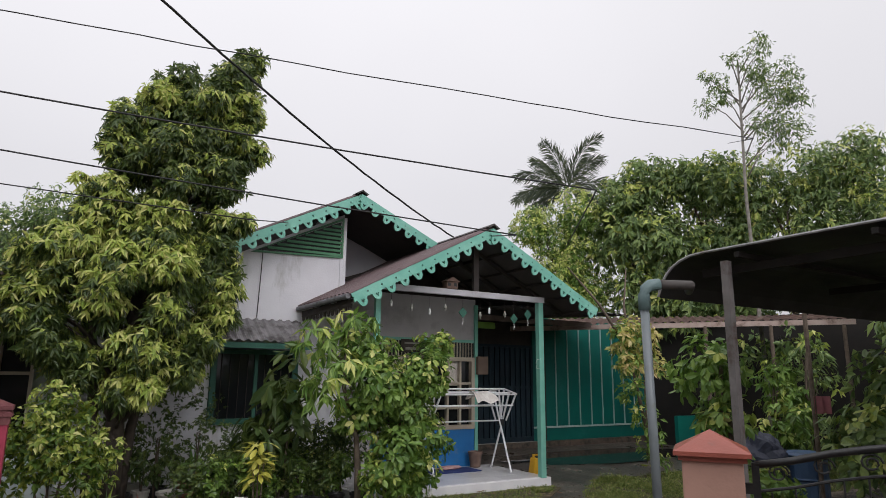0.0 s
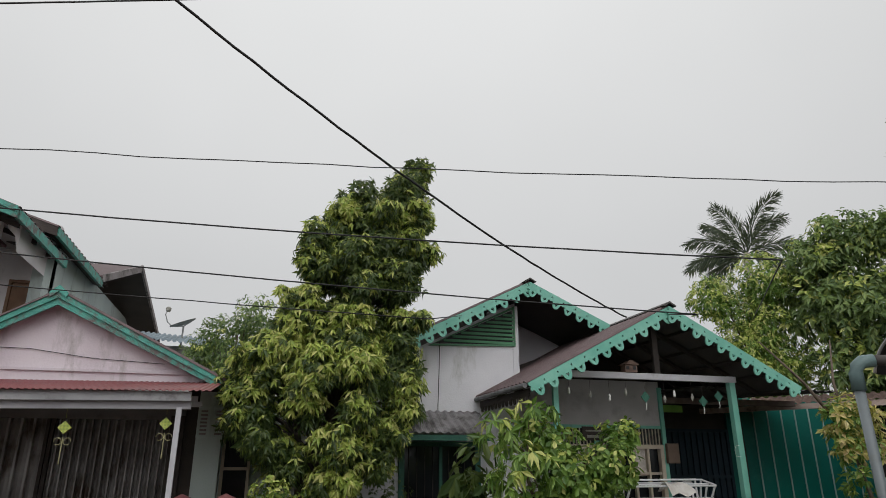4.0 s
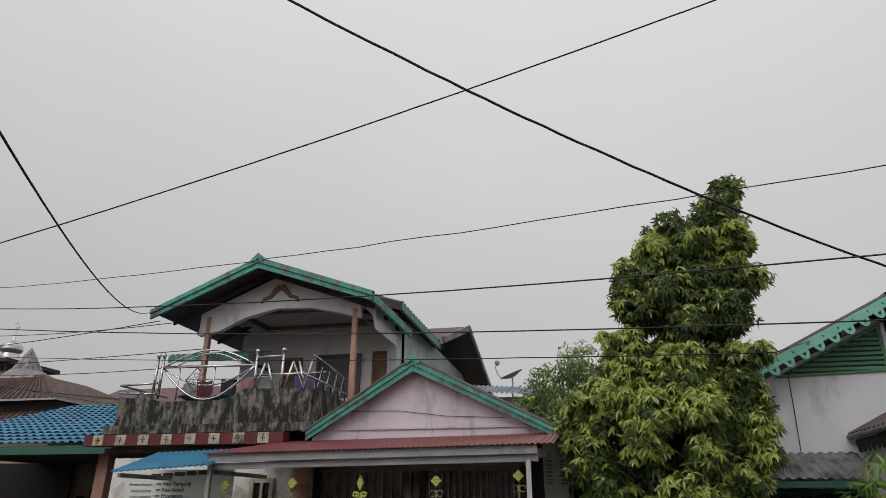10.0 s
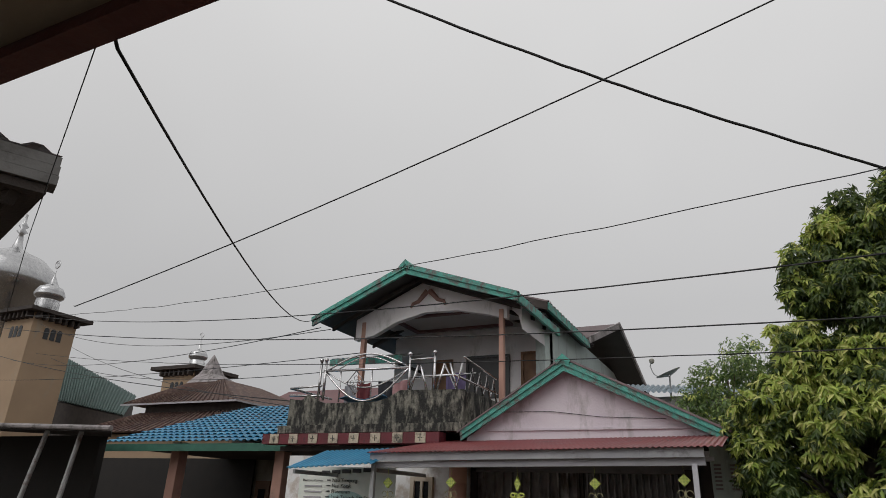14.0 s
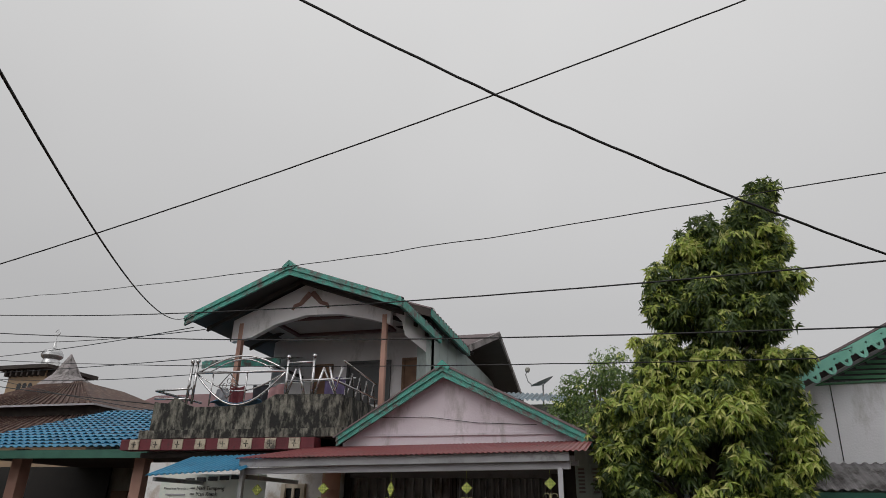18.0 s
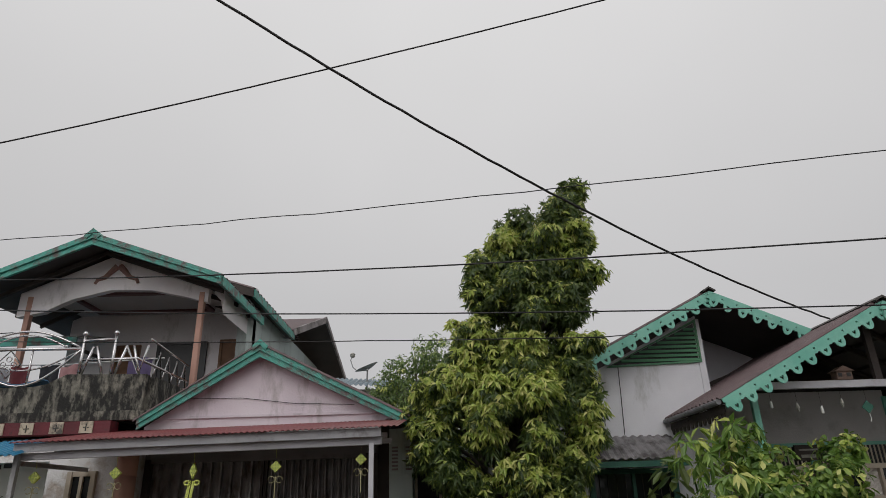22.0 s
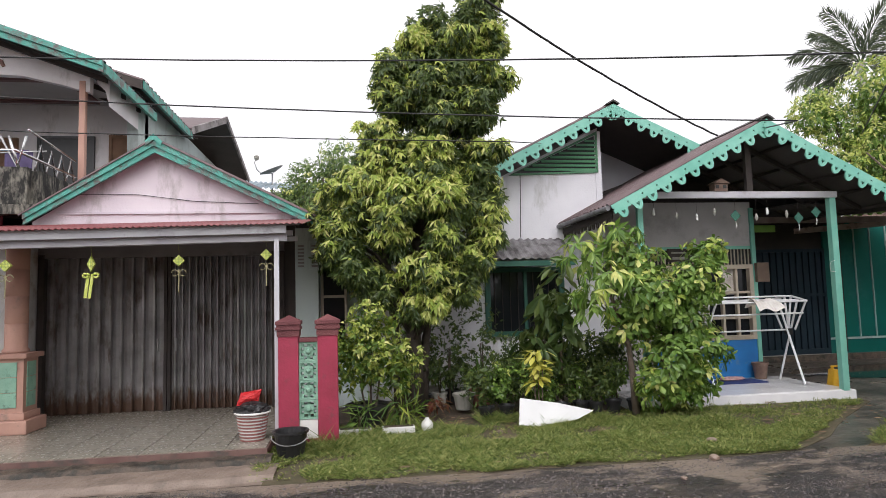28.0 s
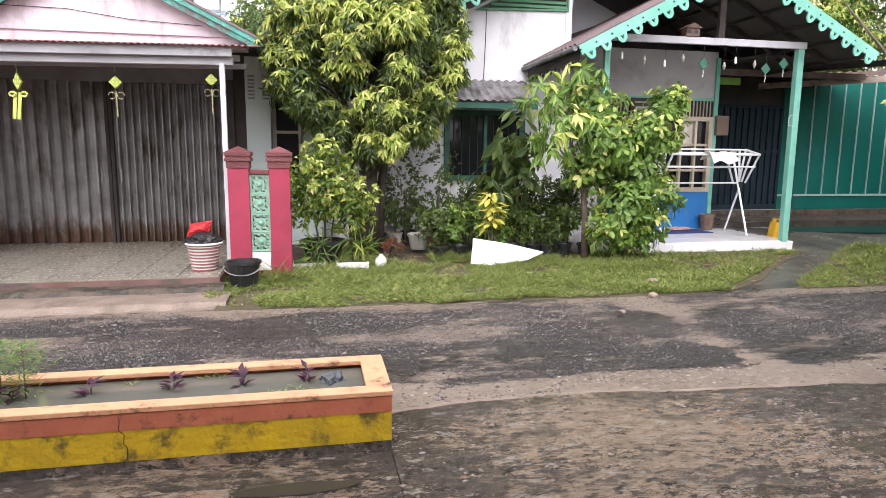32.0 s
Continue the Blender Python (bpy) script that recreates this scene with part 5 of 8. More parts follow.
tube(bm, [(-4.1, 8.945, 3.06), (-3.3, 8.945, 3.05), (-2.6, 8.945, 2.96), (-1.75, 8.945, 2.92)], 0.004, 5)
part("wire", bm, M_cable, shop)


# ---- trees and shrubs ----
def plant(name, label, category, x, y, z, stems, leaf_sets, bark=M_bark, group=""):
    """Stems: lists of points with two radii; leaf_sets: (part name, (verts, faces), material)."""
    e = thing(name, x, y, z, label, category, group)
    for nm, pts, r0, r1 in stems:
        bm = bmesh.new()
        tube(bm, pts, r0, 8, r1)
        part(nm, bm, bark, e, smooth=True)
    for nm, (vs, fs), m in leaf_sets:
        if vs:
            quick_mesh(nm, vs, fs, m, e)
    return e


rng = random.Random(11)
# crown: height with the reach to either side of the axis; lobes bulge out of this outline
crown = ((6.25, 1.46, 1.60), (5.85, 1.34, 1.70), (5.65, 1.22, 1.74), (5.5, 0.30, 1.70), (5.05, 0.02, 1.70), (4.6, -0.10, 1.74), (4.3, -0.34, 1.70), (3.7, -0.42, 1.56), (3.4, -0.42, 1.62), (3.1, -0.60, 1.74), (2.85, -1.06, 1.80), (2.4, -1.02, 1.64), (2.0, -0.83, 1.44), (1.75, -0.66, 1.34), (1.5, -0.40, 1.05))


def reach(z):
    for (z0, a0, b0), (z1, a1, b1) in zip(crown, crown[1:]):
        if z1 <= z <= z0:
            q = (z0 - z) / (z0 - z1)
            return a0 + (a1 - a0) * q, b0 + (b1 - b0) * q
    return 0.0, 0.0


lit, shaded, core = [], [], []
level = 1.62
while level < 6.2:
    a_, b_ = reach(level)
    rl = min(0.34, 0.17 + 0.2 * (b_ - a_)) if level > 5.2 else rng.uniform(0.27, 0.42)
    a_, b_ = a_ + rl + 0.02, b_ - rl - 0.02
    n_ = max(1, round((b_ - a_) / 0.62) + 1)
    for k in range(n_):
        x = (a_ + b_) / 2 if n_ == 1 else a_ + (b_ - a_) * k / (n_ - 1) + rng.uniform(-0.14, 0.14)
        z = level + rng.uniform(-0.16, 0.16)
        inside = 0.8 * math.sin(math.pi * (k + 0.5) / n_) * min(1.0, (b_ - a_) * 0.6)
        for sy in (-1, 1):
            if (x < 0.9 and z + rl > 5.68) or (abs(x - 0.66) < 0.2 and 1.5 < z < 1.95):
                continue
            y = 8.8 + sy * inside * rng.uniform(0.6, 1.0)
            core.append((x, y + 0.08, z - 0.10, rl * 0.7))
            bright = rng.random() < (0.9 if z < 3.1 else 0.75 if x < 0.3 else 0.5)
            # young colour only on upper sides of bright lobes, imitating light from above
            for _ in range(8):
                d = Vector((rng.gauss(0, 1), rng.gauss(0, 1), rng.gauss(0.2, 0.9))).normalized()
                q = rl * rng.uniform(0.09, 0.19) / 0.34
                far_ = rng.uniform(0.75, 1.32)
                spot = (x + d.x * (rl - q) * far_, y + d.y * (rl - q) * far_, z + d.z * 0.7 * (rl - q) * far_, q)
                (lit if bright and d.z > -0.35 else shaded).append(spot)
    level += 0.33
# boughs that close the waist and the neck of the crown
for x, z in ((0.25, 3.35), (0.62, 3.2), (0.95, 3.45), (0.45, 3.7), (0.8, 3.0), (0.05, 3.05), (-0.1, 3.45), (-0.72, 2.75), (-0.55, 2.3), (1.34, 5.52), (1.42, 5.74), (0.62, 5.42)):
    core.append((x, 8.85, z, 0.24))
    for _ in range(9):
        d = Vector((rng.gauss(0, 1), rng.gauss(-0.3, 1), rng.gauss(0.2, 0.8))).normalized() * rng.uniform(0.15, 0.36)
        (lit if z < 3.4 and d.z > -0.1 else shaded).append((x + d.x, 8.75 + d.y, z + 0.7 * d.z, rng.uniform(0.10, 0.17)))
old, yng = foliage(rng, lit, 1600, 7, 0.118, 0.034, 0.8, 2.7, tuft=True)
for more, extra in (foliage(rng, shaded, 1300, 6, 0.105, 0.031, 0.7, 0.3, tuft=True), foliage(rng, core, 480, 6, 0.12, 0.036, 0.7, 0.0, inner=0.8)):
    for dest, add in ((old, more), (yng, extra)):
        n_ = len(dest[0])
        dest[0].extend(add[0])
        dest[1].extend(tuple(i + n_ for i in f) for f in add[1])
stems = [("trunk", [(0.32, 8.9, 0.0), (0.33, 8.9, 0.7), (0.30, 8.88, 1.5), (0.42, 8.85, 2.6), (0.62, 8.8, 3.8), (0.9, 8.78, 4.8), (1.40, 8.75, 5.8)], 0.13, 0.02),
         ("trunk", [(0.12, 8.98, 0.0), (0.10, 9.0, 0.8), (0.02, 8.98, 1.8), (-0.1, 8.9, 2.6), (-0.2, 8.85, 3.6)], 0.085, 0.02),
         ("trunk", [(0.44, 8.98, 0.0), (0.50, 9.0, 1.0), (0.72, 8.95, 2.2), (1.05, 8.9, 3.2), (1.3, 8.85, 4.2)], 0.07, 0.018)]
for x, y, z, r in core:
    zz = max(1.0, z - 0.8)
    ax = 0.32 + (0.0 if zz < 2 else (zz - 2) * 0.24)
    stems.append(("branch", [(ax, 8.86, zz), (0.5 * (x + ax), 0.5 * (y + 8.86), z - 0.25), (x, y, z + 0.05)], 0.028, 0.007))
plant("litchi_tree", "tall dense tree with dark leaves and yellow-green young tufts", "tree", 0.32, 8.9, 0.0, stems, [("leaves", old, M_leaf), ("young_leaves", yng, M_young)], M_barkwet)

rng = random.Random(12)
c = [(x, 7.75 + rng.uniform(-0.3, 0.3), z, r) for x, z, r in ((2.83, 2.29, 0.26), (2.41, 2.11, 0.28), (3.09, 1.97, 0.34), (2.63, 1.69, 0.33), (2.33, 1.55, 0.24), (3.23, 1.54, 0.38), (3.77, 1.67, 0.32), (4.08, 2.0, 0.22), (4.22, 2.12, 0.14), (3.6, 1.17, 0.38), (2.99, 1.18, 0.28), (3.91, 0.87, 0.32), (3.36, 0.67, 0.34), (3.74, 0.45, 0.28), (3.2, 0.4, 0.24))]
left = [b for b in c if b[0] < 2.95]
right = [b for b in c if b[0] >= 2.95]
o1, y1 = foliage(rng, left, 300, 6, 0.19, 0.058, 0.85, 0.45, tuft=True)
o2, y2 = foliage(rng, right, 1150, 6, 0.105, 0.054, 0.30, 0.25, blade=round_leaf)
stems = [("trunk", [(3.02, 7.85, 0.0), (3.0, 7.85, 0.5), (2.95, 7.82, 0.9), (2.75, 7.8, 1.5), (2.75, 7.75, 2.2)], 0.05, 0.015), ("stem", [(3.35, 7.8, 0.0), (3.4, 7.8, 0.6), (3.6, 7.78, 1.2), (3.8, 7.75, 1.9)], 0.035, 0.012)]
for b in c:
    stems.append(("branch", [(3.0 if b[0] < 2.95 else 3.4, 7.82, max(0.3, b[2] - 0.5)), (b[0], b[1], b[2])], 0.016, 0.006))
plant("front_bush", "leafy fresh green bush with drooping long leaves", "bush", 3.1, 7.85, 0.0, stems, [("long_leaves", o1, M_bushleaf), ("round_leaves", o2, M_bushleaf), ("young_leaves", y1, M_young), ("young_leaves", y2, M_young)])

rng = random.Random(13)
c = [(-0.33, 8.0, 1.36, 0.22), (-0.2, 8.0, 1.22, 0.26), (-0.66, 8.0, 0.95, 0.2), (0.1, 8.0, 0.85, 0.24), (-0.50, 8.0, 1.1, 0.28), (-0.15, 8.0, 1.0, 0.28), (-0.48, 7.95, 0.74, 0.28), (-0.08, 7.95, 0.70, 0.27), (0.10, 8.0, 0.58, 0.18), (-0.3, 7.9, 0.9, 0.3)]
o1, y1 = foliage(rng, c, 1000, 6, 0.075, 0.04, 0.2, 0.42)
plant("potted_shrub", "dense yellow-green shrub in a black pot beside the pillar", "shrub", -0.3, 8.0, 0.0, [("stem", [(-0.3 + dx, 8.0, 0.2), (-0.3 + 3 * dx, 8.0, 0.9)], 0.015, 0.006) for dx in (-0.06, 0.0, 0.05)], [("leaves", o1, M_shrub), ("young_leaves", y1, M_young)])

rng = random.Random(14)
right_blobs = [(10.6, 13.2, 5.6, 0.75), (11.2, 12.7, 5.7, 0.8), (11.0, 12.8, 4.6, 0.85), (11.9, 11.9, 6.2, 0.8), (12.0, 11.9, 5.0, 0.95), (12.7, 11.1, 6.6, 0.8), (12.8, 10.9, 5.3, 1.05), (13.1, 10.5, 6.9, 0.65), (13.5, 10.0, 6.4, 0.95), (13.5, 10.0, 5.0, 0.95),
               (14.1, 9.1, 6.4, 0.9), (14.2, 9.0, 5.3, 0.95), (14.6, 8.3, 6.4, 0.8), (14.7, 8.0, 5.4, 0.95), (15.0, 7.5, 6.6, 0.8), (15.2, 7.0, 6.8, 0.65), (15.2, 7.1, 5.7, 0.95)]


def wood(name, label, blobs, base, seed, k, length, width, per, young=0.15, droop=0.45, mat=M_farleaf, ymat=M_young, bark=M_bark, scale=0.75, girth=0.13, drop=1.6, blade=leaf):
    r = random.Random(seed)
    c = []
    for x, y, z, q in blobs:
        for _ in range(3):
            c.append((x + r.uniform(-0.4, 0.4) * q, y + r.uniform(-0.5, 0.5) * q, z + r.uniform(-0.4, 0.4) * q, q * r.uniform(0.55, 0.9) * scale / 0.75))
    o, y_ = foliage(r, c, per, k, length, width, droop, young, blade=blade)
    bx, by = base
    top = max(b[2] for b in blobs)
    st = [("trunk", [(bx, by, 0), (bx + 0.05, by, 1.2), (bx - 0.05, by + 0.05, top * 0.6), (bx, by, top * 0.95)], girth, 0.02)]
    for x, y, z, q in blobs:
        st.append(("limb", [(bx, by, max(0.8, z - drop)), ((bx + x) / 2 + r.uniform(-0.1, 0.1), (by + y) / 2, z - drop * r.uniform(0.35, 0.5)), (x, y, z)], girth * 0.3, 0.006))
    return plant(name, label, "tree", bx, by, 0.0, st, [("leaves", o, mat), ("young_leaves", y_, ymat)], bark)


wood("garden_tree", "broad fresh green fruit tree behind the fence", right_blobs[:3] + [(10.6, 13.0, 3.6, 0.9), (11.6, 12.6, 3.6, 0.9)], (11.0, 12.9), 21, 6, 0.125, 0.045, 620, 0.8, mat=M_bushleaf)
wood("garden_tree", "dense green garden tree with drooping leaves", right_blobs[3:7] + [(12.4, 11.4, 4.0, 1.0), (12.9, 10.6, 3.6, 1.0)], (12.4, 11.6), 22, 6, 0.20, 0.085, 260, 0.22)
wood("garden_tree", "dense dark green garden tree", right_blobs[7:10] + [(13.6, 9.8, 3.8, 1.0), (13.8, 9.4, 2.6, 1.0)], (13.4, 10.2), 23, 6, 0.19, 0.085, 270, 0.2)
wood("garden_tree", "wide green garden tree behind the carport", right_blobs[10:14] + [(14.5, 8.2, 4.0, 1.0), (14.6, 7.8, 2.6, 1.1), (14.4, 8.8, 1.2, 1.0)], (14.4, 8.6), 24, 6, 0.17, 0.06, 300, 0.3)
wood("garden_tree", "green garden tree with pointed leaves", right_blobs[14:] + [(15.2, 6.8, 4.2, 1.1), (15.0, 6.4, 2.8, 1.1), (15.0, 6.2, 1.3, 1.1)], (15.2, 7.2), 25, 6, 0.17, 0.05, 300, 0.3)
tall_blobs = [(12.39, 7.7, 9.2, 0.18), (12.36, 7.75, 8.85, 0.26), (12.36, 7.75, 8.5, 0.34), (12.54, 7.43, 8.35, 0.30), (12.63, 7.27, 8.1, 0.24), (12.08, 8.2, 8.85, 0.20), (11.90, 8.5, 8.35, 0.28), (11.77, 8.68, 8.5, 0.20), (11.78, 8.66, 7.8, 0.26), (11.96, 8.39, 7.95, 0.24),
              (12.46, 7.58, 7.7, 0.48), (12.62, 7.3, 7.6, 0.36), (12.34, 7.79, 7.25, 0.40), (12.54, 7.44, 7.0, 0.42), (12.34, 7.79, 8.25, 0.36), (12.44, 7.62, 6.75, 0.30)]
wood("slender_tree", "slender pale-trunked tree with airy foliage above the others", tall_blobs, (12.15, 8.12), 26, 5, 0.10, 0.028, 420, 0.05, mat=M_farleaf, bark=M_barkpale, girth=0.06, drop=0.75)
wood("back_tree", "rounded dark green tree behind the shop house", [(-1.53, 14.0, 4.1, 0.55), (-0.94, 14.0, 4.5, 0.55), (-0.55, 14.2, 4.25, 0.5), (-1.9, 14.1, 3.65, 0.5), (-1.16, 13.9, 3.65, 0.6), (-0.3, 14.0, 3.5, 0.55)], (-1.1, 14.0), 27, 6, 0.10, 0.04, 480, 0.1)
# low growth on the east side, seen under the carport
wood("garden_shrub", "tall leafy shrub beside the carport", [(6.6, 5.2, 1.2, 0.4), (6.6, 5.3, 1.9, 0.4), (6.8, 5.0, 0.6, 0.45)], (6.6, 5.2), 28, 6, 0.14, 0.075, 300, 0.2, mat=M_bushleaf, blade=round_leaf)
wood("garden_shrub", "leafy green shrub under the roofs", [(8.6, 4.6, 0.9, 0.6), (8.9, 4.2, 1.7, 0.6), (9.2, 3.9, 0.7, 0.6)], (8.9, 4.3), 29, 6, 0.17, 0.085, 220, 0.2, blade=round_leaf)
wood("hedge_tree", "dark green hedge tree along the garden edge", [(12.0, 5.2, 1.4, 1.1), (12.3, 4.4, 2.3, 1.0), (12.4, 5.0, 3.2, 1.0)], (11.9, 5.6), 30, 6, 0.26, 0.10, 110, 0.1)
wood("hedge_tree", "dark green hedge tree at the end of the lane", [(16.5, 4.5, 1.2, 1.3), (16.3, 3.0, 1.4, 1.3), (16.8, 6.0, 2.4, 1.4), (16.6, 3.6, 3.0, 1.3), (16.4, 1.5, 1.6, 1.3)], (16.6, 4.2), 33, 6, 0.28, 0.10, 90, 0.1)
for k_, (hx, hy) in enumerate(((10.6, 7.0),)):
    wood("garden_shrub", "leafy green shrub before the lean-to", [(hx, hy, 0.5, 0.45), (hx + 0.2, hy - 0.2, 1.1, 0.45), (hx, hy, 1.7, 0.35)], (hx, hy), 34 + k_, 6, 0.15, 0.07, 240, 0.15, mat=M_bushleaf, girth=0.04)
for k_, (hx, hy, n_) in enumerate(((11.6, 8.9, 3), (12.5, 7.9, 4), (11.0, 6.6, 4))):
    wood("climbing_shrub", "thin leafy climbing shrub on a pole under the lean-to", [(hx + 0.25 * (-1) ** j, hy, 0.5 + 0.6 * j, 0.42) for j in range(n_)], (hx, hy), 40 + k_, 6, 0.15, 0.07, 130, 0.2, girth=0.04)
# flowering shrub leaning by the driveway
rng = random.Random(31)
c = [(7.80, 8.0, 2.35, 0.24), (8.12, 8.0, 2.42, 0.28), (8.45, 8.0, 2.3, 0.22), (7.9, 8.0, 1.98, 0.24), (8.25, 8.0, 1.95, 0.28), (8.75, 8.0, 1.85, 0.18), (8.15, 8.0, 1.5, 0.26), (8.35, 8.0, 1.05, 0.24), (8.48, 8.0, 0.6, 0.22), (8.6, 8.0, 0.25, 0.2)]
o1, y1 = foliage(rng, c, 420, 6, 0.12, 0.05, 0.3, 0.3)
o2, y2 = foliage(rng, [(x, y - 0.1, z, r) for x, y, z, r in c[:6]], 330, 6, 0.12, 0.06, 0.35, 0.0)
plant("flowering_shrub", "leaning shrub with yellow bracts beside the driveway", "shrub", 8.6, 8.0, 0.0, [("trunk", [(8.6, 8.0, 0), (8.35, 8.0, 1.0), (8.0, 8.0, 2.3)], 0.05, 0.02), ("branch", [(8.0, 8.0, 2.2), (7.5, 8.1, 2.9), (6.9, 8.2, 3.5)], 0.03, 0.01), ("branch", [(8.1, 8.0, 2.0), (8.1, 8.1, 2.9), (8.3, 8.2, 3.6)], 0.03, 0.01)], [("leaves", o1, M_bushleaf), ("young_leaves", y1, M_young), ("flower", o2, M_flower)])

# coconut palm
palm = thing("coconut_palm", 17.0, 19.6, 0.0, "coconut palm with ragged feathery fronds above the trees", "palm tree")
bm = bmesh.new()
tube(bm, [(16.9, 19.3, 0), (17.1, 19.35, 4), (17.25, 19.4, 9.45)], 0.2, 10, 0.14)
part("trunk", bm, M_barkpale, palm, smooth=True)
rng = random.Random(5)
across, away = Vector((0.737, -0.676, 0)), Vector((0.676, 0.737, 0))
for lean, deep, length in ((-8, 0.1, 2.5), (14, -0.1, 2.7), (-42, 0.3, 2.6), (-78, -0.3, 2.4), (58, 0.4, 2.6), (24, 0.3, 2.3), (-30, -0.6, 2.0), (95, 0.4, 2.2), (-62, 0.7, 2.3), (-100, 0.2, 2.0)):
    vs, fs, pts = [], [], [Vector((17.25, 19.4, 9.4))]
    way_ = radians(lean)
    for j in range(24):
        way_ += (1 if lean > 0 else -1) * radians(0.9 + 1.6 * abs(math.sin(way_))) * (0.4 + j / 16)
        d = across * math.sin(way_) + away * deep * (0.6 + 0.4 * abs(math.sin(way_))) + Vector((0, 0, math.cos(way_)))
        pts.append(pts[-1] + d.normalized() * length / 24)
    for j in range(3, 25):
        d = (pts[j] - pts[j - 1]).normalized()
        side = d.cross(away).normalized()
        if abs(deep) > 0.5:
            side = d.cross(across).normalized()
        size = 0.70 * math.sin(math.pi * (0.2 + 0.66 * j / 25))
        for q in (0.0, 0.2, 0.4, 0.6, 0.8):
            base = pts[j - 1].lerp(pts[j], q)
            for s_ in (-1, 1):
                leaf(vs, fs, base, side * s_ * rng.uniform(0.35, 0.65) + d * rng.uniform(0.8, 1.0) + away * rng.uniform(-0.35, 0.35) + Vector((0, 0, -0.75 * rng.random())), away, size * rng.uniform(0.8, 1.2), 0.032)
    fr = quick_mesh("frond", vs, fs, M_palm, palm)
    bm = bmesh.new()
    tube(bm, pts, 0.03, 6, 0.008)
    part("midrib", bm, M_palm, fr)


# ---- east side: carport, pipe, gate ----
port = thing("carport", 7.0, 3.5, 0.0, "curved sheet-metal carport roof on slim steel posts", "carport")
prof = [(-2.8, 2.86), (0.0, 2.87), (3.0, 2.885), (4.15, 2.885), (4.32, 2.875), (4.44, 2.84), (4.54, 2.79), (4.62, 2.72), (4.69, 2.63), (4.74, 2.50)]
bm = bmesh.new()
rows_ = [[bm.verts.new(q) for q in ((5.0, y, z), (13.0, y, z), (13.0, y - (0.012 if y > 4.3 else 0), z - 0.012), (5.0, y - (0.012 if y > 4.3 else 0), z - 0.012))] for y, z in prof]
for a, b in zip(rows_, rows_[1:]):
    for i in range(4):
        bm.faces.new((a[i], a[(i + 1) % 4], b[(i + 1) % 4], b[i]))
bm.faces.new(rows_[0])
bm.faces.new(rows_[-1][::-1])
# sheet colour taken nearly to black to hold the underside's shade
part("roof_sheet", bm, surf("shade_black_roof_sheet", (0.018, 0.017, 0.017), (0.012, 0.011, 0.011), 3, 0.6), port)
bm = bmesh.new()
tube(bm, [(4.99, y, z) for y, z in prof], 0.014, 6)
part("edge_trim", bm, M_zinc, port)
# beams and purlins near-black, shade under the roof in their colour
for x in (5.35, 7.8, 10.3, 12.6):
    part("cross_beam", boxes((x, x + 0.06, -2.6, 4.45, 2.70, 2.78)), M_shadetimber, port)
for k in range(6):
    part("purlin", boxes((5.02, 12.9, -2.2 + 1.2 * k, -2.15 + 1.2 * k, 2.79, 2.84)), M_shadetimber, port)
for x, y in ((5.0, 3.93), (11.8, 4.4), (11.8, -2.2), (5.0, -2.2)):
    part("post", boxes((x - 0.035, x + 0.035, y - 0.035, y + 0.035, 0, 2.76)), surf("dull_steel_post", (0.17, 0.155, 0.15), (0.12, 0.11, 0.105), 5, 0.6, 0.2, 40, (0.08, 0.05, 0.04), 0.3, 5) if x < 6 and y > 0 else bpy.data.materials["dull_steel_post"], port)
pipe = thing("downpipe", 4.15, 4.2, 0.0, "grey plastic downpipe with an elbow at the roof edge", "pipe")
bm = bmesh.new()
tube(bm, [(4.18, 4.18, 0.0), (4.15, 4.2, 2.30)], 0.04, 16)
part("pipe", bm, M_pvc, pipe, smooth=True)
bm = bmesh.new()
tube(bm, [(4.15, 4.2, 2.26), (4.15, 4.2, 2.40), (4.16, 4.19, 2.45), (4.20, 4.17, 2.49), (4.28, 4.13, 2.50)], 0.054, 16)
part("elbow", bm, surf("teal_grey_pvc", (0.15, 0.22, 0.22), (0.12, 0.185, 0.185), 4, 0.4), pipe, smooth=True)
bm = bmesh.new()
tube(bm, [(4.28, 4.13, 2.50), (4.55, 4.0, 2.50), (4.98, 4.35, 2.52)], 0.043, 14)
part("spout", bm, M_darksheet, pipe, smooth=True)

turn_ = pose(3.14, 2.86, 0, 0, 0, -53)
gp = new("gate_pillar")
tagged(gp, "salmon gate pillar with a terracotta pyramid cap", "gate pillar")
part("shaft", soften(boxes((-0.17, 0.17, -0.17, 0.17, 0, 1.17)), 0.01), M_salmon, gp)
bm = boxes((-0.19, 0.19, -0.19, 0.19, 1.17, 1.20))
v = [bm.verts.new(p) for p in ((-0.215, -0.215, 1.20), (0.215, -0.215, 1.20), (0.215, 0.215, 1.20), (-0.215, 0.215, 1.20), (-0.215, -0.215, 1.225), (0.215, -0.215, 1.225), (0.215, 0.215, 1.225), (-0.215, 0.215, 1.225), (0, 0, 1.345))]
for a, b in ((0, 1), (1, 2), (2, 3), (3, 0)):
    bm.faces.new((v[a], v[b], v[b + 4], v[a + 4]))
    bm.faces.new((v[a + 4], v[b + 4], v[8]))
bm.faces.new((v[3], v[2], v[1], v[0]))
part("cap", bm, M_capred, gp)
gp.matrix_world = turn_
ig = new("iron_gate")
tagged(ig, "black wrought-iron gate with scrolls", "gate")
rail_z = [1.145, 1.18, 1.23, 1.265, 1.29, 1.31, 1.32, 1.32, 1.31, 1.30, 1.30]
bm = bmesh.new()
tube(bm, [(0.24 + 0.2 * k, 0, z) for k, z in enumerate(rail_z)], 0.022, 8)
part("top_rail", bm, M_iron, ig, smooth=True)
bm = bmesh.new()
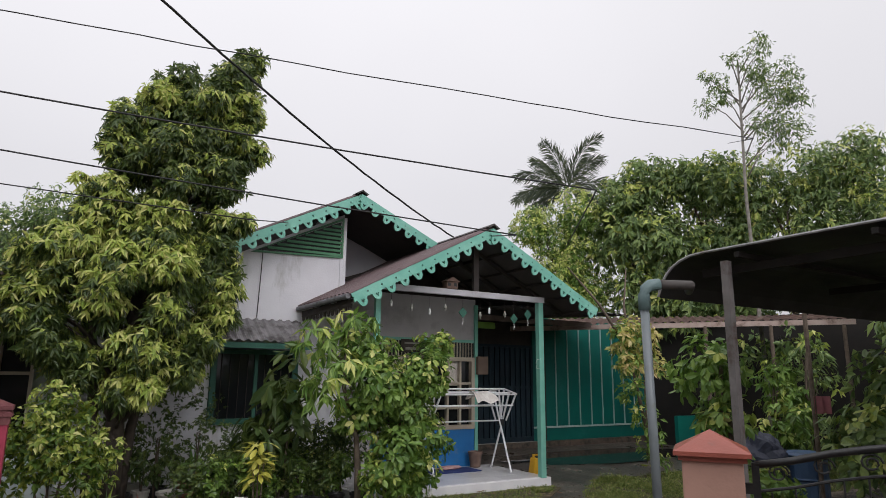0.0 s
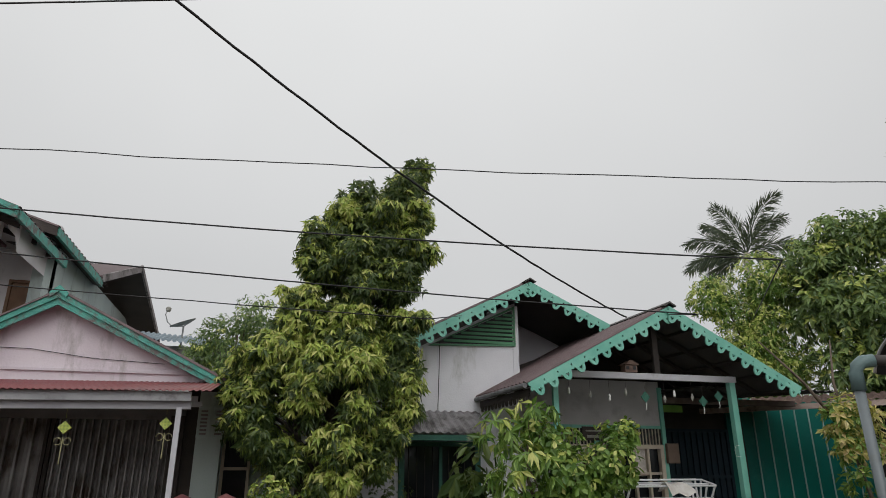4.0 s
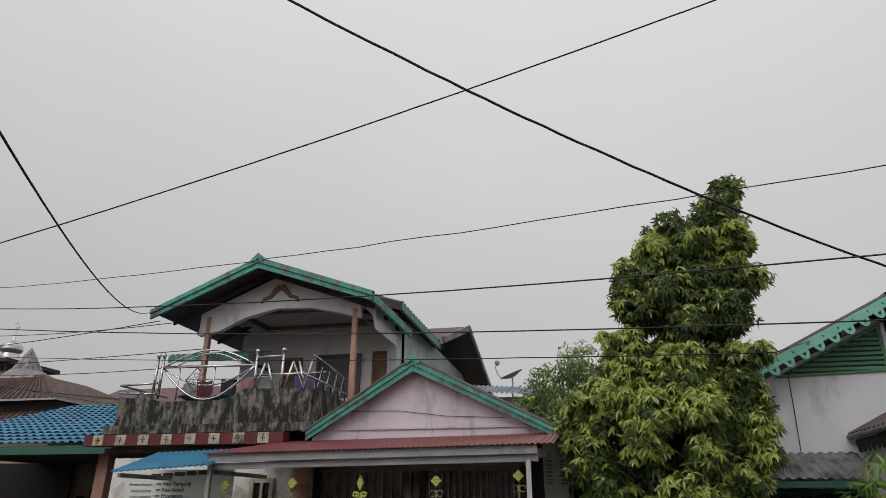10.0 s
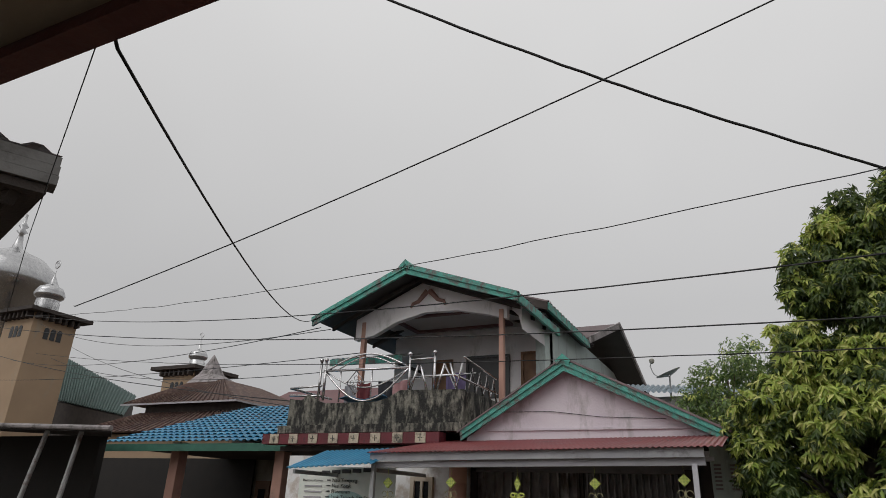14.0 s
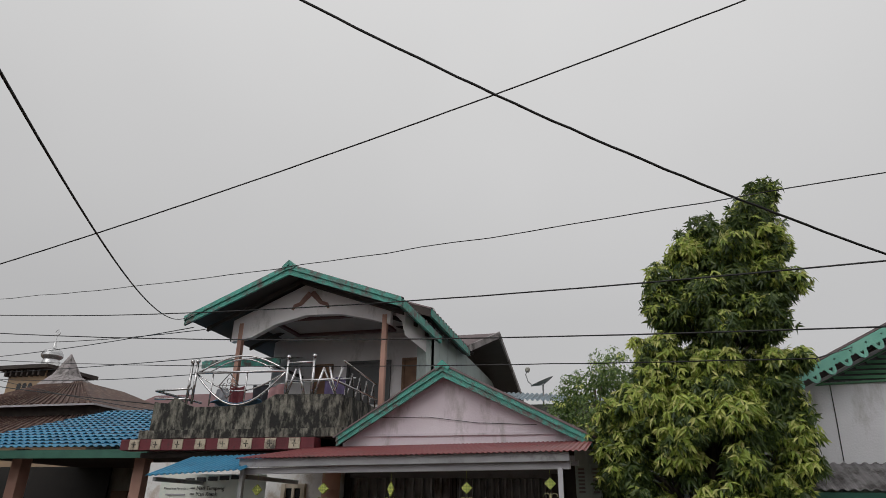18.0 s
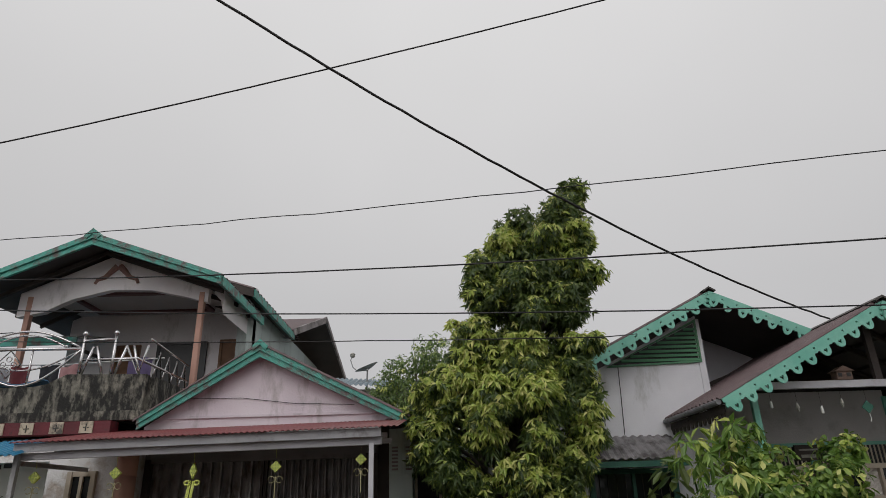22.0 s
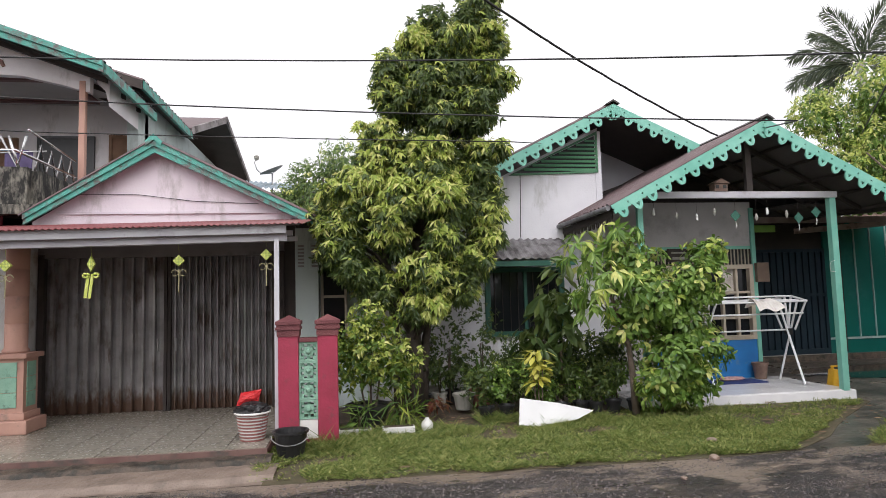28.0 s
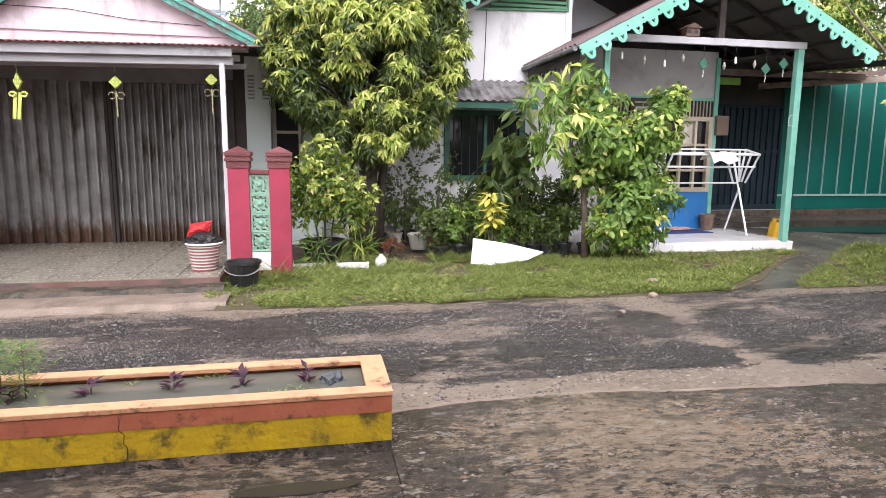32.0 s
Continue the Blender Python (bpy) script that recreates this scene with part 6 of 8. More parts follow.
tube(bm, [(0.24 + 0.2 * k, 0, z - 0.15) for k, z in enumerate(rail_z)], 0.009, 6)
part("middle_rail", bm, M_iron, ig)
bm = bmesh.new()
tube(bm, [(0.24, 0, 0.12), (2.24, 0, 0.12)], 0.014, 6)
part("bottom_rail", bm, M_iron, ig)
part("stile", boxes((0.22, 0.26, -0.02, 0.02, 0.05, 1.16)), M_iron, ig)
part("hinge", boxes((0.16, 0.22, -0.02, 0.02, 0.98, 1.04)), M_iron, ig)
for k in range(16):
    x = 0.32 + 0.125 * k
    bm = bmesh.new()
    tube(bm, [(x, 0, 0.12), (x, 0, rail_z[min(10, int((x - 0.24) / 0.2 + 0.5))] - 0.15)], 0.006, 6)
    part("bar", bm, M_iron, ig)
for k in range(8):
    x = 0.36 + 0.24 * k
    z = rail_z[min(10, int((x - 0.24) / 0.2 + 0.5))] - 0.075
    bm = bmesh.new()
    tube(bm, [(x + (0.06 - 0.0024 * j) * math.cos(0.6 * j), 0, z + (0.055 - 0.0022 * j) * math.sin(0.6 * j)) for j in range(18)], 0.006, 6)
    part("scroll", bm, M_iron, ig)
ig.matrix_world = turn_
# lean-to roof across the garden
lean = thing("garden_lean_to", 10.5, 8.8, 0.0, "low rusty lean-to roof on thin poles in the garden", "shed")
bm = bmesh.new()
corrugated(bm, (8.0, 11.3, 2.74), (12.4, 6.4, 2.80), (13.4, 7.3, 3.0), (9.0, 12.2, 3.0), 40, 0.03)
part("roof_sheet", bm, M_rusttile, lean)
bm = bmesh.new()
sheet(bm, (8.0, 11.28, 2.74), (12.38, 6.38, 2.80), (12.42, 6.42, 2.80), (8.04, 11.32, 2.74), 0.10)
part("edge_board", bm, surf("pale_weathered_board", (0.42, 0.33, 0.29), (0.30, 0.22, 0.19), 4, 0.8, 0.3, 40, (0.12, 0.08, 0.06), 0.3, 4), lean)
# wall added in place of the dark, shaded growth behind
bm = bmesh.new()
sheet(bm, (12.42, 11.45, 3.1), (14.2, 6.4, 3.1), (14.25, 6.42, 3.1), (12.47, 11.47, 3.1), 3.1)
part("back_wall", bm, M_shadetimber, lean, "dark wall added in place of shaded growth")
for s in (0.42, 0.6, 0.78, 0.97):
    x, y = 8.0 + 4.4 * s, 11.3 - 4.9 * s
    bm = bmesh.new()
    tube(bm, [(x, y, 0), (x, y, 2.7)], 0.035, 8)
    part("pole", bm, M_bark, lean)


# ---- planter beside the lane ----
trough = thing("planter_trough", -1.8, 3.2, 0.0, "long masonry trough planter painted orange and yellow, full of rain water", "planter")
part("footing", boxes((-6.0, -0.10, 2.982, 3.02, 0, 0.06), (-6.0, -0.10, 3.46, 3.498, 0, 0.06), (-0.14, -0.102, 3.02, 3.46, 0, 0.06)), M_apron, trough, "mossy concrete footing")
part("lower_band", boxes((-6.0, -0.10, 2.98, 3.02, 0.06, 0.20), (-6.0, -0.10, 3.46, 3.5, 0.06, 0.20), (-0.14, -0.10, 3.02, 3.46, 0.06, 0.20)), M_yellow, trough, "yellow painted lower band")
part("upper_band", boxes((-6.0, -0.10, 2.977, 3.025, 0.20, 0.275), (-6.0, -0.097, 3.455, 3.503, 0.20, 0.275), (-0.145, -0.097, 3.025, 3.455, 0.20, 0.275)), M_brick, trough, "brick red band")
part("rim", soften(boxes((-6.0, -0.093, 2.972, 3.06, 0.277, 0.30), (-6.0, -0.093, 3.42, 3.508, 0.277, 0.30), (-0.21, -0.093, 3.06, 3.42, 0.277, 0.30)), 0.004), M_orange, trough, "orange painted rim")
part("water", boxes((-5.9, -0.146, 3.03, 3.45, 0.1, 0.258)), M_water, trough, "murky standing rain water")

bm = bmesh.new()
tube(bm, [(-1.255, 2.976, 0.262), (-1.25, 2.976, 0.24), (-1.257, 2.9765, 0.205), (-1.235, 2.9785, 0.18), (-1.24, 2.9785, 0.14), (-1.225, 2.9785, 0.12), (-1.23, 2.9785, 0.07)], 0.0016, 5)
part("crack", bm, M_black, trough)


# ---- far west: blue roof, shed, mosque ----
blue = thing("blue_roof_house", -9.5, 9.5, 0.0, "low house with a blue metal-tile roof", "house")
# added screen, near-black to fill the shade beside the porch
part("plank_screen", boxes((-15, -9.65, 10.2, 10.24, -0.6, 2.45)), M_shadetimber, blue, "near-black screen added to fill the shade")
rows_ = 15
for k in range(rows_):
    s0, s1 = k / rows_, (k + 1) / rows_
    y0, y1 = 7.5 + 4.0 * s0, 7.5 + 4.0 * s1
    z0, z1 = 2.50 + 1.15 * s0, 2.50 + 1.15 * s1
    bm = bmesh.new()
    corrugated(bm, (-10.6 - 0.5 * s0, y0, z0 + 0.03), (-6.75, y0, z0 + 0.03), (-6.75, y1 + 0.05, z1 + 0.01), (-10.6 - 0.5 * s1, y1 + 0.05, z1 + 0.012), 28, 0.022)
    part("tile_course", bm, M_bluetile, blue)
part("eave_board", boxes((-10.6, -6.75, 7.5, 7.54, 2.38, 2.49)), M_greenwood, blue)
# cream wall dulled, with the porch's shade put into the colour
part("wall", boxes((-10.4, -6.8, 10.3, 10.5, -0.6, 3.0)), surf("dull_beige_plaster", (0.34, 0.31, 0.26), (0.26, 0.235, 0.20), 1.2, 0.9, 0.2, 40, (0.15, 0.135, 0.115), 0.25, 1.3, drip=True), blue)
# ceiling added to keep light off the porch wall
part("porch_ceiling", boxes((-10.4, -6.8, 7.6, 10.3, 2.44, 2.47)), M_dark, blue)
part("porch_post", boxes((-9.4, -9.22, 7.9, 8.08, -0.6, 2.55)), M_salmon, blue)
part("porch_post", boxes((-7.25, -7.08, 7.9, 8.07, -0.6, 2.5)), M_salmon, blue)
for x in (-9.6, -9.2):
    d = part("door", boxes((x, x + 0.34, 10.26, 10.298, -0.3, 2.05)), M_wood, blue)
    part("pane", boxes((x + 0.09, x + 0.25, 10.25, 10.259, 1.1, 1.9)), M_glass, d)
wv = part("window", boxes((-8.9, -8.35, 10.26, 10.298, 1.0, 1.95)), M_frame, blue)
for k in range(7):
    part("slat", boxes((-8.86, -8.39, 10.24, 10.259, 1.06 + 0.12 * k, 1.12 + 0.12 * k)), M_dark, wv)

shed = thing("dark_shed", -14.0, 9.0, 0.0, "dark open shed with slanting poles beside the houses", "shed")
# roof and back wall near-black, the shed's shade put into them
part("roof", (lambda b: (sheet(b, (-22, 8.0, 3.2), (-11.73, 8.45, 2.92), (-16.7, 12.3, 3.25), (-25, 12.0, 3.6), 0.08), b)[1])(bmesh.new()), M_shadetimber, shed)
part("back_wall", boxes((-25, -16.7, 12.0, 12.2, -0.6, 3.2)), M_shadetimber, shed)
part("eave_pipe", (lambda b: (tube(b, [(-22, 7.98, 3.2), (-11.73, 8.43, 2.91)], 0.05, 8), b)[1])(bmesh.new()), M_ridge, shed, "grey eave pipe")
for x0, x1 in ((-14.9, -14.3), (-13.5, -13.2)):
    bm = bmesh.new()
    tube(bm, [(x0 - 0.12, 8.78, -0.6), (x1, 8.9, 2.95)], 0.05, 8)
    part("pole", bm, M_zinc, shed)

mosque = thing("mosque", -27, 25, 0.0, "mosque with tiered rusty tin roofs and steel domes", "mosque")


def hipped(bm, x0, x1, y0, y1, z0, x2, x3, y2, y3, z1):
    a = [bm.verts.new(p) for p in ((x0, y0, z0), (x1, y0, z0), (x1, y1, z0), (x0, y1, z0))]
    b = [bm.verts.new(p) for p in ((x2, y2, z1), (x3, y2, z1), (x3, y3, z1), (x2, y3, z1))]
    for i in range(4):
        bm.faces.new((a[i], a[(i + 1) % 4], b[(i + 1) % 4], b[i]))
    bm.faces.new(b)
    bm.faces.new(a[::-1])


bm = bmesh.new()
hipped(bm, -29.67, -22.1, 22.5, 31, 5.88, -27.7, -25.6, 25.2, 28, 7.4)
part("upper_roof", bm, M_rusttile, mosque)
part("eave_fascia", boxes((-29.7, -22.07, 22.44, 22.49, 5.79, 5.87), (-22.10, -22.05, 22.49, 31, 5.79, 5.87)), M_greybeam, mosque, "pale eave board")
for k in range(24):
    s_ = (k + 0.5) / 24
    bm = bmesh.new()
    tube(bm, [(-29.67 + 7.57 * s_, 22.48, 5.91), (-27.7 + 2.1 * s_, 25.18, 7.43)], 0.035, 5)
    part("roof_rib", bm, M_rusttile, mosque)
bm = bmesh.new()
hipped(bm, -30.3, -19.3, 20.5, 33, 4.3, -28.8, -22.1, 23, 30.5, 5.45)
part("lower_roof", bm, M_rusttile, mosque)
for k in range(26):
    s_ = (k + 0.5) / 26
    bm = bmesh.new()
    tube(bm, [(-30.3 + 11.0 * s_, 20.48, 4.32), (-28.8 + 6.7 * s_, 22.98, 5.47)], 0.035, 5)
    part("roof_rib", bm, M_rusttile, mosque)
part("drum_wall", boxes((-28.6, -22.3, 23.1, 30.4, 5.3, 5.86)), M_dark, mosque)
bm = bmesh.new()
hipped(bm, -28.1, -25.9, 24.9, 27.0, 7.3, -27.85, -26.85, 25.4, 26.4, 7.85)
hipped(bm, -27.83, -26.87, 25.42, 26.38, 7.853, -27.40, -27.36, 25.85, 25.89, 8.98)
part("finial_roof", bm, M_ridge, mosque)
part("wall", boxes((-29.2, -20.4, 21.2, 32, 0, 4.25)), M_cream, mosque)
bm = bmesh.new()
hipped(bm, -30, -17, 30, 40, 5.8, -28.5, -19, 34, 36, 8.3)
part("side_roof", bm, M_plum, mosque)


def tower(x, y, w, z1, dome, label):
    t = thing("minaret", x, y, 0.0, label, "minaret")
    part("shaft", boxes((x - w, x + w, y - w, y + w, 0, z1)), M_cream, t)
    part("eave", boxes((x - w * 1.45, x + w * 1.45, y - w * 1.45, y + w * 1.45, z1, z1 + 0.16 * w)), M_dark, t)
    for k in range(-3, 4):
        part("bracket", boxes((x + k * w * 0.3 - 0.05 * w, x + k * w * 0.3 + 0.05 * w, y - w * 1.3, y - w * 1.005, z1 - 0.28 * w, z1 - 0.01)), M_dark, t)
        part("bracket", boxes((x + w * 1.005, x + w * 1.3, y + k * w * 0.3 - 0.05 * w, y + k * w * 0.3 + 0.05 * w, z1 - 0.28 * w, z1 - 0.01)), M_dark, t)
    for k in (-1, 0, 1):
        for dx, dy in ((k * 0.3 * w, -w), (w, k * 0.3 * w)):
            bm = bmesh.new()
            hw, hz = 0.11 * w, z1 - 1.05 * w
            pts = [(-hw, 0), (hw, 0), (hw, 0.4 * w)] + [(hw * math.cos(a), 0.4 * w + hw * math.sin(a)) for a in (0.5, 1.0, 1.57, 2.14, 2.64)] + [(-hw, 0.4 * w)]
            if dy == -w:
                prism(bm, [(x + dx + u, hz + q) for u, q in pts], y - w - 0.02 * w, y - w - 0.002)
            else:
                prism(bm, [(u, hz + q) for u, q in pts], -0.02 * w, -0.002)
                bmesh.ops.transform(bm, matrix=Matrix.Translation((x + w, y + dy, 0)) @ Matrix.Rotation(radians(90), 4, "Z"), verts=bm.verts)
            part("arched_window", bm, M_glass, t)
    bm = bmesh.new()
    z = z1 + 0.16 * w + 1.1 * dome
    r = dome
    lathe(bm, x, y, [(r * 1.1, z1 + 0.16 * w), (r * 1.1, z1 + 0.22 * w), (r * 0.8, z1 + 0.24 * w), (r * 0.8, z - 0.05), (r * 0.72, z), (r * 0.75, z + 0.12 * r), (r * 0.95, z + 0.28 * r), (r * 1.02, z + 0.5 * r), (r * 0.95, z + 0.62 * r), (r * 0.97, z + 0.66 * r), (r * 0.8, z + 0.98 * r), (r * 0.5, z + 1.14 * r), (r * 0.42, z + 1.18 * r), (r * 0.22, z + 1.3 * r), (r * 0.10, z + 1.8 * r), (r * 0.03, z + 2.2 * r)], 24)
    part("dome", bm, M_chrome, t, "banded steel dome", True)
    bm = bmesh.new()
    tube(bm, [(x + 0.30 * r * math.cos(2 * math.pi * j / 16), y, z + 2.85 * r + 0.30 * r * math.sin(2 * math.pi * j / 16)) for j in range(16)], 0.03 * r, 6, closed=True)
    for dx in (-0.12, 0.0, 0.12):
        tube(bm, [(x + dx * r, y, z + 2.62 * r), (x + dx * r, y, z + 3.05 * r)], 0.02 * r, 5)
    tube(bm, [(x, y, z + 2.1 * r), (x, y, z + 2.6 * r)], 0.035 * r, 6)
    part("finial", bm, M_chrome, t)
    return t


tower(-43.5, 25.75, 1.5, 12.4, 0.95, "cream minaret with arched windows and a steel dome")
tower(-30.35, 27.5, 1.2, 8.35, 0.55, "small cream tower with a steel dome on the mosque")
bigd = thing("main_dome", -64, 34, 10.0, "large ribbed steel dome of the mosque", "dome")
bm = bmesh.new()
lathe(bm, -64.5, 34, [(3.0, 14.0), (3.0, 18.4), (3.7, 18.9), (4.3, 19.9), (4.3, 20.7), (3.8, 21.7), (2.8, 22.6), (1.4, 23.2), (0.5, 23.7), (0.2, 25.2), (0.5, 25.5), (0.2, 25.8), (0.45, 26.1), (0.15, 26.5), (0.1, 27.4)], 32)
part("shell", bm, M_chrome, bigd, smooth=True)
part("base", boxes((-68, -61, 31, 37, 0, 14.05)), M_cream, bigd)
hall = thing("green_roof_hall", -38, 30, 0.0, "long hall with a dull green tin roof beside the minaret", "hall")
bm = bmesh.new()
corrugated(bm, (-51.0, 33.0, 11.74), (-41.8, 33.0, 8.31), (-38.3, 29.5, 6.41), (-45.4, 29.5, 7.61), 26, 0.09)
part("roof", bm, M_greentin, hall)
part("wall", (lambda b: (sheet(b, (-45.6, 29.6, 7.55), (-38.4, 29.6, 6.33), (-41.9, 33, 8.2), (-51, 33, 11.6), 11.0), b)[1])(bmesh.new()), M_dark, hall)

# ---- the camera's own eave and the neighbour's gutter ----
porch = thing("own_porch_roof", -3.0, -2.0, 2.6, "beige soffit with a maroon edge over the viewpoint", "roof")
part("soffit", boxes((-9, 3.2, -4.0, 0.56, 2.655, 2.695)), surf("beige_soffit", (0.42, 0.36, 0.28), (0.36, 0.31, 0.24), 2, 0.85, 0.2, 30, (0.22, 0.19, 0.16), 0.2, 2), porch)
part("edge", boxes((-9, 3.2, 0.562, 0.62, 2.625, 2.775)), surf("maroon_edge", (0.15, 0.04, 0.04), (0.20, 0.07, 0.06), 5, 0.6, 0.2), porch)
solid("wall_south", boxes((-9, 3.2, -4.2, -4.0, 0, 2.69)), M_white, "plain wall behind the viewpoint", "wall", "structure")
nb = thing("neighbour_eave", -5.5, 1.9, 3.4, "brown tiled eave corner with a grey gutter", "eave")
M_gutter = surf("grey_gutter_tin", (0.15, 0.145, 0.14), (0.11, 0.105, 0.10), 4, 0.6, 0.2, 40, (0.07, 0.065, 0.06), 0.3, 4)
part("gutter", (lambda b: (sheet(b, (-4.72, 0.4, 3.5), (-3.98, 1.84, 3.5), (-4.10, 1.90, 3.5), (-4.84, 0.46, 3.5), 0.055), sheet(b, (-4.71, 0.4, 3.44), (-3.97, 1.84, 3.44), (-4.09, 1.90, 3.44), (-4.83, 0.46, 3.44), 0.055), sheet(b, (-4.70, 0.4, 3.38), (-3.96, 1.84, 3.38), (-4.08, 1.90, 3.38), (-4.82, 0.46, 3.38), 0.055), b)[3])(bmesh.new()), M_gutter, nb)
part("soffit", (lambda b: (sheet(b, (-4.72, 0.4, 3.32), (-4.0, 1.82, 3.32), (-5.4, 2.3, 3.30), (-6.2, 0.6, 3.30), 0.05), b)[1])(bmesh.new()), M_dark, nb)
part("tiles", (lambda b: (corrugated(b, (-4.75, 0.4, 3.53), (-4.02, 1.86, 3.53), (-5.3, 2.4, 4.0), (-6.2, 0.6, 4.0), 8, 0.03), b)[1])(bmesh.new()), M_brown, nb)
part("bracket", (lambda b: (prism(b, [(-4.35, 3.27), (-4.12, 3.27), (-4.16, 3.20), (-4.24, 3.22), (-4.35, 3.14)], 1.70, 1.76), b)[1])(bmesh.new()), M_dark, nb)


# ---- overhead cables ----
def cable(name, coeffs, line, x0, x1, tail, r, label, wob=0.0, seed=0):
    """A cable in the upright plane y = line[0] + line[1] x, at height c0 + c1 x + c2 x^2, with end points in tail."""
    rg = random.Random(seed)
    pts = [Vector(p) for p in tail[0]]
    for k in range(61):
        x = x0 + (x1 - x0) * k / 60
        pts.append(Vector((x, line[0] + line[1] * x, coeffs[0] + coeffs[1] * x + coeffs[2] * x * x + rg.uniform(-wob, wob))))
    pts += [Vector(p) for p in tail[1]]
    bm = bmesh.new()
    tube(bm, pts, r, 6)
    return solid(name, bm, M_cable, label, "cable", smooth=True)


cable("street_cable", (4.727, -0.0458, 0.00273), (6.3, -0.27), -22, 6.6, ((), ((12.1, 8.5, 6.9),)), 0.006, "thin wavy overhead cable strung along the lane", 0.012, 1)
cable("street_cable", (3.945, -0.0734, 0.00313), (6.3, -0.27), -22, 4.5, ((), ((11.0, 12.8, 5.0),)), 0.009, "black overhead cable strung along the lane", 0.002, 2)
cable("street_cable", (3.404, -0.0698, 0.00296), (6.3, -0.18), -22, 3.8, ((), ((5.08, 7.85, 3.75),)), 0.008, "black overhead cable reaching the porch roof", 0.002, 3)
cable("street_cable", (3.133, -0.0848, 0.00194), (6.3, -0.30), -22, 1.0, ((), ((2.4, 9.37, 3.9),)), 0.006, "thin overhead cable reaching the house gable", 0.003, 4)
cable("service_cable", (5.319, -0.3328, 0.01807), (6.46, 0.55), -6, 5.35, ((), ()), 0.015, "thick twisted service cable running down to the porch house", 0.006, 5)
cable("service_cable", (6.713, 0.2357, 0.00412), (6.0, -0.05), -10.8, 5.0, (((-29.3, 18.45, 9.9),), ()), 0.009, "black cable crossing high over the lane", 0.002, 6)
bm = bmesh.new()
tube(bm, [(-1.755, 0.60, 2.68)] + [(x, -1.94 - 1.456 * x, 2.533 + 0.0221 * x + 0.04605 * x * x) for x in (-1.78 - 0.166 * k for k in range(31))] + [(-8.36, 9.83, 5.08)], 0.0042, 6)
solid("service_cable", bm, M_cable, "black cable running from the eave to the balcony house", "cable", smooth=True)
for y0, z0, x1, y1, z1, sag in ((16, 6.5, -8.28, 10.0, 4.95, 0.5), (14, 5.2, -7.64, 10.52, 4.51, 0.25), (18, 7.0, -7.64, 10.52, 4.2, 0.6), (17, 8.6, -8.32, 10.4, 5.02, 0.7), (13, 6.9, -7.97, 9.0, 3.35, 0.35), (19, 7.8, -7.87, 10.6, 3.32, 0.4)):
    bm = bmesh.new()
    a_, b_ = Vector((-34, y0 + 3, z0 + 1.2)), Vector((x1, y1, z1))
    tube(bm, [a_.lerp(b_, k / 20) - Vector((0, 0, sag * 4 * (k / 20) * (1 - k / 20))) for k in range(21)], 0.009, 6)
    solid("far_cable", bm, M_cable, "thin sagging cable towards the mosque", "cable", smooth=True)
bm = bmesh.new()
tube(bm, [(-1.80, 0.62, 2.66), (-2.9, 1.2, 2.62), (-3.9, 1.75, 2.4)], 0.0015, 5)
solid("service_cable", bm, M_cable, "thin wire hanging from the eave", "cable", smooth=True)


# ---- front garden ----
def pot(name, x, y, z, r, h, mat, label, rim=0.012):
    e = thing(name, x, y, z, label, "pot", "garden pots")
    bm = bmesh.new()
    lathe(bm, x, y, [(r * 0.68, z), (r * 0.74, z + 0.01), (r * 0.96, z + h * 0.84), (r * 1.08, z + h * 0.85), (r * 1.08, z + h * 0.99), (r * 1.02, z + h), (r * 0.94, z + h * 0.93), (r * 0.9, z + h * 0.86)], 18)
    part("vessel", bm, mat, e, smooth=False)
    return e


pot("plant_pot", 0.98, 8.80, 0.05, 0.15, 0.22, M_potgrey, "round grey cement pot standing on the soil")
pot("plant_pot", 0.24, 9.45, 0.1, 0.11, 0.16, M_potgrey, "small grey pot by the tree trunk")
pot("plant_pot", 0.62, 9.40, 0.1, 0.14, 0.2, M_potgrey, "pale cement pot by the house wall")
pot("plant_pot", 1.28, 9.05, 0.05, 0.20, 0.28, M_terra, "worn terracotta pot with a spiky plant")
pot("plant_pot", -0.33, 7.98, 0.02, 0.26, 0.30, M_black, "large black plastic pot under the shrub")
for k in range(9):
    pot("nursery_pot", 1.15 + 0.24 * k + 0.03 * (k % 3), 8.12 + 0.05 * (k % 2), 0.02, 0.10, 0.17, M_black, "small black nursery pot with a seedling")
for x in (-0.5, 0.0):
    t = thing("planting_trough", x, 7.62, 0.02, "short white plastic planting trough in the grass", "planter", "white troughs")
    part("body", soften(boxes((x - 0.19, x + 0.19, 7.56, 7.68, 0.01, 0.10)), 0.01), M_tilew, t)
    part("soil", boxes((x - 0.17, x + 0.17, 7.575, 7.665, 0.101, 0.106)), M_soil, t)
jug = thing("white_jug", 0.34, 7.66, 0.02, "dented white plastic jug lying in the grass", "jug")
bm = bmesh.new()
lathe(bm, 0.34, 7.66, [(0.05, 0.02), (0.07, 0.035), (0.072, 0.10), (0.05, 0.14), (0.026, 0.155), (0.024, 0.175)], 14)
part("body", bm, M_tilew, jug, smooth=True)

rng = random.Random(41)


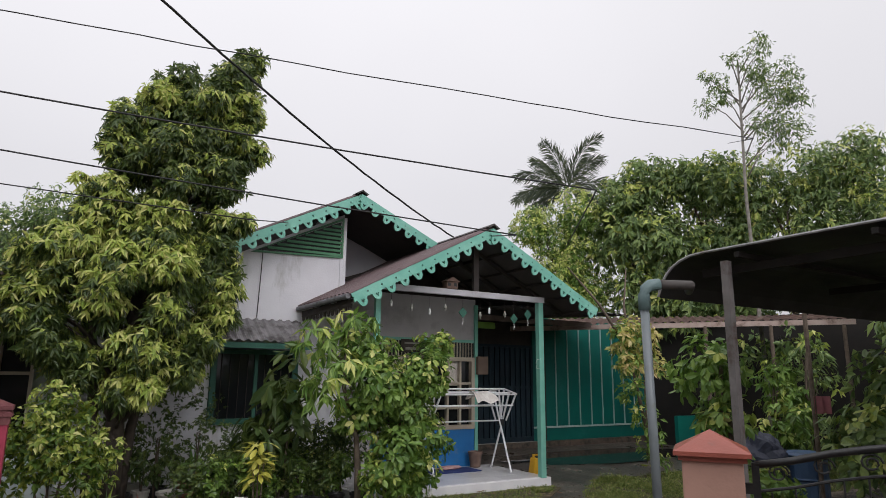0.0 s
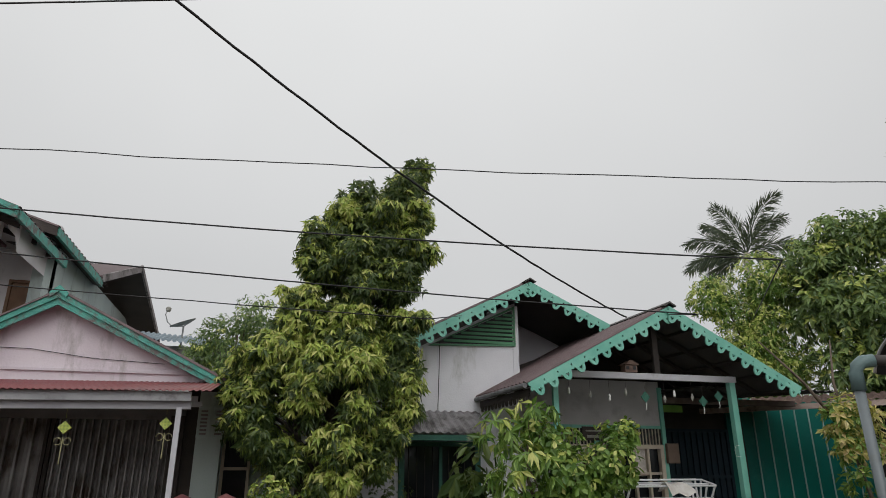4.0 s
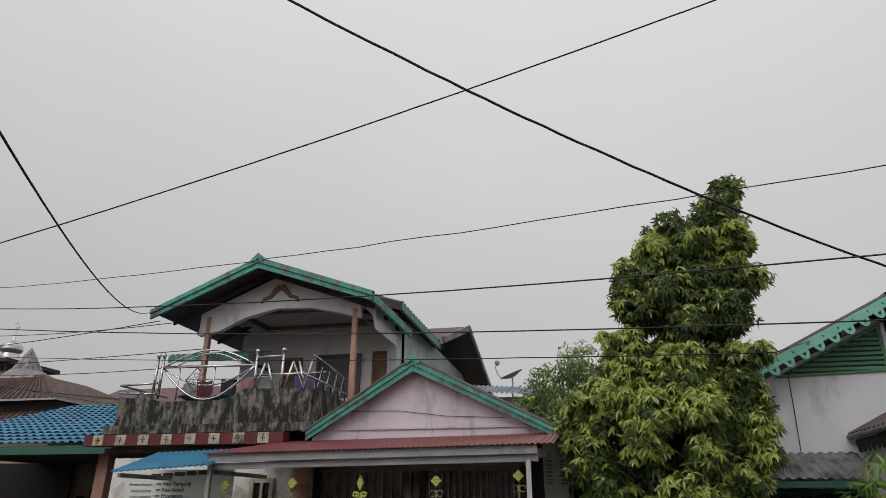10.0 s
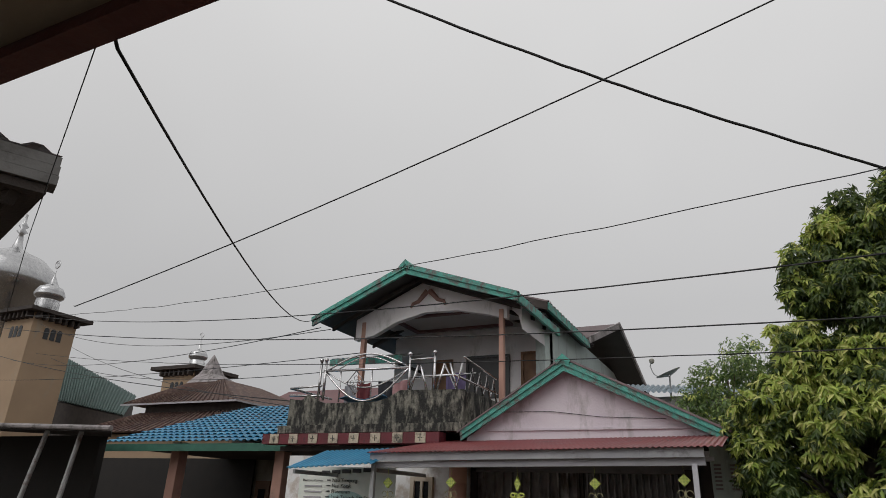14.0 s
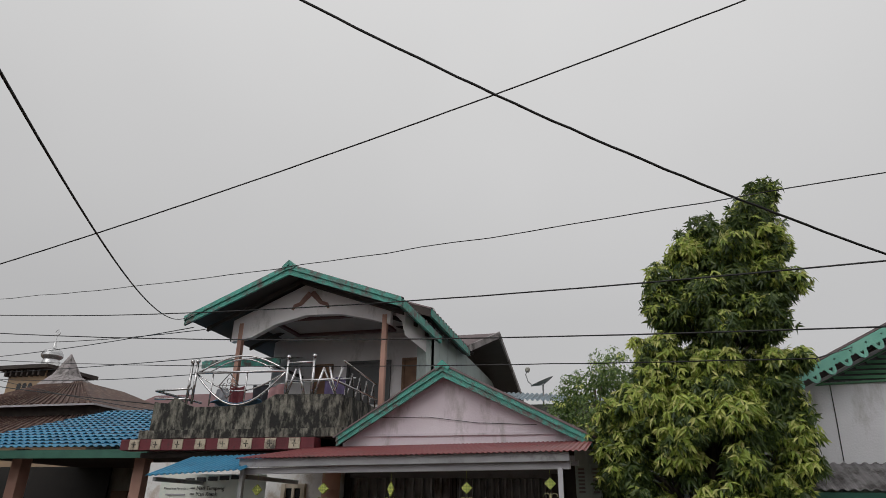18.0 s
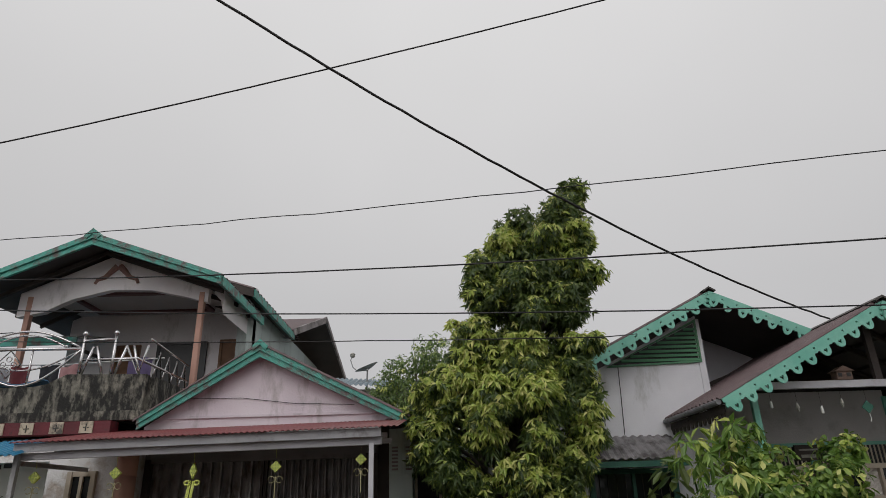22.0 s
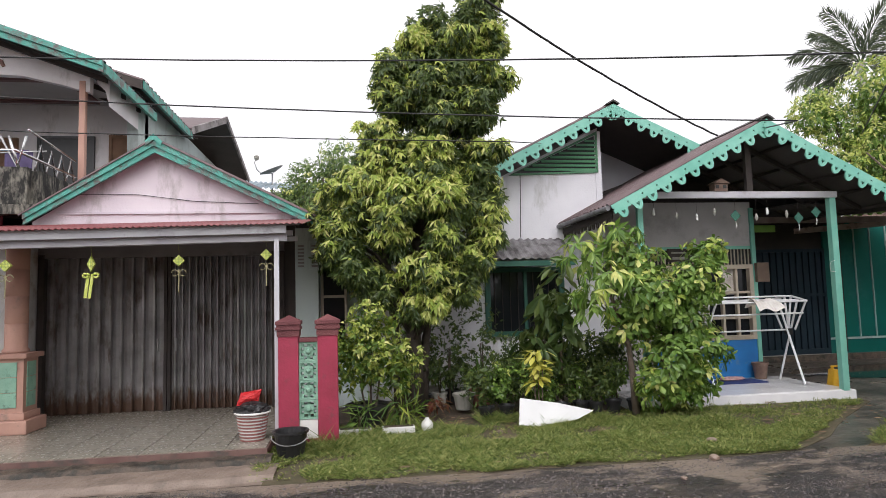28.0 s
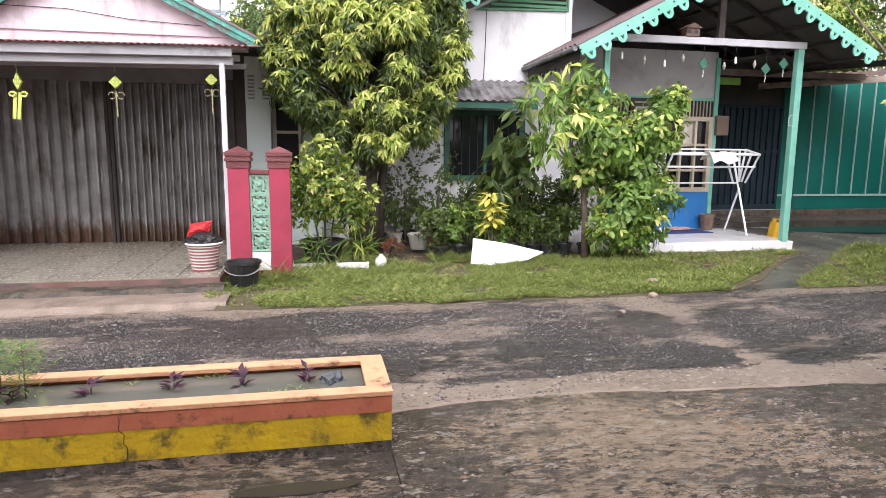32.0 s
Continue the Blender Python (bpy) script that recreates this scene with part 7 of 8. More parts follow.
def small_plant(name, label, x, y, z0, h, r, k, length, width, per, mat, droop=0.3, young=0.0, seed=0, n=5, blade=leaf):
    rg = random.Random(seed)
    c = [(x + rg.uniform(-r, r) * 0.6, y + rg.uniform(-r, r) * 0.5, z0 + h * (0.35 + 0.6 * (j + 0.5) / n), r * rg.uniform(0.45, 0.75)) for j in range(n)]
    o, y_ = foliage(rg, c, per, k, length, width, droop, young, blade=blade)
    st = [("stem", [(x, y, z0), (x + rg.uniform(-0.03, 0.03), y, z0 + h * 0.5), (b[0], b[1], b[2])], 0.012, 0.004) for b in c[:3]]
    return plant(name, label, "plant", x, y, z0, st, [("leaves", o, mat), ("young_leaves", y_, M_young)], M_bark, "garden plants")


small_plant("citrus_shrub", "thin dark green citrus shrub beside the tree trunk", 0.52, 9.3, 0.1, 1.2, 0.30, 5, 0.065, 0.035, 480, M_leaf, 0.2, 0.0, 53, 6)
small_plant("citrus_shrub", "thin dark green citrus shrub by the house wall", 0.85, 9.2, 0.1, 1.5, 0.34, 5, 0.065, 0.035, 300, M_leaf, 0.2, 0.0, 51, 7)
small_plant("citrus_shrub", "thin dark green citrus shrub by the house wall", 1.35, 9.25, 0.1, 1.6, 0.34, 5, 0.065, 0.035, 420, M_leaf, 0.2, 0.0, 52, 7)
for k in range(8):
    small_plant("low_garden_plant", "leafy low green garden plant in a nursery bag", 1.1 + 0.27 * k, 8.25 + 0.12 * (k % 3), 0.15, 0.46, 0.26, 6, 0.07, 0.042, 1000, M_bushleaf if k % 2 else M_leaf, 0.1, 0.05, 60 + k, 5)
for k in range(6):
    small_plant("garden_shrub", "dark green garden shrub under the window", 1.6 + 0.31 * k, 8.75 + 0.15 * (k % 2), 0.08, 0.72 + 0.1 * (k % 3), 0.34, 6, 0.08, 0.038, 620, M_leaf, 0.2, 0.05, 75 + k, 6)
small_plant("big_leaf_plant", "plant with large drooping leaves before the window", 2.05, 8.5, 0.1, 1.75, 0.44, 6, 0.25, 0.10, 75, M_leaf, 0.5, 0.0, 90, 7, round_leaf)
small_plant("big_leaf_plant", "plant with large drooping leaves beside the bush", 2.25, 8.4, 0.1, 1.6, 0.38, 6, 0.22, 0.085, 90, M_leaf, 0.6, 0.0, 91, 6, round_leaf)
for k, (x, y, r) in enumerate(((0.70, 9.15, 0.10), (0.92, 9.35, 0.11), (1.12, 9.30, 0.09), (0.48, 9.05, 0.09))):
    pot("plant_pot", x, y, 0.05, r, 0.2, (M_potgrey, M_black, M_potgrey, M_black)[k], ("small grey cement pot in the shade of the tree", "small black plastic pot in the shade of the tree")[k % 2])
    small_plant("shade_plant", "dark green leafy plant in a pot under the tree", x, y, 0.22, 0.5, 0.2, 6, 0.10, 0.045, 520, M_leaf, 0.25, 0.0, 140 + k, 4)
small_plant("spiky_plant", "spiky green plant in the terracotta pot", 1.28, 9.05, 0.28, 0.42, 0.2, 7, 0.26, 0.03, 120, M_bushleaf, 0.1, 0.0, 92, 3)
small_plant("strap_leaf_plant", "tuft of striped strap leaves beside the troughs", 0.1, 7.85, 0.02, 0.34, 0.2, 7, 0.26, 0.025, 200, M_shrub, 0.2, 0.0, 93, 4)
small_plant("strap_leaf_plant", "tuft of green strap leaves in the trough", -0.45, 7.64, 0.1, 0.25, 0.18, 7, 0.22, 0.018, 220, M_bushleaf, 0.2, 0.0, 94, 4)
small_plant("red_leaf_plant", "low plant with reddish leaves on the soil", 0.55, 8.55, 0.02, 0.26, 0.13, 6, 0.14, 0.045, 240, leafy("reddish_leaves", (0.20, 0.05, 0.03), (0.30, 0.12, 0.08), (0.28, 0.2, 0.08)), 0.3, 0.0, 95, 3)
# yellow croton
vs, fs = [], []
rg = random.Random(7)
for k in range(64):
    a, s = rg.uniform(0, 6.28), rg.random()
    p = Vector((1.76 + 0.09 * math.cos(a) * s, 7.85 + 0.09 * math.sin(a) * s, 0.46 + 0.44 * rg.random()))
    round_leaf(vs, fs, p, Vector((math.cos(a), math.sin(a), rg.uniform(-0.9, 0.4))), Vector((0, 0, 1)), rg.uniform(0.15, 0.23), rg.uniform(0.055, 0.08))
plant("yellow_croton", "croton with bright yellow leaves behind the white board", "plant", 1.76, 7.85, 0.0, [("stem", [(1.76 + d, 7.85, 0), (1.76 + 2 * d, 7.85, 0.65)], 0.012, 0.006) for d in (-0.03, 0.0, 0.03)], [("leaves", (vs, fs), M_croton)])
bm = bmesh.new()
prism(bm, [(1.40, 0.07), (1.45, 0.38), (1.90, 0.30), (2.33, 0.19), (2.12, 0.10), (1.86, 0.06), (1.73, 0.06), (1.715, 0.03)], 0, 0.03)
bmesh.ops.transform(bm, matrix=Matrix.Translation((0, 7.45, 0)) @ Matrix.Rotation(radians(-20), 4, "X"), verts=bm.verts)
solid("white_board", bm, M_paper, "broken white board leaning on the garden edge", "board")

# grass verge
# earth darkened to put the shade between grass blades into its colour
M_verge = surf("mossy_earth", (0.065, 0.06, 0.028), (0.10, 0.078, 0.045), 6.0, 0.85, 0.8, 30, (0.15, 0.10, 0.065), 0.30, 2.0, spread=0)
bm = bmesh.new()
for outline in (((-1.3, 5.86), (2.6, 5.78), (3.44, 5.79), (3.78, 5.88), (4.47, 6.32), (4.9, 6.74), (5.37, 7.16), (6.5, 8.05), (6.5, 8.27), (-1.3, 8.3)), ((4.46, 5.83), (20, 5.80), (20, 8.4), (9.5, 8.4), (7.44, 8.34), (6.6, 7.55), (5.84, 6.87), (5.08, 6.32))):
    prism_ = [[bm.verts.new((x, y, z)) for x, y in outline] for z in (0.003, -0.06)]
    bm.faces.new(prism_[0])
    for i in range(len(outline)):
        j = (i + 1) % len(outline)
        bm.faces.new((prism_[0][i], prism_[0][j], prism_[1][j], prism_[1][i]))
solid("verge", bm, M_verge, "mossy earth verge along the lane", "verge", "structure")


def grass(name, label, n, area, seed, keep):
    rg = random.Random(seed)
    vs, fs = [], []
    x0, x1, y0, y1 = area
    while n > 0:
        x, y = rg.uniform(x0, x1), rg.uniform(y0, y1)
        q = keep(x, y)
        if rg.random() > q:
            n -= 0.3
            continue
        n -= 1
        lush = max(0.0, noise.noise(Vector((x * 2.3, y * 2.9, 4.0))) + 0.3)
        back = max(0.0, min(1.0, (y - 6.6) / 0.8))
        by_pillar = math.exp(-((x + 0.75) / 0.45) ** 2 - ((y - 6.95) / 0.22) ** 2)
        h = rg.uniform(0.014, 0.042) * (0.6 + 0.5 * q) * (0.8 + 1.1 * lush + 1.3 * back * lush + 2.2 * by_pillar) * (1.9 if rg.random() < 0.05 else 1)
        for _ in range(4):
            a = rg.uniform(0, 6.28)
            lean = rg.uniform(0.5, 1.7)
            leaf(vs, fs, Vector((x + rg.uniform(-0.025, 0.025), y + rg.uniform(-0.025, 0.025), 0.01)), Vector((math.cos(a) * lean, math.sin(a) * lean, 1.0)), Vector((math.sin(a), math.cos(a), 0.2)), h * rg.uniform(1.0, 2.2), rg.uniform(0.005, 0.011))
        if rg.random() < 0.35 * (0.3 + lush):
            for _ in range(4):
                a = rg.uniform(0, 6.28)
                round_leaf(vs, fs, Vector((x, y, 0.015 + h * 0.6)), Vector((math.cos(a), math.sin(a), rg.uniform(-0.1, 0.6))), Vector((0, 0, 1)), rg.uniform(0.02, 0.045), rg.uniform(0.012, 0.02))
    return tagged(quick_mesh(name, vs, fs, M_grassm), label, "grass", kind="stuff")


def dense(x, y):
    edge = 5.83 + 0.08 * noise.noise(Vector((x * 2.1, 0, 0))) + 0.05 * noise.noise(Vector((x * 8.0, 3, 0))) + (0.14 if x < -0.9 else 0)
    if y < edge or (y > 8.2) or (0.55 < x < 1.05 and y > 7.7) or (x > 3.5 and y < 5.88 + 0.806 * (x - 3.70) + 0.08 * noise.noise(Vector((x * 4, y * 4, 0)))):
        return 0.0
    return (0.22 if y > 6.9 + 0.15 * noise.noise(Vector((x * 3, 0, 5))) and x > 3.9 else 1.0) * max(0.05, min(1.0, 0.78 + 1.5 * noise.noise(Vector((x * 1.3, y * 1.6, 3.0)))))


grass("grass", "wet green grass on the verge", 42000, (-1.42, 6.4, 5.72, 8.2), 3, dense)
grass("grass", "wet green grass beside the driveway", 15000, (4.6, 14.0, 5.8, 8.3), 4, lambda x, y: max(0.15, 0.7 + 0.9 * noise.noise(Vector((x * 1.5, y * 1.5, 8)))) if y < min(8.35, 5.88 + (x - 4.50) * 0.835 + 0.08 * noise.noise(Vector((x * 3, y * 3, 0)))) else 0.0)
for x, y, s in ((3.12, 6.33, 0.06), (3.0, 6.30, 0.04), (2.79, 5.73, 0.05), (1.15, 7.4, 0.035), (2.2, 5.2, 0.03)):
    bm = bmesh.new()
    bmesh.ops.create_icosphere(bm, subdivisions=2, radius=s)
    for v in bm.verts:
        v.co *= 1 + 0.3 * noise.noise(v.co * 30 + Vector((x, y, 0)))
        v.co.z *= 0.6
        v.co += Vector((x, y, s * 0.4))
    solid("stone", bm, M_conc, "small pale stone at the lane edge", "stone", group="loose stones")


# ---- things on the tiled platform ----
basket = thing("laundry_basket", -1.56, 7.12, 0.14, "red and white woven basket full of bags", "basket")
for k in range(17):
    z0, z1 = 0.14 + 0.0165 * k, 0.14 + 0.0165 * (k + 1)
    r0, r1 = 0.125 + 0.0027 * k, 0.125 + 0.0027 * (k + 1)
    bm = bmesh.new()
    lathe(bm, -1.56, 7.12, [(r0 - 0.01, z0), (r0, z0 + 0.003), (r1, z1 - 0.003), (r1 - 0.01, z1)], 24)
    part("band", bm, M_tilew if k % 2 else surf("dusty_red_weave", (0.36, 0.14, 0.12), (0.27, 0.10, 0.09), 20, 0.7) if k == 0 else (M_tilew if k % 2 else bpy.data.materials["dusty_red_weave"]), basket)
bm = bmesh.new()
tube(bm, [(-1.56 + 0.178 * math.cos(a / 12 * math.pi), 7.12 + 0.178 * math.sin(a / 12 * math.pi), 0.425) for a in range(24)], 0.012, 8, closed=True)
part("rim", bm, M_tilew, basket)


def lump(name, x, y, z, rx, ry, rz, mat, label, category, amp=0.35, seed=1.0):
    bm = bmesh.new()
    bmesh.ops.create_icosphere(bm, subdivisions=4, radius=1)
    for v in bm.verts:
        k = 1 + amp * noise.noise(v.co * 2.2 + Vector((seed, seed, 0))) + amp * 0.5 * abs(noise.noise(v.co * 6 + Vector((seed, 0, 0))))
        v.co = Vector((x + v.co.x * rx * k, y + v.co.y * ry * k, z + v.co.z * rz * k))
    return solid(name, bm, mat, label, category, smooth=False)


lump("black_bag", -1.56, 7.12, 0.45, 0.16, 0.15, 0.075, M_black, "crumpled black plastic bag in the basket", "bag", 0.4, 2.0)
bm = bmesh.new()
bmesh.ops.create_grid(bm, x_segments=14, y_segments=12, size=0.5)
for v in bm.verts:
    u, q = v.co.x, v.co.y
    puff = (0.25 - u * u) * (0.25 - q * q) * 0.9
    v.co = Vector((-1.60 + 0.22 * u + 0.04 * q, 7.17 - puff + 0.012 * noise.noise(Vector((u * 6, q * 6, 0))) + 0.03 * q, 0.575 + 0.13 * q + 0.03 * u + 0.015 * noise.noise(Vector((u * 5, 3, q * 3)))))
rb = solid("red_bag", bm, M_red, "red crumpled snack packet standing in the basket", "bag")
rb.modifiers.new("thick", "SOLIDIFY").thickness = 0.012
bucket = thing("black_bucket", -1.14, 6.80, 0.02, "black plastic bucket beside the pillar", "bucket")
bm = bmesh.new()
lathe(bm, -1.14, 6.80, [(0.12, 0.02), (0.13, 0.03), (0.165, 0.25), (0.18, 0.255), (0.18, 0.28), (0.16, 0.275), (0.125, 0.06)], 24)
part("body", bm, M_black, bucket)
bm = bmesh.new()
tube(bm, [(-1.14 + 0.18 * math.cos(a / 10 * math.pi), 6.80 - 0.185 * math.sin(a / 10 * math.pi) * 0.5 - 0.10, 0.25 - 0.09 * math.sin(a / 10 * math.pi)) for a in range(11)], 0.005, 6)
part("handle", bm, M_zinc, bucket)


def ketupat(x, z, kind):
    """A woven diamond with ribbons, hung by a thread."""
    e = thing("ketupat_ornament", x, 7.25, z, "yellow-green woven paper diamond ornament with ribbon tails", "ornament", "hanging diamond ornaments")
    s = 0.043
    m = Matrix.Translation((x, 7.25, z)) @ Matrix.Diagonal((0.62, 1, 1.35, 1) if kind else (1, 1, 1, 1)) @ Matrix.Rotation(radians(45), 4, "Y")
    bm = bmesh.new()
    box(bm, -s, s, -0.018, 0.018, -s, s, m)
    core = part("diamond", bm, M_ketupat, e)
    q = s / 2
    for i in range(4):
        for j in range(4):
            if (i + j) % 2:
                bm = bmesh.new()
                box(bm, i * q - s, i * q - s + q - 0.002, -0.022, 0.022, j * q - s, j * q - s + q - 0.002, m)
                part("weave", bm, M_ketgreen, core)
    bm = bmesh.new()
    tube(bm, [(x, 7.25, z + 0.09), (x, 7.22, 2.26)], 0.002, 4)
    part("thread", bm, M_ketupat, e)
    if kind:
        bm = boxes((x - 0.04, x - 0.008, 7.244, 7.25, z - 0.36, z - 0.10), (x + 0.004, x + 0.034, 7.238, 7.243, z - 0.36, z - 0.10))
        bmesh.ops.transform(bm, matrix=Matrix.Translation((x, 7.25, z - 0.1)) @ Matrix.Rotation(radians(7), 4, "Y") @ Matrix.Translation((-x, -7.25, 0.1 - z)), verts=bm.verts)
        part("ribbon", bm, M_ketupat, e)
        part("bow", (lambda b: (tube(b, [(x - 0.05 + 0.03 * math.cos(q), 7.24, z - 0.12 + 0.022 * math.sin(q)) for q in (0, 1, 2, 3, 4, 5, 6)], 0.012, 6), tube(b, [(x + 0.05 + 0.03 * math.cos(q), 7.24, z - 0.12 + 0.022 * math.sin(q)) for q in (0, 1, 2, 3, 4, 5, 6)], 0.012, 6), b)[2])(bmesh.new()), M_ketupat, e)
    else:
        bm = bmesh.new()
        for sgn in (-1, 1):
            tube(bm, [(x + sgn * (0.042 + 0.034 * math.cos(q * 0.6)), 7.25, z - 0.13 + 0.034 * math.sin(q * 0.6)) for q in range(10)], 0.0045, 6)
        part("ring", bm, surf("pale_straw", (0.36, 0.33, 0.18), (0.28, 0.26, 0.14), 9, 0.7) if "pale_straw" not in bpy.data.materials else bpy.data.materials["pale_straw"], e)
        bm = boxes((x - 0.005, x + 0.005, 7.248, 7.253, z - 0.34, z - 0.09))
        part("tail", bm, bpy.data.materials["pale_straw"], e)


for x, z, kd in ((-3.22, 2.02, 1), (-2.34, 2.04, 0), (-1.43, 2.09, 0), (-4.05, 2.02, 0), (-4.91, 2.0, 0)):
    ketupat(x, z, kd)


# ---- things on the porch ----
rack = thing("drying_rack", 5.6, 9.2, 0.14, "white folding drying rack standing on the porch", "drying rack")
for x in (4.75, 6.2):
    for a, b in (((x - 0.05, 8.85, 0.14), (x - 0.02, 9.38, 1.40)), ((x + 0.05, 9.55, 0.14), (x + 0.02, 8.98, 1.40)), ((x, 9.05, 0.95), (x + 0.02, 8.80, 1.38)), ((x, 9.35, 0.95), (x + 0.02, 9.60, 1.38)), ((x, 9.2, 0.95), (x + 0.02, 9.12, 1.46)), ((x, 9.2, 0.95), (x + 0.02, 9.27, 1.46)), ((x + 0.02, 8.78, 1.385), (x + 0.02, 9.12, 1.46)), ((x + 0.02, 9.27, 1.46), (x + 0.02, 9.62, 1.40))):
        bm = bmesh.new()
        tube(bm, [a, b], 0.016, 8)
        part("leg", bm, M_whitemetal, rack)
for y, z in ((8.80, 1.38), (8.98, 1.40), (9.38, 1.41), (9.60, 1.40), (8.9, 1.20), (9.2, 0.94), (9.45, 1.18), (9.12, 1.46), (9.27, 1.46)):
    bm = bmesh.new()
    tube(bm, [(4.72, y, z), (6.24, y, z)], 0.013, 8)
    part("rail", bm, M_whitemetal, rack)
for x in (6.2,):
    part("joint", boxes((x - 0.03, x + 0.03, 9.14, 9.26, 0.86, 0.96)), M_black, rack)
bm = bmesh.new()
bmesh.ops.create_grid(bm, x_segments=10, y_segments=10, size=0.5)
for v in bm.verts:
    u, w = v.co.x, v.co.y
    v.co = Vector((5.55 + u * 0.42, 8.80 + w * 0.36, 1.415 - 0.35 * w * w - 0.12 * max(0, -w) + 0.025 * math.sin(9 * u + 5 * w)))
cl = solid("draped_cloth", bm, M_cloth, "white patterned cloth draped over the drying rack", "cloth")
cl.modifiers.new("thick", "SOLIDIFY").thickness = 0.006
pot("plant_pot", 6.02, 9.70, 0.138, 0.12, 0.26, M_rust, "brown pot on the porch beside the blue wall")
solid("door_mat", soften(boxes((4.95, 5.85, 9.25, 9.7, 0.137, 0.150)), 0.004), M_navy, "navy blue mat on the white porch floor", "mat")
lump("pink_cloth", 5.45, 9.62, 0.17, 0.2, 0.09, 0.03, surf("pink_patterned_cloth", (0.55, 0.28, 0.28), (0.62, 0.45, 0.42), 25, 0.9), "crumpled pink cloth on the mat", "cloth", 0.4, 5.0)
can = thing("yellow_canister", 6.68, 8.86, 0.08, "yellow plastic canister beside the porch post", "canister")
bm = soften(boxes((6.56, 6.78, 8.8, 8.95, 0.06, 0.34)), 0.03)
bmesh.ops.transform(bm, matrix=Matrix.Translation((6.67, 8.87, 0.06)) @ Matrix.Rotation(radians(12), 4, "Y") @ Matrix.Translation((-6.67, -8.87, -0.06)), verts=bm.verts)
part("body", bm, surf("yellow_plastic", (0.62, 0.36, 0.02), (0.54, 0.30, 0.02), 6, 0.45), can)
part("handle", boxes((6.62, 6.78, 8.85, 8.89, 0.38, 0.40), (6.62, 6.64, 8.85, 8.89, 0.33, 0.38), (6.76, 6.78, 8.85, 8.89, 0.32, 0.38)), bpy.data.materials["yellow_plastic"], can)
bird = thing("bird_house", 4.62, 8.3, 2.95, "small brown wooden bird house on the porch beam", "bird house")
part("body", soften(boxes((4.52, 4.72, 8.24, 8.38, 2.952, 3.06)), 0.008), M_rust, bird)
part("roof", (lambda b: (prism(b, [(4.49, 3.06), (4.62, 3.13), (4.75, 3.06)], 8.22, 8.40), b)[1])(bmesh.new()), M_rust, bird)
# black plates stand for the two shaded holes
for x in (4.56, 4.67):
    part("opening", boxes((x - 0.025, x + 0.025, 8.235, 8.239, 2.99, 3.04)), M_black, bird)
for k, (x, kd) in enumerate(((3.62, 1), (3.95, 0), (4.25, 1), (4.52, 0), (4.83, 2), (5.15, 0), (5.32, 1), (5.62, 0), (5.80, 2), (6.08, 2))):
    e = thing("hanging_charm", x, 8.28, 2.7, "small hanging charm on a thread under the beam", "ornament", "hanging charms")
    z = 2.72 - 0.04 * (k % 3)
    bm = bmesh.new()
    tube(bm, [(x, 8.28, z), (x, 8.28, 2.86)], 0.002, 4)
    part("thread", bm, M_dark, e)
    if kd == 2:
        bm = bmesh.new()
        prism(bm, [(x, z - 0.15), (x + 0.075, z - 0.07), (x, z + 0.01), (x - 0.075, z - 0.07)], 8.274, 8.286)
        part("charm", bm, M_greenwood, e, "green diamond")
        bm = bmesh.new()
        tube(bm, [(x, 8.28, z - 0.15), (x + 0.006, 8.28, z - 0.2), (x - 0.004, 8.28, z - 0.25)], 0.005, 5)
        part("tassel", bm, M_tilew, e)
    elif kd == 1:
        bm = bmesh.new()
        lathe(bm, x, 8.28, [(0.008, z - 0.1), (0.018, z - 0.09), (0.018, z - 0.03), (0.006, z)], 10)
        part("charm", bm, M_tilew, e)
    else:
        bm = bmesh.new()
        lathe(bm, x, 8.28, [(0.004, z - 0.11), (0.024, z - 0.06), (0.010, z)], 8)
        part("charm", bm, M_potgrey, e)
# dark roofed passage beside the porch
pas = thing("passage_roof", 7.6, 10.4, 2.7, "dark tin roof over the passage to the gate", "roof")
# roof brought forward to keep sky light out of the passage
part("roof_sheet", (lambda b: (corrugated(b, (6.24, 8.9, 2.86), (9.1, 8.9, 2.86), (9.1, 11.7, 3.02), (6.24, 11.7, 3.02), 18, 0.02), b)[1])(bmesh.new()), M_darksheet, pas)
part("edge_beam", boxes((6.2, 9.1, 9.95, 10.02, 2.70, 2.80)), surf("brown_grey_board", (0.20, 0.15, 0.14), (0.14, 0.10, 0.09), 5, 0.8), pas)
# header added to close the passage, its dark colour standing for shade
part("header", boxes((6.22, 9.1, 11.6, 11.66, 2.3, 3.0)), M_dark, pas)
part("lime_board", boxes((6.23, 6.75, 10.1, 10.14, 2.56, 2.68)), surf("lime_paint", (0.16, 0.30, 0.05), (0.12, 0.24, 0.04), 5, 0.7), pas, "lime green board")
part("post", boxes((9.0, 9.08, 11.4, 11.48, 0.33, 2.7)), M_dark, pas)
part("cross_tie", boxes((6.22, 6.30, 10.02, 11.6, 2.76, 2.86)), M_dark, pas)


# ---- balcony, banner and small things on the two-storey house ----
rail = thing("balcony_railing", -5.2, 7.2, 3.05, "stainless steel balcony railing with arcs and zigzags", "railing")


def bar(name, pts, r=0.014, n=8):
    bm = bmesh.new()
    tube(bm, pts, r, n)
    return part(name, bm, M_steel, rail, smooth=True)


for x in (-6.06, -5.98, -4.65, -4.29):
    p_ = bar("upright", [(x, 7.21, 3.02), (x, 7.21, 3.55)], 0.018)
    bm = bmesh.new()
    bmesh.ops.create_uvsphere(bm, u_segments=10, v_segments=8, radius=0.03, matrix=Matrix.Translation((x, 7.21, 3.575)))
    part("ball", bm, M_steel, p_, smooth=True)
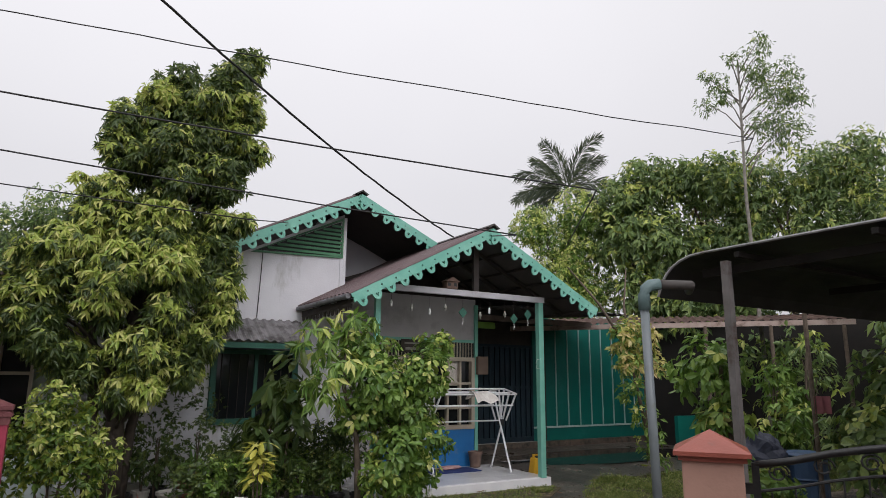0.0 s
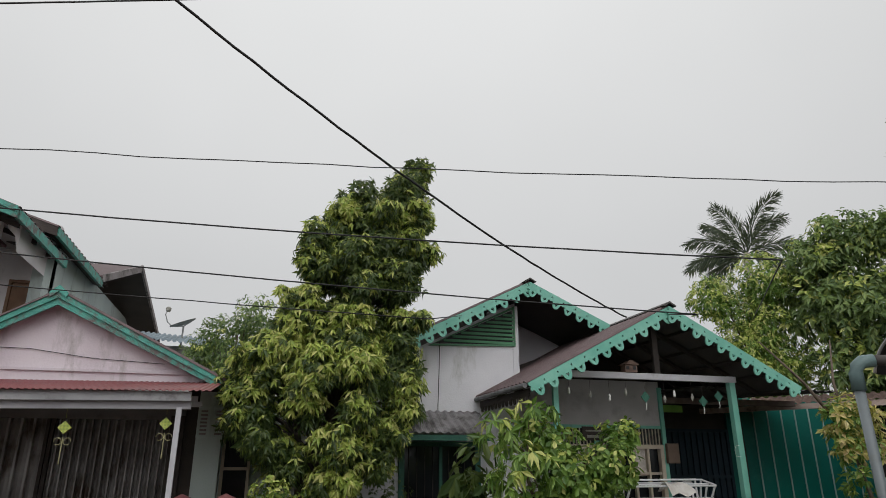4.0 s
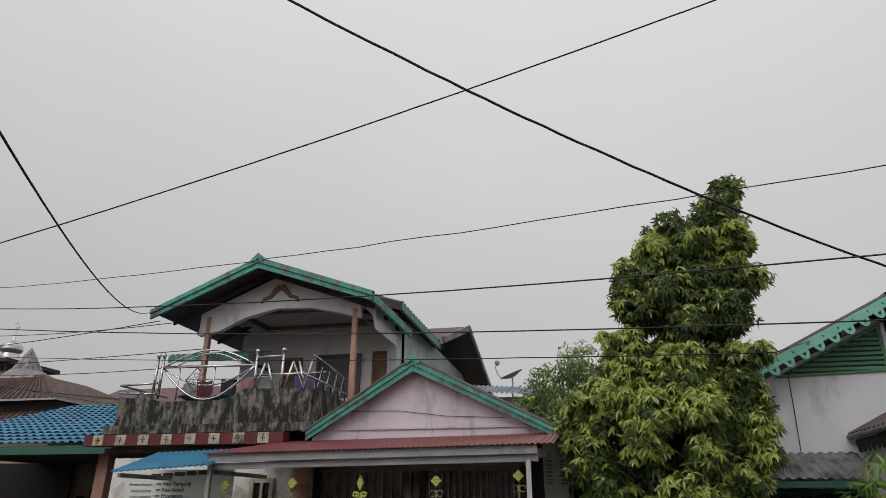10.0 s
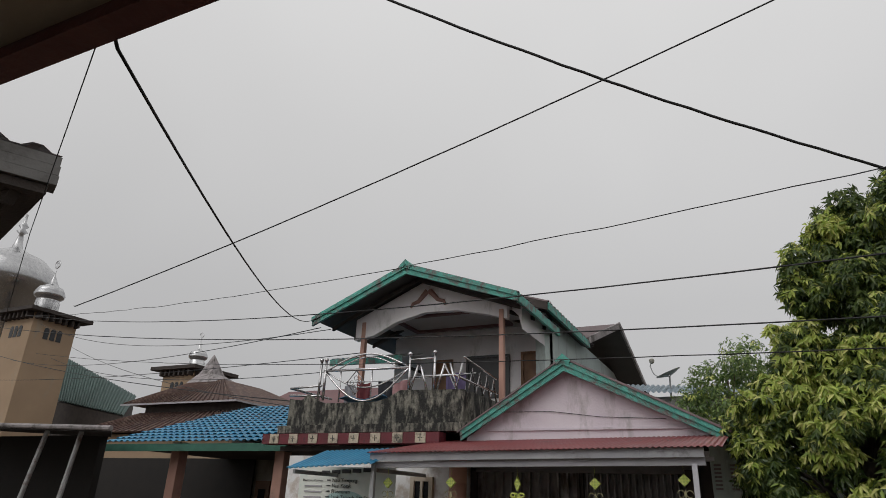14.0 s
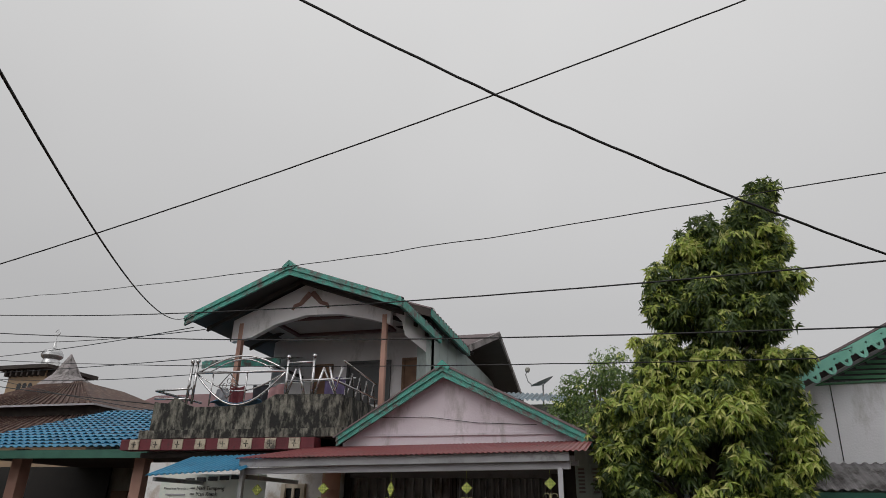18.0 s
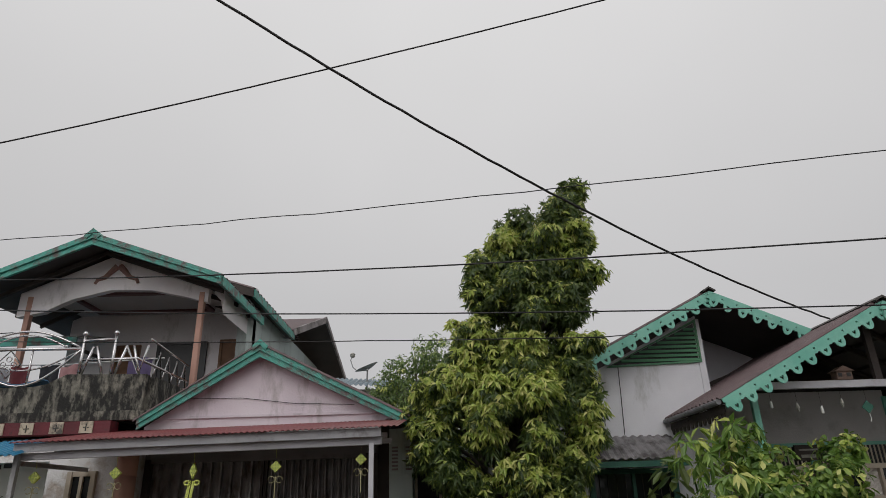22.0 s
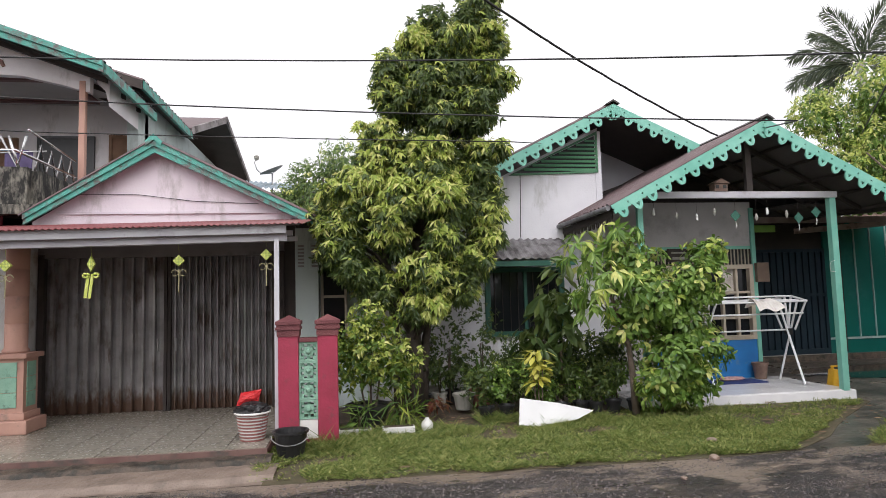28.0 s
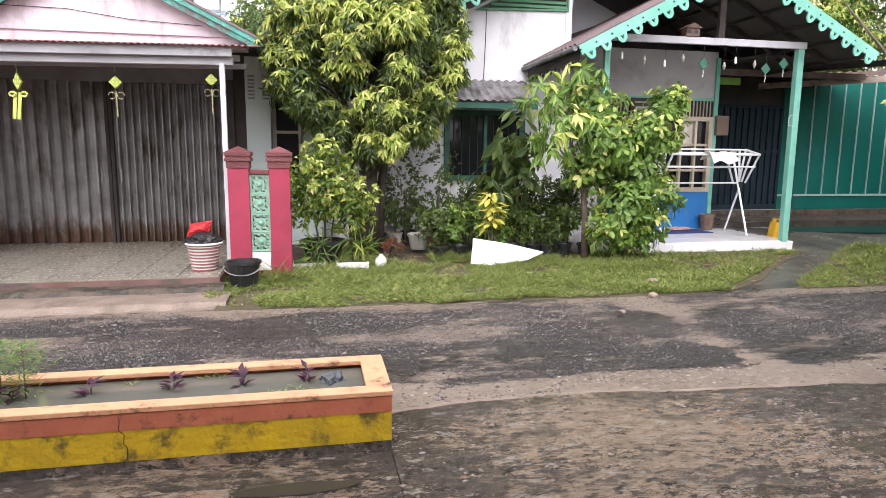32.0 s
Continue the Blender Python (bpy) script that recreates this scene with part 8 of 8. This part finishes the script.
bar("rail", [(-6.0, 7.21, 3.42), (-4.65, 7.21, 3.40)], 0.018)
bar("rail", [(-4.65, 7.21, 3.27), (-4.0, 7.21, 3.27), (-3.9, 7.3, 3.22), (-3.9, 8.4, 3.22)], 0.016)
bar("rail", [(-4.65, 7.21, 3.50), (-4.29, 7.21, 3.50)], 0.014)
bar("arc", [(-5.95 + 1.26 * k / 14, 7.21, 3.42 + 0.2 * math.sin(math.pi * k / 14)) for k in range(15)], 0.013)
bar("arc", [(-5.80 + 0.96 * k / 14, 7.23, 3.42 + 0.16 * math.sin(math.pi * k / 14)) for k in range(15)], 0.010)
bar("arc", [(-5.98 + 1.33 * k / 14, 7.21, 3.41 - 0.42 * math.sin(math.pi * k / 14)) for k in range(15)], 0.013)
bar("arc", [(-5.98 + 1.33 * k / 14, 7.23, 3.41 - 0.24 * math.sin(math.pi * k / 14)) for k in range(15)], 0.010)
bar("diamond", [(-5.47, 7.21, 3.08), (-5.33, 7.21, 3.24), (-5.47, 7.21, 3.40), (-5.61, 7.21, 3.24), (-5.47, 7.21, 3.08)], 0.010)
for x in (-5.72, -5.22):
    bar("spindle", [(x, 7.21, 2.99), (x, 7.21, 3.41)], 0.010)
for dx, dz in ((0, 0.06), (0.06, 0), (0, -0.06), (-0.06, 0)):
    bar("scroll", [(-5.47 + dx + 0.03 * math.cos(q * 0.7), 7.21, 3.24 + dz + 0.03 * math.sin(q * 0.7)) for q in range(10)], 0.006, 6)
for k, x in enumerate((-4.58, -4.44, -4.20, -4.02)):
    s = 0.09 if k % 2 else -0.09
    bar("zigzag", [(x - 0.05, 7.21, 3.09), (x + 0.05, 7.21, 3.42)] if k % 2 == 0 else [(x + 0.05, 7.21, 3.09), (x - 0.05, 7.21, 3.42)], 0.016)
bar("zigzag", [(-4.15, 7.21, 3.42), (-3.98, 7.21, 3.09), (-3.90, 7.21, 3.42)], 0.014)
bar("outrigger", [(-6.02, 7.21, 3.22), (-6.62, 7.3, 3.22), (-6.62, 8.3, 3.22)], 0.016)
bar("outrigger", [(-6.02, 7.21, 3.08), (-6.62, 7.3, 3.12)], 0.016)
bar("side_rail", [(-3.9, 7.25, 3.50), (-3.9, 8.4, 3.42)], 0.012)
for k in range(4):
    y = 7.4 + 0.25 * k
    bar("side_zigzag", [(-3.9, y, 3.08), (-3.9, y + 0.12, 3.40), (-3.9, y + 0.24, 3.08)], 0.010)
# things kept on the balcony
aw2 = thing("balcony_awning", -6.4, 9.2, 3.9, "grey tin awning with a teal board at the balcony's end", "awning")
part("sheet", (lambda b: (corrugated(b, (-7.2, 9.0, 4.02), (-5.78, 9.0, 4.02), (-5.78, 9.8, 4.2), (-7.2, 9.8, 4.2), 14, 0.018), b)[1])(bmesh.new()), M_zinc, aw2)
part("board", boxes((-7.2, -5.78, 8.96, 8.99, 3.90, 4.01)), M_teal, aw2, "peeling teal board")
part("bracket", boxes((-5.86, -5.82, 9.0, 9.88, 3.86, 3.90)), M_dark, aw2)


def hung_cloth(name, x, y, z, w, h, mat, label, seed):
    bm = bmesh.new()
    bmesh.ops.create_grid(bm, x_segments=12, y_segments=8, size=0.5)
    for v in bm.verts:
        u, q = v.co.x, v.co.y
        v.co = Vector((x + w * u * (1 - 0.12 * (0.5 - q)), y + 0.035 * math.sin(11 * u + seed) * (0.6 - q), z - h * (0.5 - q) - 0.02 * math.sin(5 * u + seed)))
    o = solid(name, bm, mat, label, "laundry", group="balcony laundry")
    o.modifiers.new("thick", "SOLIDIFY").thickness = 0.005


hung_cloth("hung_shirt", -5.75, 7.85, 3.36, 0.26, 0.34, surf("dark_red_fabric", (0.16, 0.03, 0.035), (0.10, 0.02, 0.025), 8, 0.9), "dark red shirt drying behind the balcony railing", 1)
hung_cloth("hung_shirt", -5.42, 7.9, 3.38, 0.24, 0.36, surf("charcoal_fabric", (0.035, 0.035, 0.042), (0.02, 0.02, 0.025), 8, 0.9), "charcoal shirt drying behind the balcony railing", 2)
hung_cloth("hung_shirt", -5.14, 7.85, 3.35, 0.22, 0.30, surf("dusty_pink_fabric", (0.40, 0.22, 0.22), (0.32, 0.17, 0.17), 8, 0.9), "dusty pink shirt drying behind the balcony railing", 3)
hung_cloth("hung_towel", -4.30, 7.9, 3.42, 0.30, 0.36, surf("dull_violet_fabric", (0.13, 0.10, 0.20), (0.09, 0.07, 0.15), 8, 0.9), "dull violet towel drying on the balcony", 4)
hung_cloth("hung_towel", -6.0, 7.9, 3.34, 0.22, 0.28, surf("grey_fabric", (0.30, 0.30, 0.32), (0.22, 0.22, 0.24), 8, 0.9), "grey towel drying on the balcony", 5)
bm = bmesh.new()
tube(bm, [(-6.15, 7.88, 3.385), (-5.2, 7.88, 3.37), (-4.0, 7.88, 3.42)], 0.008, 6)
solid("drying_line", bm, M_zinc, "thin drying line stretched along the balcony", "line")
bm = bmesh.new()
bmesh.ops.create_grid(bm, x_segments=14, y_segments=6, size=0.5)
for v in bm.verts:
    u, q = v.co.x, v.co.y
    v.co = Vector((-5.45 + 0.75 * u, 7.55 + 0.4 * q, 3.04 - 0.05 * q + 0.025 * math.sin(9 * u + 4 * q)))
bt = solid("blue_tarpaulin", bm, surf("blue_tarp_weave", (0.10, 0.25, 0.45), (0.16, 0.34, 0.55), 9, 0.6), "faded blue tarpaulin spread behind the parapet", "tarpaulin")
bt.modifiers.new("thick", "SOLIDIFY").thickness = 0.006
# blue awning, banner and window below the balcony
aw = thing("blue_awning", -5.8, 7.5, 2.2, "small blue corrugated awning over the banner", "awning")
part("sheet", (lambda b: (corrugated(b, (-6.20, 6.85, 2.13), (-4.92, 6.85, 2.20), (-5.02, 7.9, 2.46), (-6.35, 7.9, 2.42), 16, 0.02), b)[1])(bmesh.new()), M_bluetile, aw)
part("bracket", boxes((-6.2, -6.16, 7.0, 8.58, 2.08, 2.13)), M_zinc, aw)
part("bracket", boxes((-5.1, -5.06, 7.2, 8.58, 2.12, 2.17)), M_zinc, aw)
ban = thing("banner", -6.1, 7.95, 1.2, "faded vinyl banner listing dishes under the blue awning", "banner")
part("cloth", boxes((-6.83, -5.22, 7.98, 7.985, 0.95, 2.215)), M_banner, ban)


def words(body, x, z, size, parent, mat=M_ink, y=7.972):
    cu = bpy.data.curves.new("lettering", "FONT")
    cu.body, cu.size, cu.extrude = body, size, 0.001
    ob = new("lettering", cu)
    ob.matrix_world = pose(x, y, z, 90, 0, 0)
    me = bpy.data.meshes.new_from_object(ob.evaluated_get(bpy.context.evaluated_depsgraph_get()))
    bpy.data.objects.remove(ob)
    me.transform(pose(x, y, z, 90, 0, 0))
    me.materials.append(mat)
    o = new("lettering", me)
    o.parent = parent
    o.matrix_parent_inverse = Matrix.Translation(-parent.location)
    return o


for k, txt in enumerate(("Nasi Tumpeng", "Nasi Kotak", "Prasmanan", "Lauk Tampah, Sea Food")):
    words(txt, -6.25, 2.015 - 0.074 * k, 0.072, ban)
    part("bullet", boxes((-6.34, -6.28, 7.966, 7.976, 2.03 - 0.074 * k, 2.045 - 0.074 * k)), M_ink, ban)
words("Menerima Pesanan :", -6.76, 2.018, 0.046, ban)
for k in range(5):
    x = -6.44 + 0.175 * k
    part("title_bar", boxes((x, x + 0.14, 7.966, 7.976, 2.112 + 0.010 * k, 2.165 + 0.010 * k)), M_ink, ban, "dark unreadable title")
for k in range(3):
    part("text_bar", boxes((-6.72, -6.42, 7.966, 7.976, 1.945 - 0.074 * k, 1.965 - 0.074 * k)), M_greybeam, ban)
part("emblem", (lambda b: (prism(b, [(-6.02 + 0.32 * math.cos(q * 0.4), 1.78 + 0.12 * math.sin(q * 0.4)) for q in range(16)], 7.976, 7.979), b)[1])(bmesh.new()), surf("pale_teal_print", (0.35, 0.52, 0.50), (0.42, 0.58, 0.55), 5, 0.5), ban)
part("awning_end_post", boxes((-5.08, -5.03, 7.1, 7.15, 0.14, 2.24)), M_zinc, shop)
w_ = part("grid_window", boxes((-5.33, -5.27, 8.60, 8.658, 1.3, 2.13), (-5.03, -4.97, 8.60, 8.658, 1.3, 2.13), (-5.27, -5.03, 8.61, 8.658, 2.07, 2.13), (-5.27, -5.03, 8.61, 8.658, 1.68, 1.73), (-5.17, -5.13, 8.61, 8.658, 1.3, 2.07)), M_frame, shop, "cream window grille")
part("pane", boxes((-5.27, -5.03, 8.645, 8.655, 1.3, 2.07)), M_glass, w_)
# cross gable behind
cg = thing("cross_gable_roof", -4.5, 13.5, 4.5, "rear cross gable with weathered grey boards", "roof")
part("front_slope", (lambda b: (sheet(b, (-6.5, 11.73, 4.78), (-3.30, 11.73, 4.78), (-2.98, 13.0, 5.34), (-6.5, 13.0, 5.34), 0.03), b)[1])(bmesh.new()), M_brown, cg)
part("barge_board", (lambda b: (sheet(b, (-3.32, 11.70, 4.79), (-3.28, 11.70, 4.79), (-2.96, 13.0, 5.36), (-3.0, 13.0, 5.36), 0.13), b)[1])(bmesh.new()), M_ridge, cg, "weathered grey barge board")
part("barge_board", (lambda b: (sheet(b, (-2.99, 13.0, 5.37), (-2.95, 13.0, 5.37), (-2.95, 16.3, 4.53), (-2.99, 16.3, 4.53), 0.10), b)[1])(bmesh.new()), M_ridge, cg, "weathered grey barge board")
part("back_slope", (lambda b: (sheet(b, (-6.5, 13.0, 5.34), (-2.98, 13.0, 5.34), (-2.98, 16.3, 4.50), (-6.5, 16.3, 4.50), 0.05), b)[1])(bmesh.new()), M_darksheet, cg)
part("end_wall", (lambda b: (sheet(b, (-3.6, 12.0, 4.80), (-3.56, 12.0, 4.80), (-3.56, 16.0, 4.50), (-3.6, 16.0, 4.50), 2.4), b)[1])(bmesh.new()), M_pale, cg)
# houses drawn to other scales: set each at its full size, one behind the other
hub = Vector((-0.62, 0.03, 1.72))
for o, grow in ((blue, 1.32), (shed, 0.77)):
    o.location = hub + (Vector(o.location) - hub) * grow
    o.scale = (grow, grow, grow)
grow = 1.25
for o in (tall, rail, cg, aw2, bt, *[q for q in bpy.data.objects if q.name.split(".")[0] in ("hung_shirt", "hung_towel", "drying_line")]):
    o.location = hub + (Vector(o.location) - hub) * grow
    o.scale = (grow, grow, grow)
# roof with a dish behind the shop house
rh = thing("rear_house", -1.2, 18.0, 0.0, "low rear house with a blue-grey tin roof", "house")
part("roof", (lambda b: (corrugated(b, (-4.1, 15.5, 4.42), (-0.9, 15.5, 4.22), (-0.9, 17.0, 4.62), (-4.1, 17.0, 4.82), 26, 0.04), b)[1])(bmesh.new()), surf("blue_grey_tin", (0.16, 0.22, 0.26), (0.22, 0.28, 0.32), 2, 0.5), rh)
part("wall", boxes((-4.0, -1.0, 15.9, 16.9, 0, 4.3)), M_grey, rh)
dish = thing("satellite_dish", -2.44, 16.2, 4.3, "tilted mesh satellite dish with a receiver arm on a mast", "satellite dish")
bm = bmesh.new()
tube(bm, [(-2.45, 16.2, 4.2), (-2.44, 16.2, 4.84)], 0.022, 8)
part("mast", bm, M_zinc, dish)
tilt = Matrix.Translation((-2.46, 16.18, 4.90)) @ Matrix.Rotation(radians(-22), 4, "Y") @ Matrix.Rotation(radians(9), 4, "X")
bm = bmesh.new()
lathe(bm, 0, 0, [(0.02, -0.05), (0.12, -0.042), (0.22, -0.018), (0.30, 0.02), (0.305, 0.024), (0.298, 0.026), (0.22, -0.010), (0.12, -0.034), (0.02, -0.042)], 24)
bmesh.ops.transform(bm, matrix=tilt, verts=bm.verts)
part("reflector", bm, M_potgrey, dish, smooth=True)
for k in range(6):
    bm = bmesh.new()
    a = k * math.pi / 3
    tube(bm, [tilt @ Vector((0.03 * math.cos(a), 0.03 * math.sin(a), -0.07)), tilt @ Vector((0.3 * math.cos(a), 0.3 * math.sin(a), 0.012))], 0.008, 5)
    part("rib", bm, M_zinc, dish)
bm = bmesh.new()
tube(bm, [(-2.5, 16.18, 4.83), (-2.72, 16.15, 4.83), (-2.80, 16.12, 4.90), (-2.86, 16.1, 5.08), (-2.82, 16.1, 5.18)], 0.014, 6)
part("arm", bm, M_zinc, dish)
bm = bmesh.new()
lathe(bm, -2.81, 16.1, [(0.035, 5.14), (0.06, 5.17), (0.065, 5.23), (0.035, 5.26)], 10)
part("receiver", bm, M_potgrey, dish)

# ---- east garden clutter ----
drum = thing("blue_drum", 8.9, 5.6, 0.0, "blue plastic drum under the garden shrubs", "drum")
bm = bmesh.new()
lathe(bm, 8.9, 5.6, [(0.25, 0), (0.28, 0.05), (0.28, 0.28), (0.30, 0.30), (0.28, 0.32), (0.28, 0.6), (0.30, 0.62), (0.25, 0.66)], 20)
part("body", bm, surf("blue_plastic", (0.05, 0.10, 0.20), (0.04, 0.08, 0.16), 4, 0.5), drum)
lump("tarpaulin", 8.6, 6.1, 0.45, 0.3, 0.45, 0.45, surf("dark_blue_tarp", (0.015, 0.02, 0.04), (0.03, 0.035, 0.06), 6, 0.6), "dark tarpaulin bundle beside the drum", "bundle", 0.2, 8.0)
bm = bmesh.new()
bmesh.ops.create_grid(bm, x_segments=14, y_segments=10, size=0.5)
for v in bm.verts:
    u, w = v.co.x, v.co.y
    v.co = Vector((8.84 + 0.20 * u, 5.24 - 0.14 * u + 0.03 * math.sin(14 * u), 1.32 + 0.24 * w))
sh = solid("faded_pink_sheet", bm, surf("faded_pink_fabric", (0.30, 0.10, 0.12), (0.22, 0.08, 0.09), 6, 0.8), "faded pink sheet hung between garden poles", "sheet")
sh.modifiers.new("thick", "SOLIDIFY").thickness = 0.006
bm = bmesh.new()
tube(bm, [(8.76, 5.32, 0), (8.76, 5.32, 2.6)], 0.03, 8)
solid("garden_pole", bm, M_bark, "thin wooden pole in the garden", "pole")
solid("teal_tarp", boxes((10.45, 11.95, 9.0, 9.08, 0.0, 0.93)), M_fence, "low teal panel under the lean-to", "panel")
# plants in the trough
for k, x in enumerate((-1.78, -1.46, -1.10, -0.79, -0.48)):
    vs, fs = [], []
    rg = random.Random(100 + k)
    for j in range(11):
        a = rg.uniform(0, 6.28)
        leaf(vs, fs, Vector((x, 3.28 + rg.uniform(-0.03, 0.03), 0.25 + 0.02 * (j % 4))), Vector((math.cos(a), math.sin(a), rg.uniform(0.1, 0.9))), Vector((0, 0, 1)), rg.uniform(0.055, 0.105), 0.028)
    plant("purple_heart_plant", "small purple-leaved plant standing in the trough water", "plant", x, 3.28, 0.2, [("stem", [(x, 3.28, 0.18), (x + 0.01, 3.28, 0.29)], 0.006, 0.004)], [("leaves", (vs, fs), M_purple)], M_dark, "trough plants")
rg = random.Random(120)
for x, y, h in ((-1.72, 3.28, 0.30), (-1.95, 3.2, 0.26), (-1.85, 3.35, 0.28)):
    vs, fs = [], []
    for j in range(240):
        z = 0.22 + h * rg.random() ** 0.6
        a = rg.uniform(0, 6.28)
        leaf(vs, fs, Vector((x + rg.gauss(0, 0.05), y + rg.gauss(0, 0.05), z)), Vector((math.cos(a), math.sin(a), rg.uniform(-0.2, 0.9))), Vector((0, 0, 1)), rg.uniform(0.04, 0.07), 0.008)
    plant("feathery_plant", "feathery light green plant in the trough", "plant", x, y, 0.2, [("stem", [(x, y, 0.18), (x, y, 0.22 + h)], 0.005, 0.002)], [("leaves", (vs, fs), M_bushleaf)], M_bark, "trough plants")

lump("rock", -0.36, 3.27, 0.25, 0.055, 0.06, 0.045, surf("wet_blue_grey_rock", (0.05, 0.06, 0.07), (0.09, 0.10, 0.115), 12, 0.3, 0.5), "wet blue-grey rock in the trough water", "rock", 0.4, 11.0)
rg = random.Random(130)
for k in range(9):
    vs, fs = [], []
    x, y = (rg.uniform(-0.75, -0.30), rg.uniform(3.10, 3.20)) if k < 6 else (rg.uniform(-1.4, -0.9), rg.uniform(3.36, 3.41))
    for j in range(7):
        a = rg.uniform(0, 6.28)
        leaf(vs, fs, Vector((x + rg.uniform(-0.03, 0.03), y, 0.255)), Vector((math.cos(a), math.sin(a), rg.uniform(0.3, 1.2))), Vector((0, 0, 1)), rg.uniform(0.025, 0.06), 0.006)
    tagged(quick_mesh("weed_tuft", vs, fs, M_grassm), "small green weed sprouting in the trough", "weed", "trough weeds")

# sign over the porch window and a loose wire on the post
sg = thing("name_board", 4.8, 9.87, 2.1, "small dark board with pale lettering on the porch transom", "sign")
part("board", boxes((4.62, 5.02, 9.865, 9.885, 2.06, 2.28)), M_dark, sg)
part("text_bar", boxes((4.68, 4.96, 9.861, 9.864, 2.20, 2.225)), M_potgrey, sg)
part("text_bar", boxes((4.70, 4.97, 9.861, 9.864, 2.10, 2.145)), M_potgrey, sg)
bm = bmesh.new()
tube(bm, [(6.31, 8.262, 1.95), (6.24, 8.25, 1.94), (6.21, 8.25, 1.88), (6.22, 8.25, 1.80), (6.31, 8.262, 1.79)], 0.003, 6)
solid("loose_wire", bm, M_tilew, "short white wire loop on the porch post", "wire")
bm = bmesh.new()
tube(bm, [(2.19, 9.885, 3.58), (2.18, 9.885, 3.13), (2.16, 9.885, 2.5)], 0.006, 6)
solid("wall_wire", bm, M_cable, "thin dark wire hanging down the white gable wall", "wire")
scatter("fallen_leaves", "brown fallen leaves on the verge and under the plants", "leaf litter", 900, (-0.8, 6.2, 5.9, 8.6), 81, lambda x, y: 0.9 if (x > 3.2 and y > 6.9) or y > 7.6 or (2.2 < x < 2.9 and 7.0 < y < 7.5) else 0.12, (0.018, 0.04), 0.16, 5, grit("dead_leaves", ((0.20, 0.11, 0.06), (0.12, 0.07, 0.045), (0.30, 0.20, 0.12), (0.16, 0.10, 0.06)), 0.6), 0.03)
for vx in (-1.22, -1.03):
    vb = thing("vent_block", vx, 9.29, 2.02, "pierced plaster vent block in the pale side wall", "vent", "vent blocks")
    part("frame", boxes((vx - 0.08, vx + 0.08, 9.284, 9.299, 2.02, 2.045), (vx - 0.08, vx + 0.08, 9.284, 9.299, 2.405, 2.43), (vx - 0.08, vx - 0.06, 9.284, 9.299, 2.045, 2.405), (vx + 0.06, vx + 0.08, 9.284, 9.299, 2.045, 2.405)), M_pale, vb)
    # grey plates take the place of shaded slots
    for k in range(7):
        part("slot", boxes((vx - 0.042, vx + 0.042, 9.294, 9.2985, 2.065 + 0.048 * k, 2.09 + 0.048 * k)), M_ridge, vb)
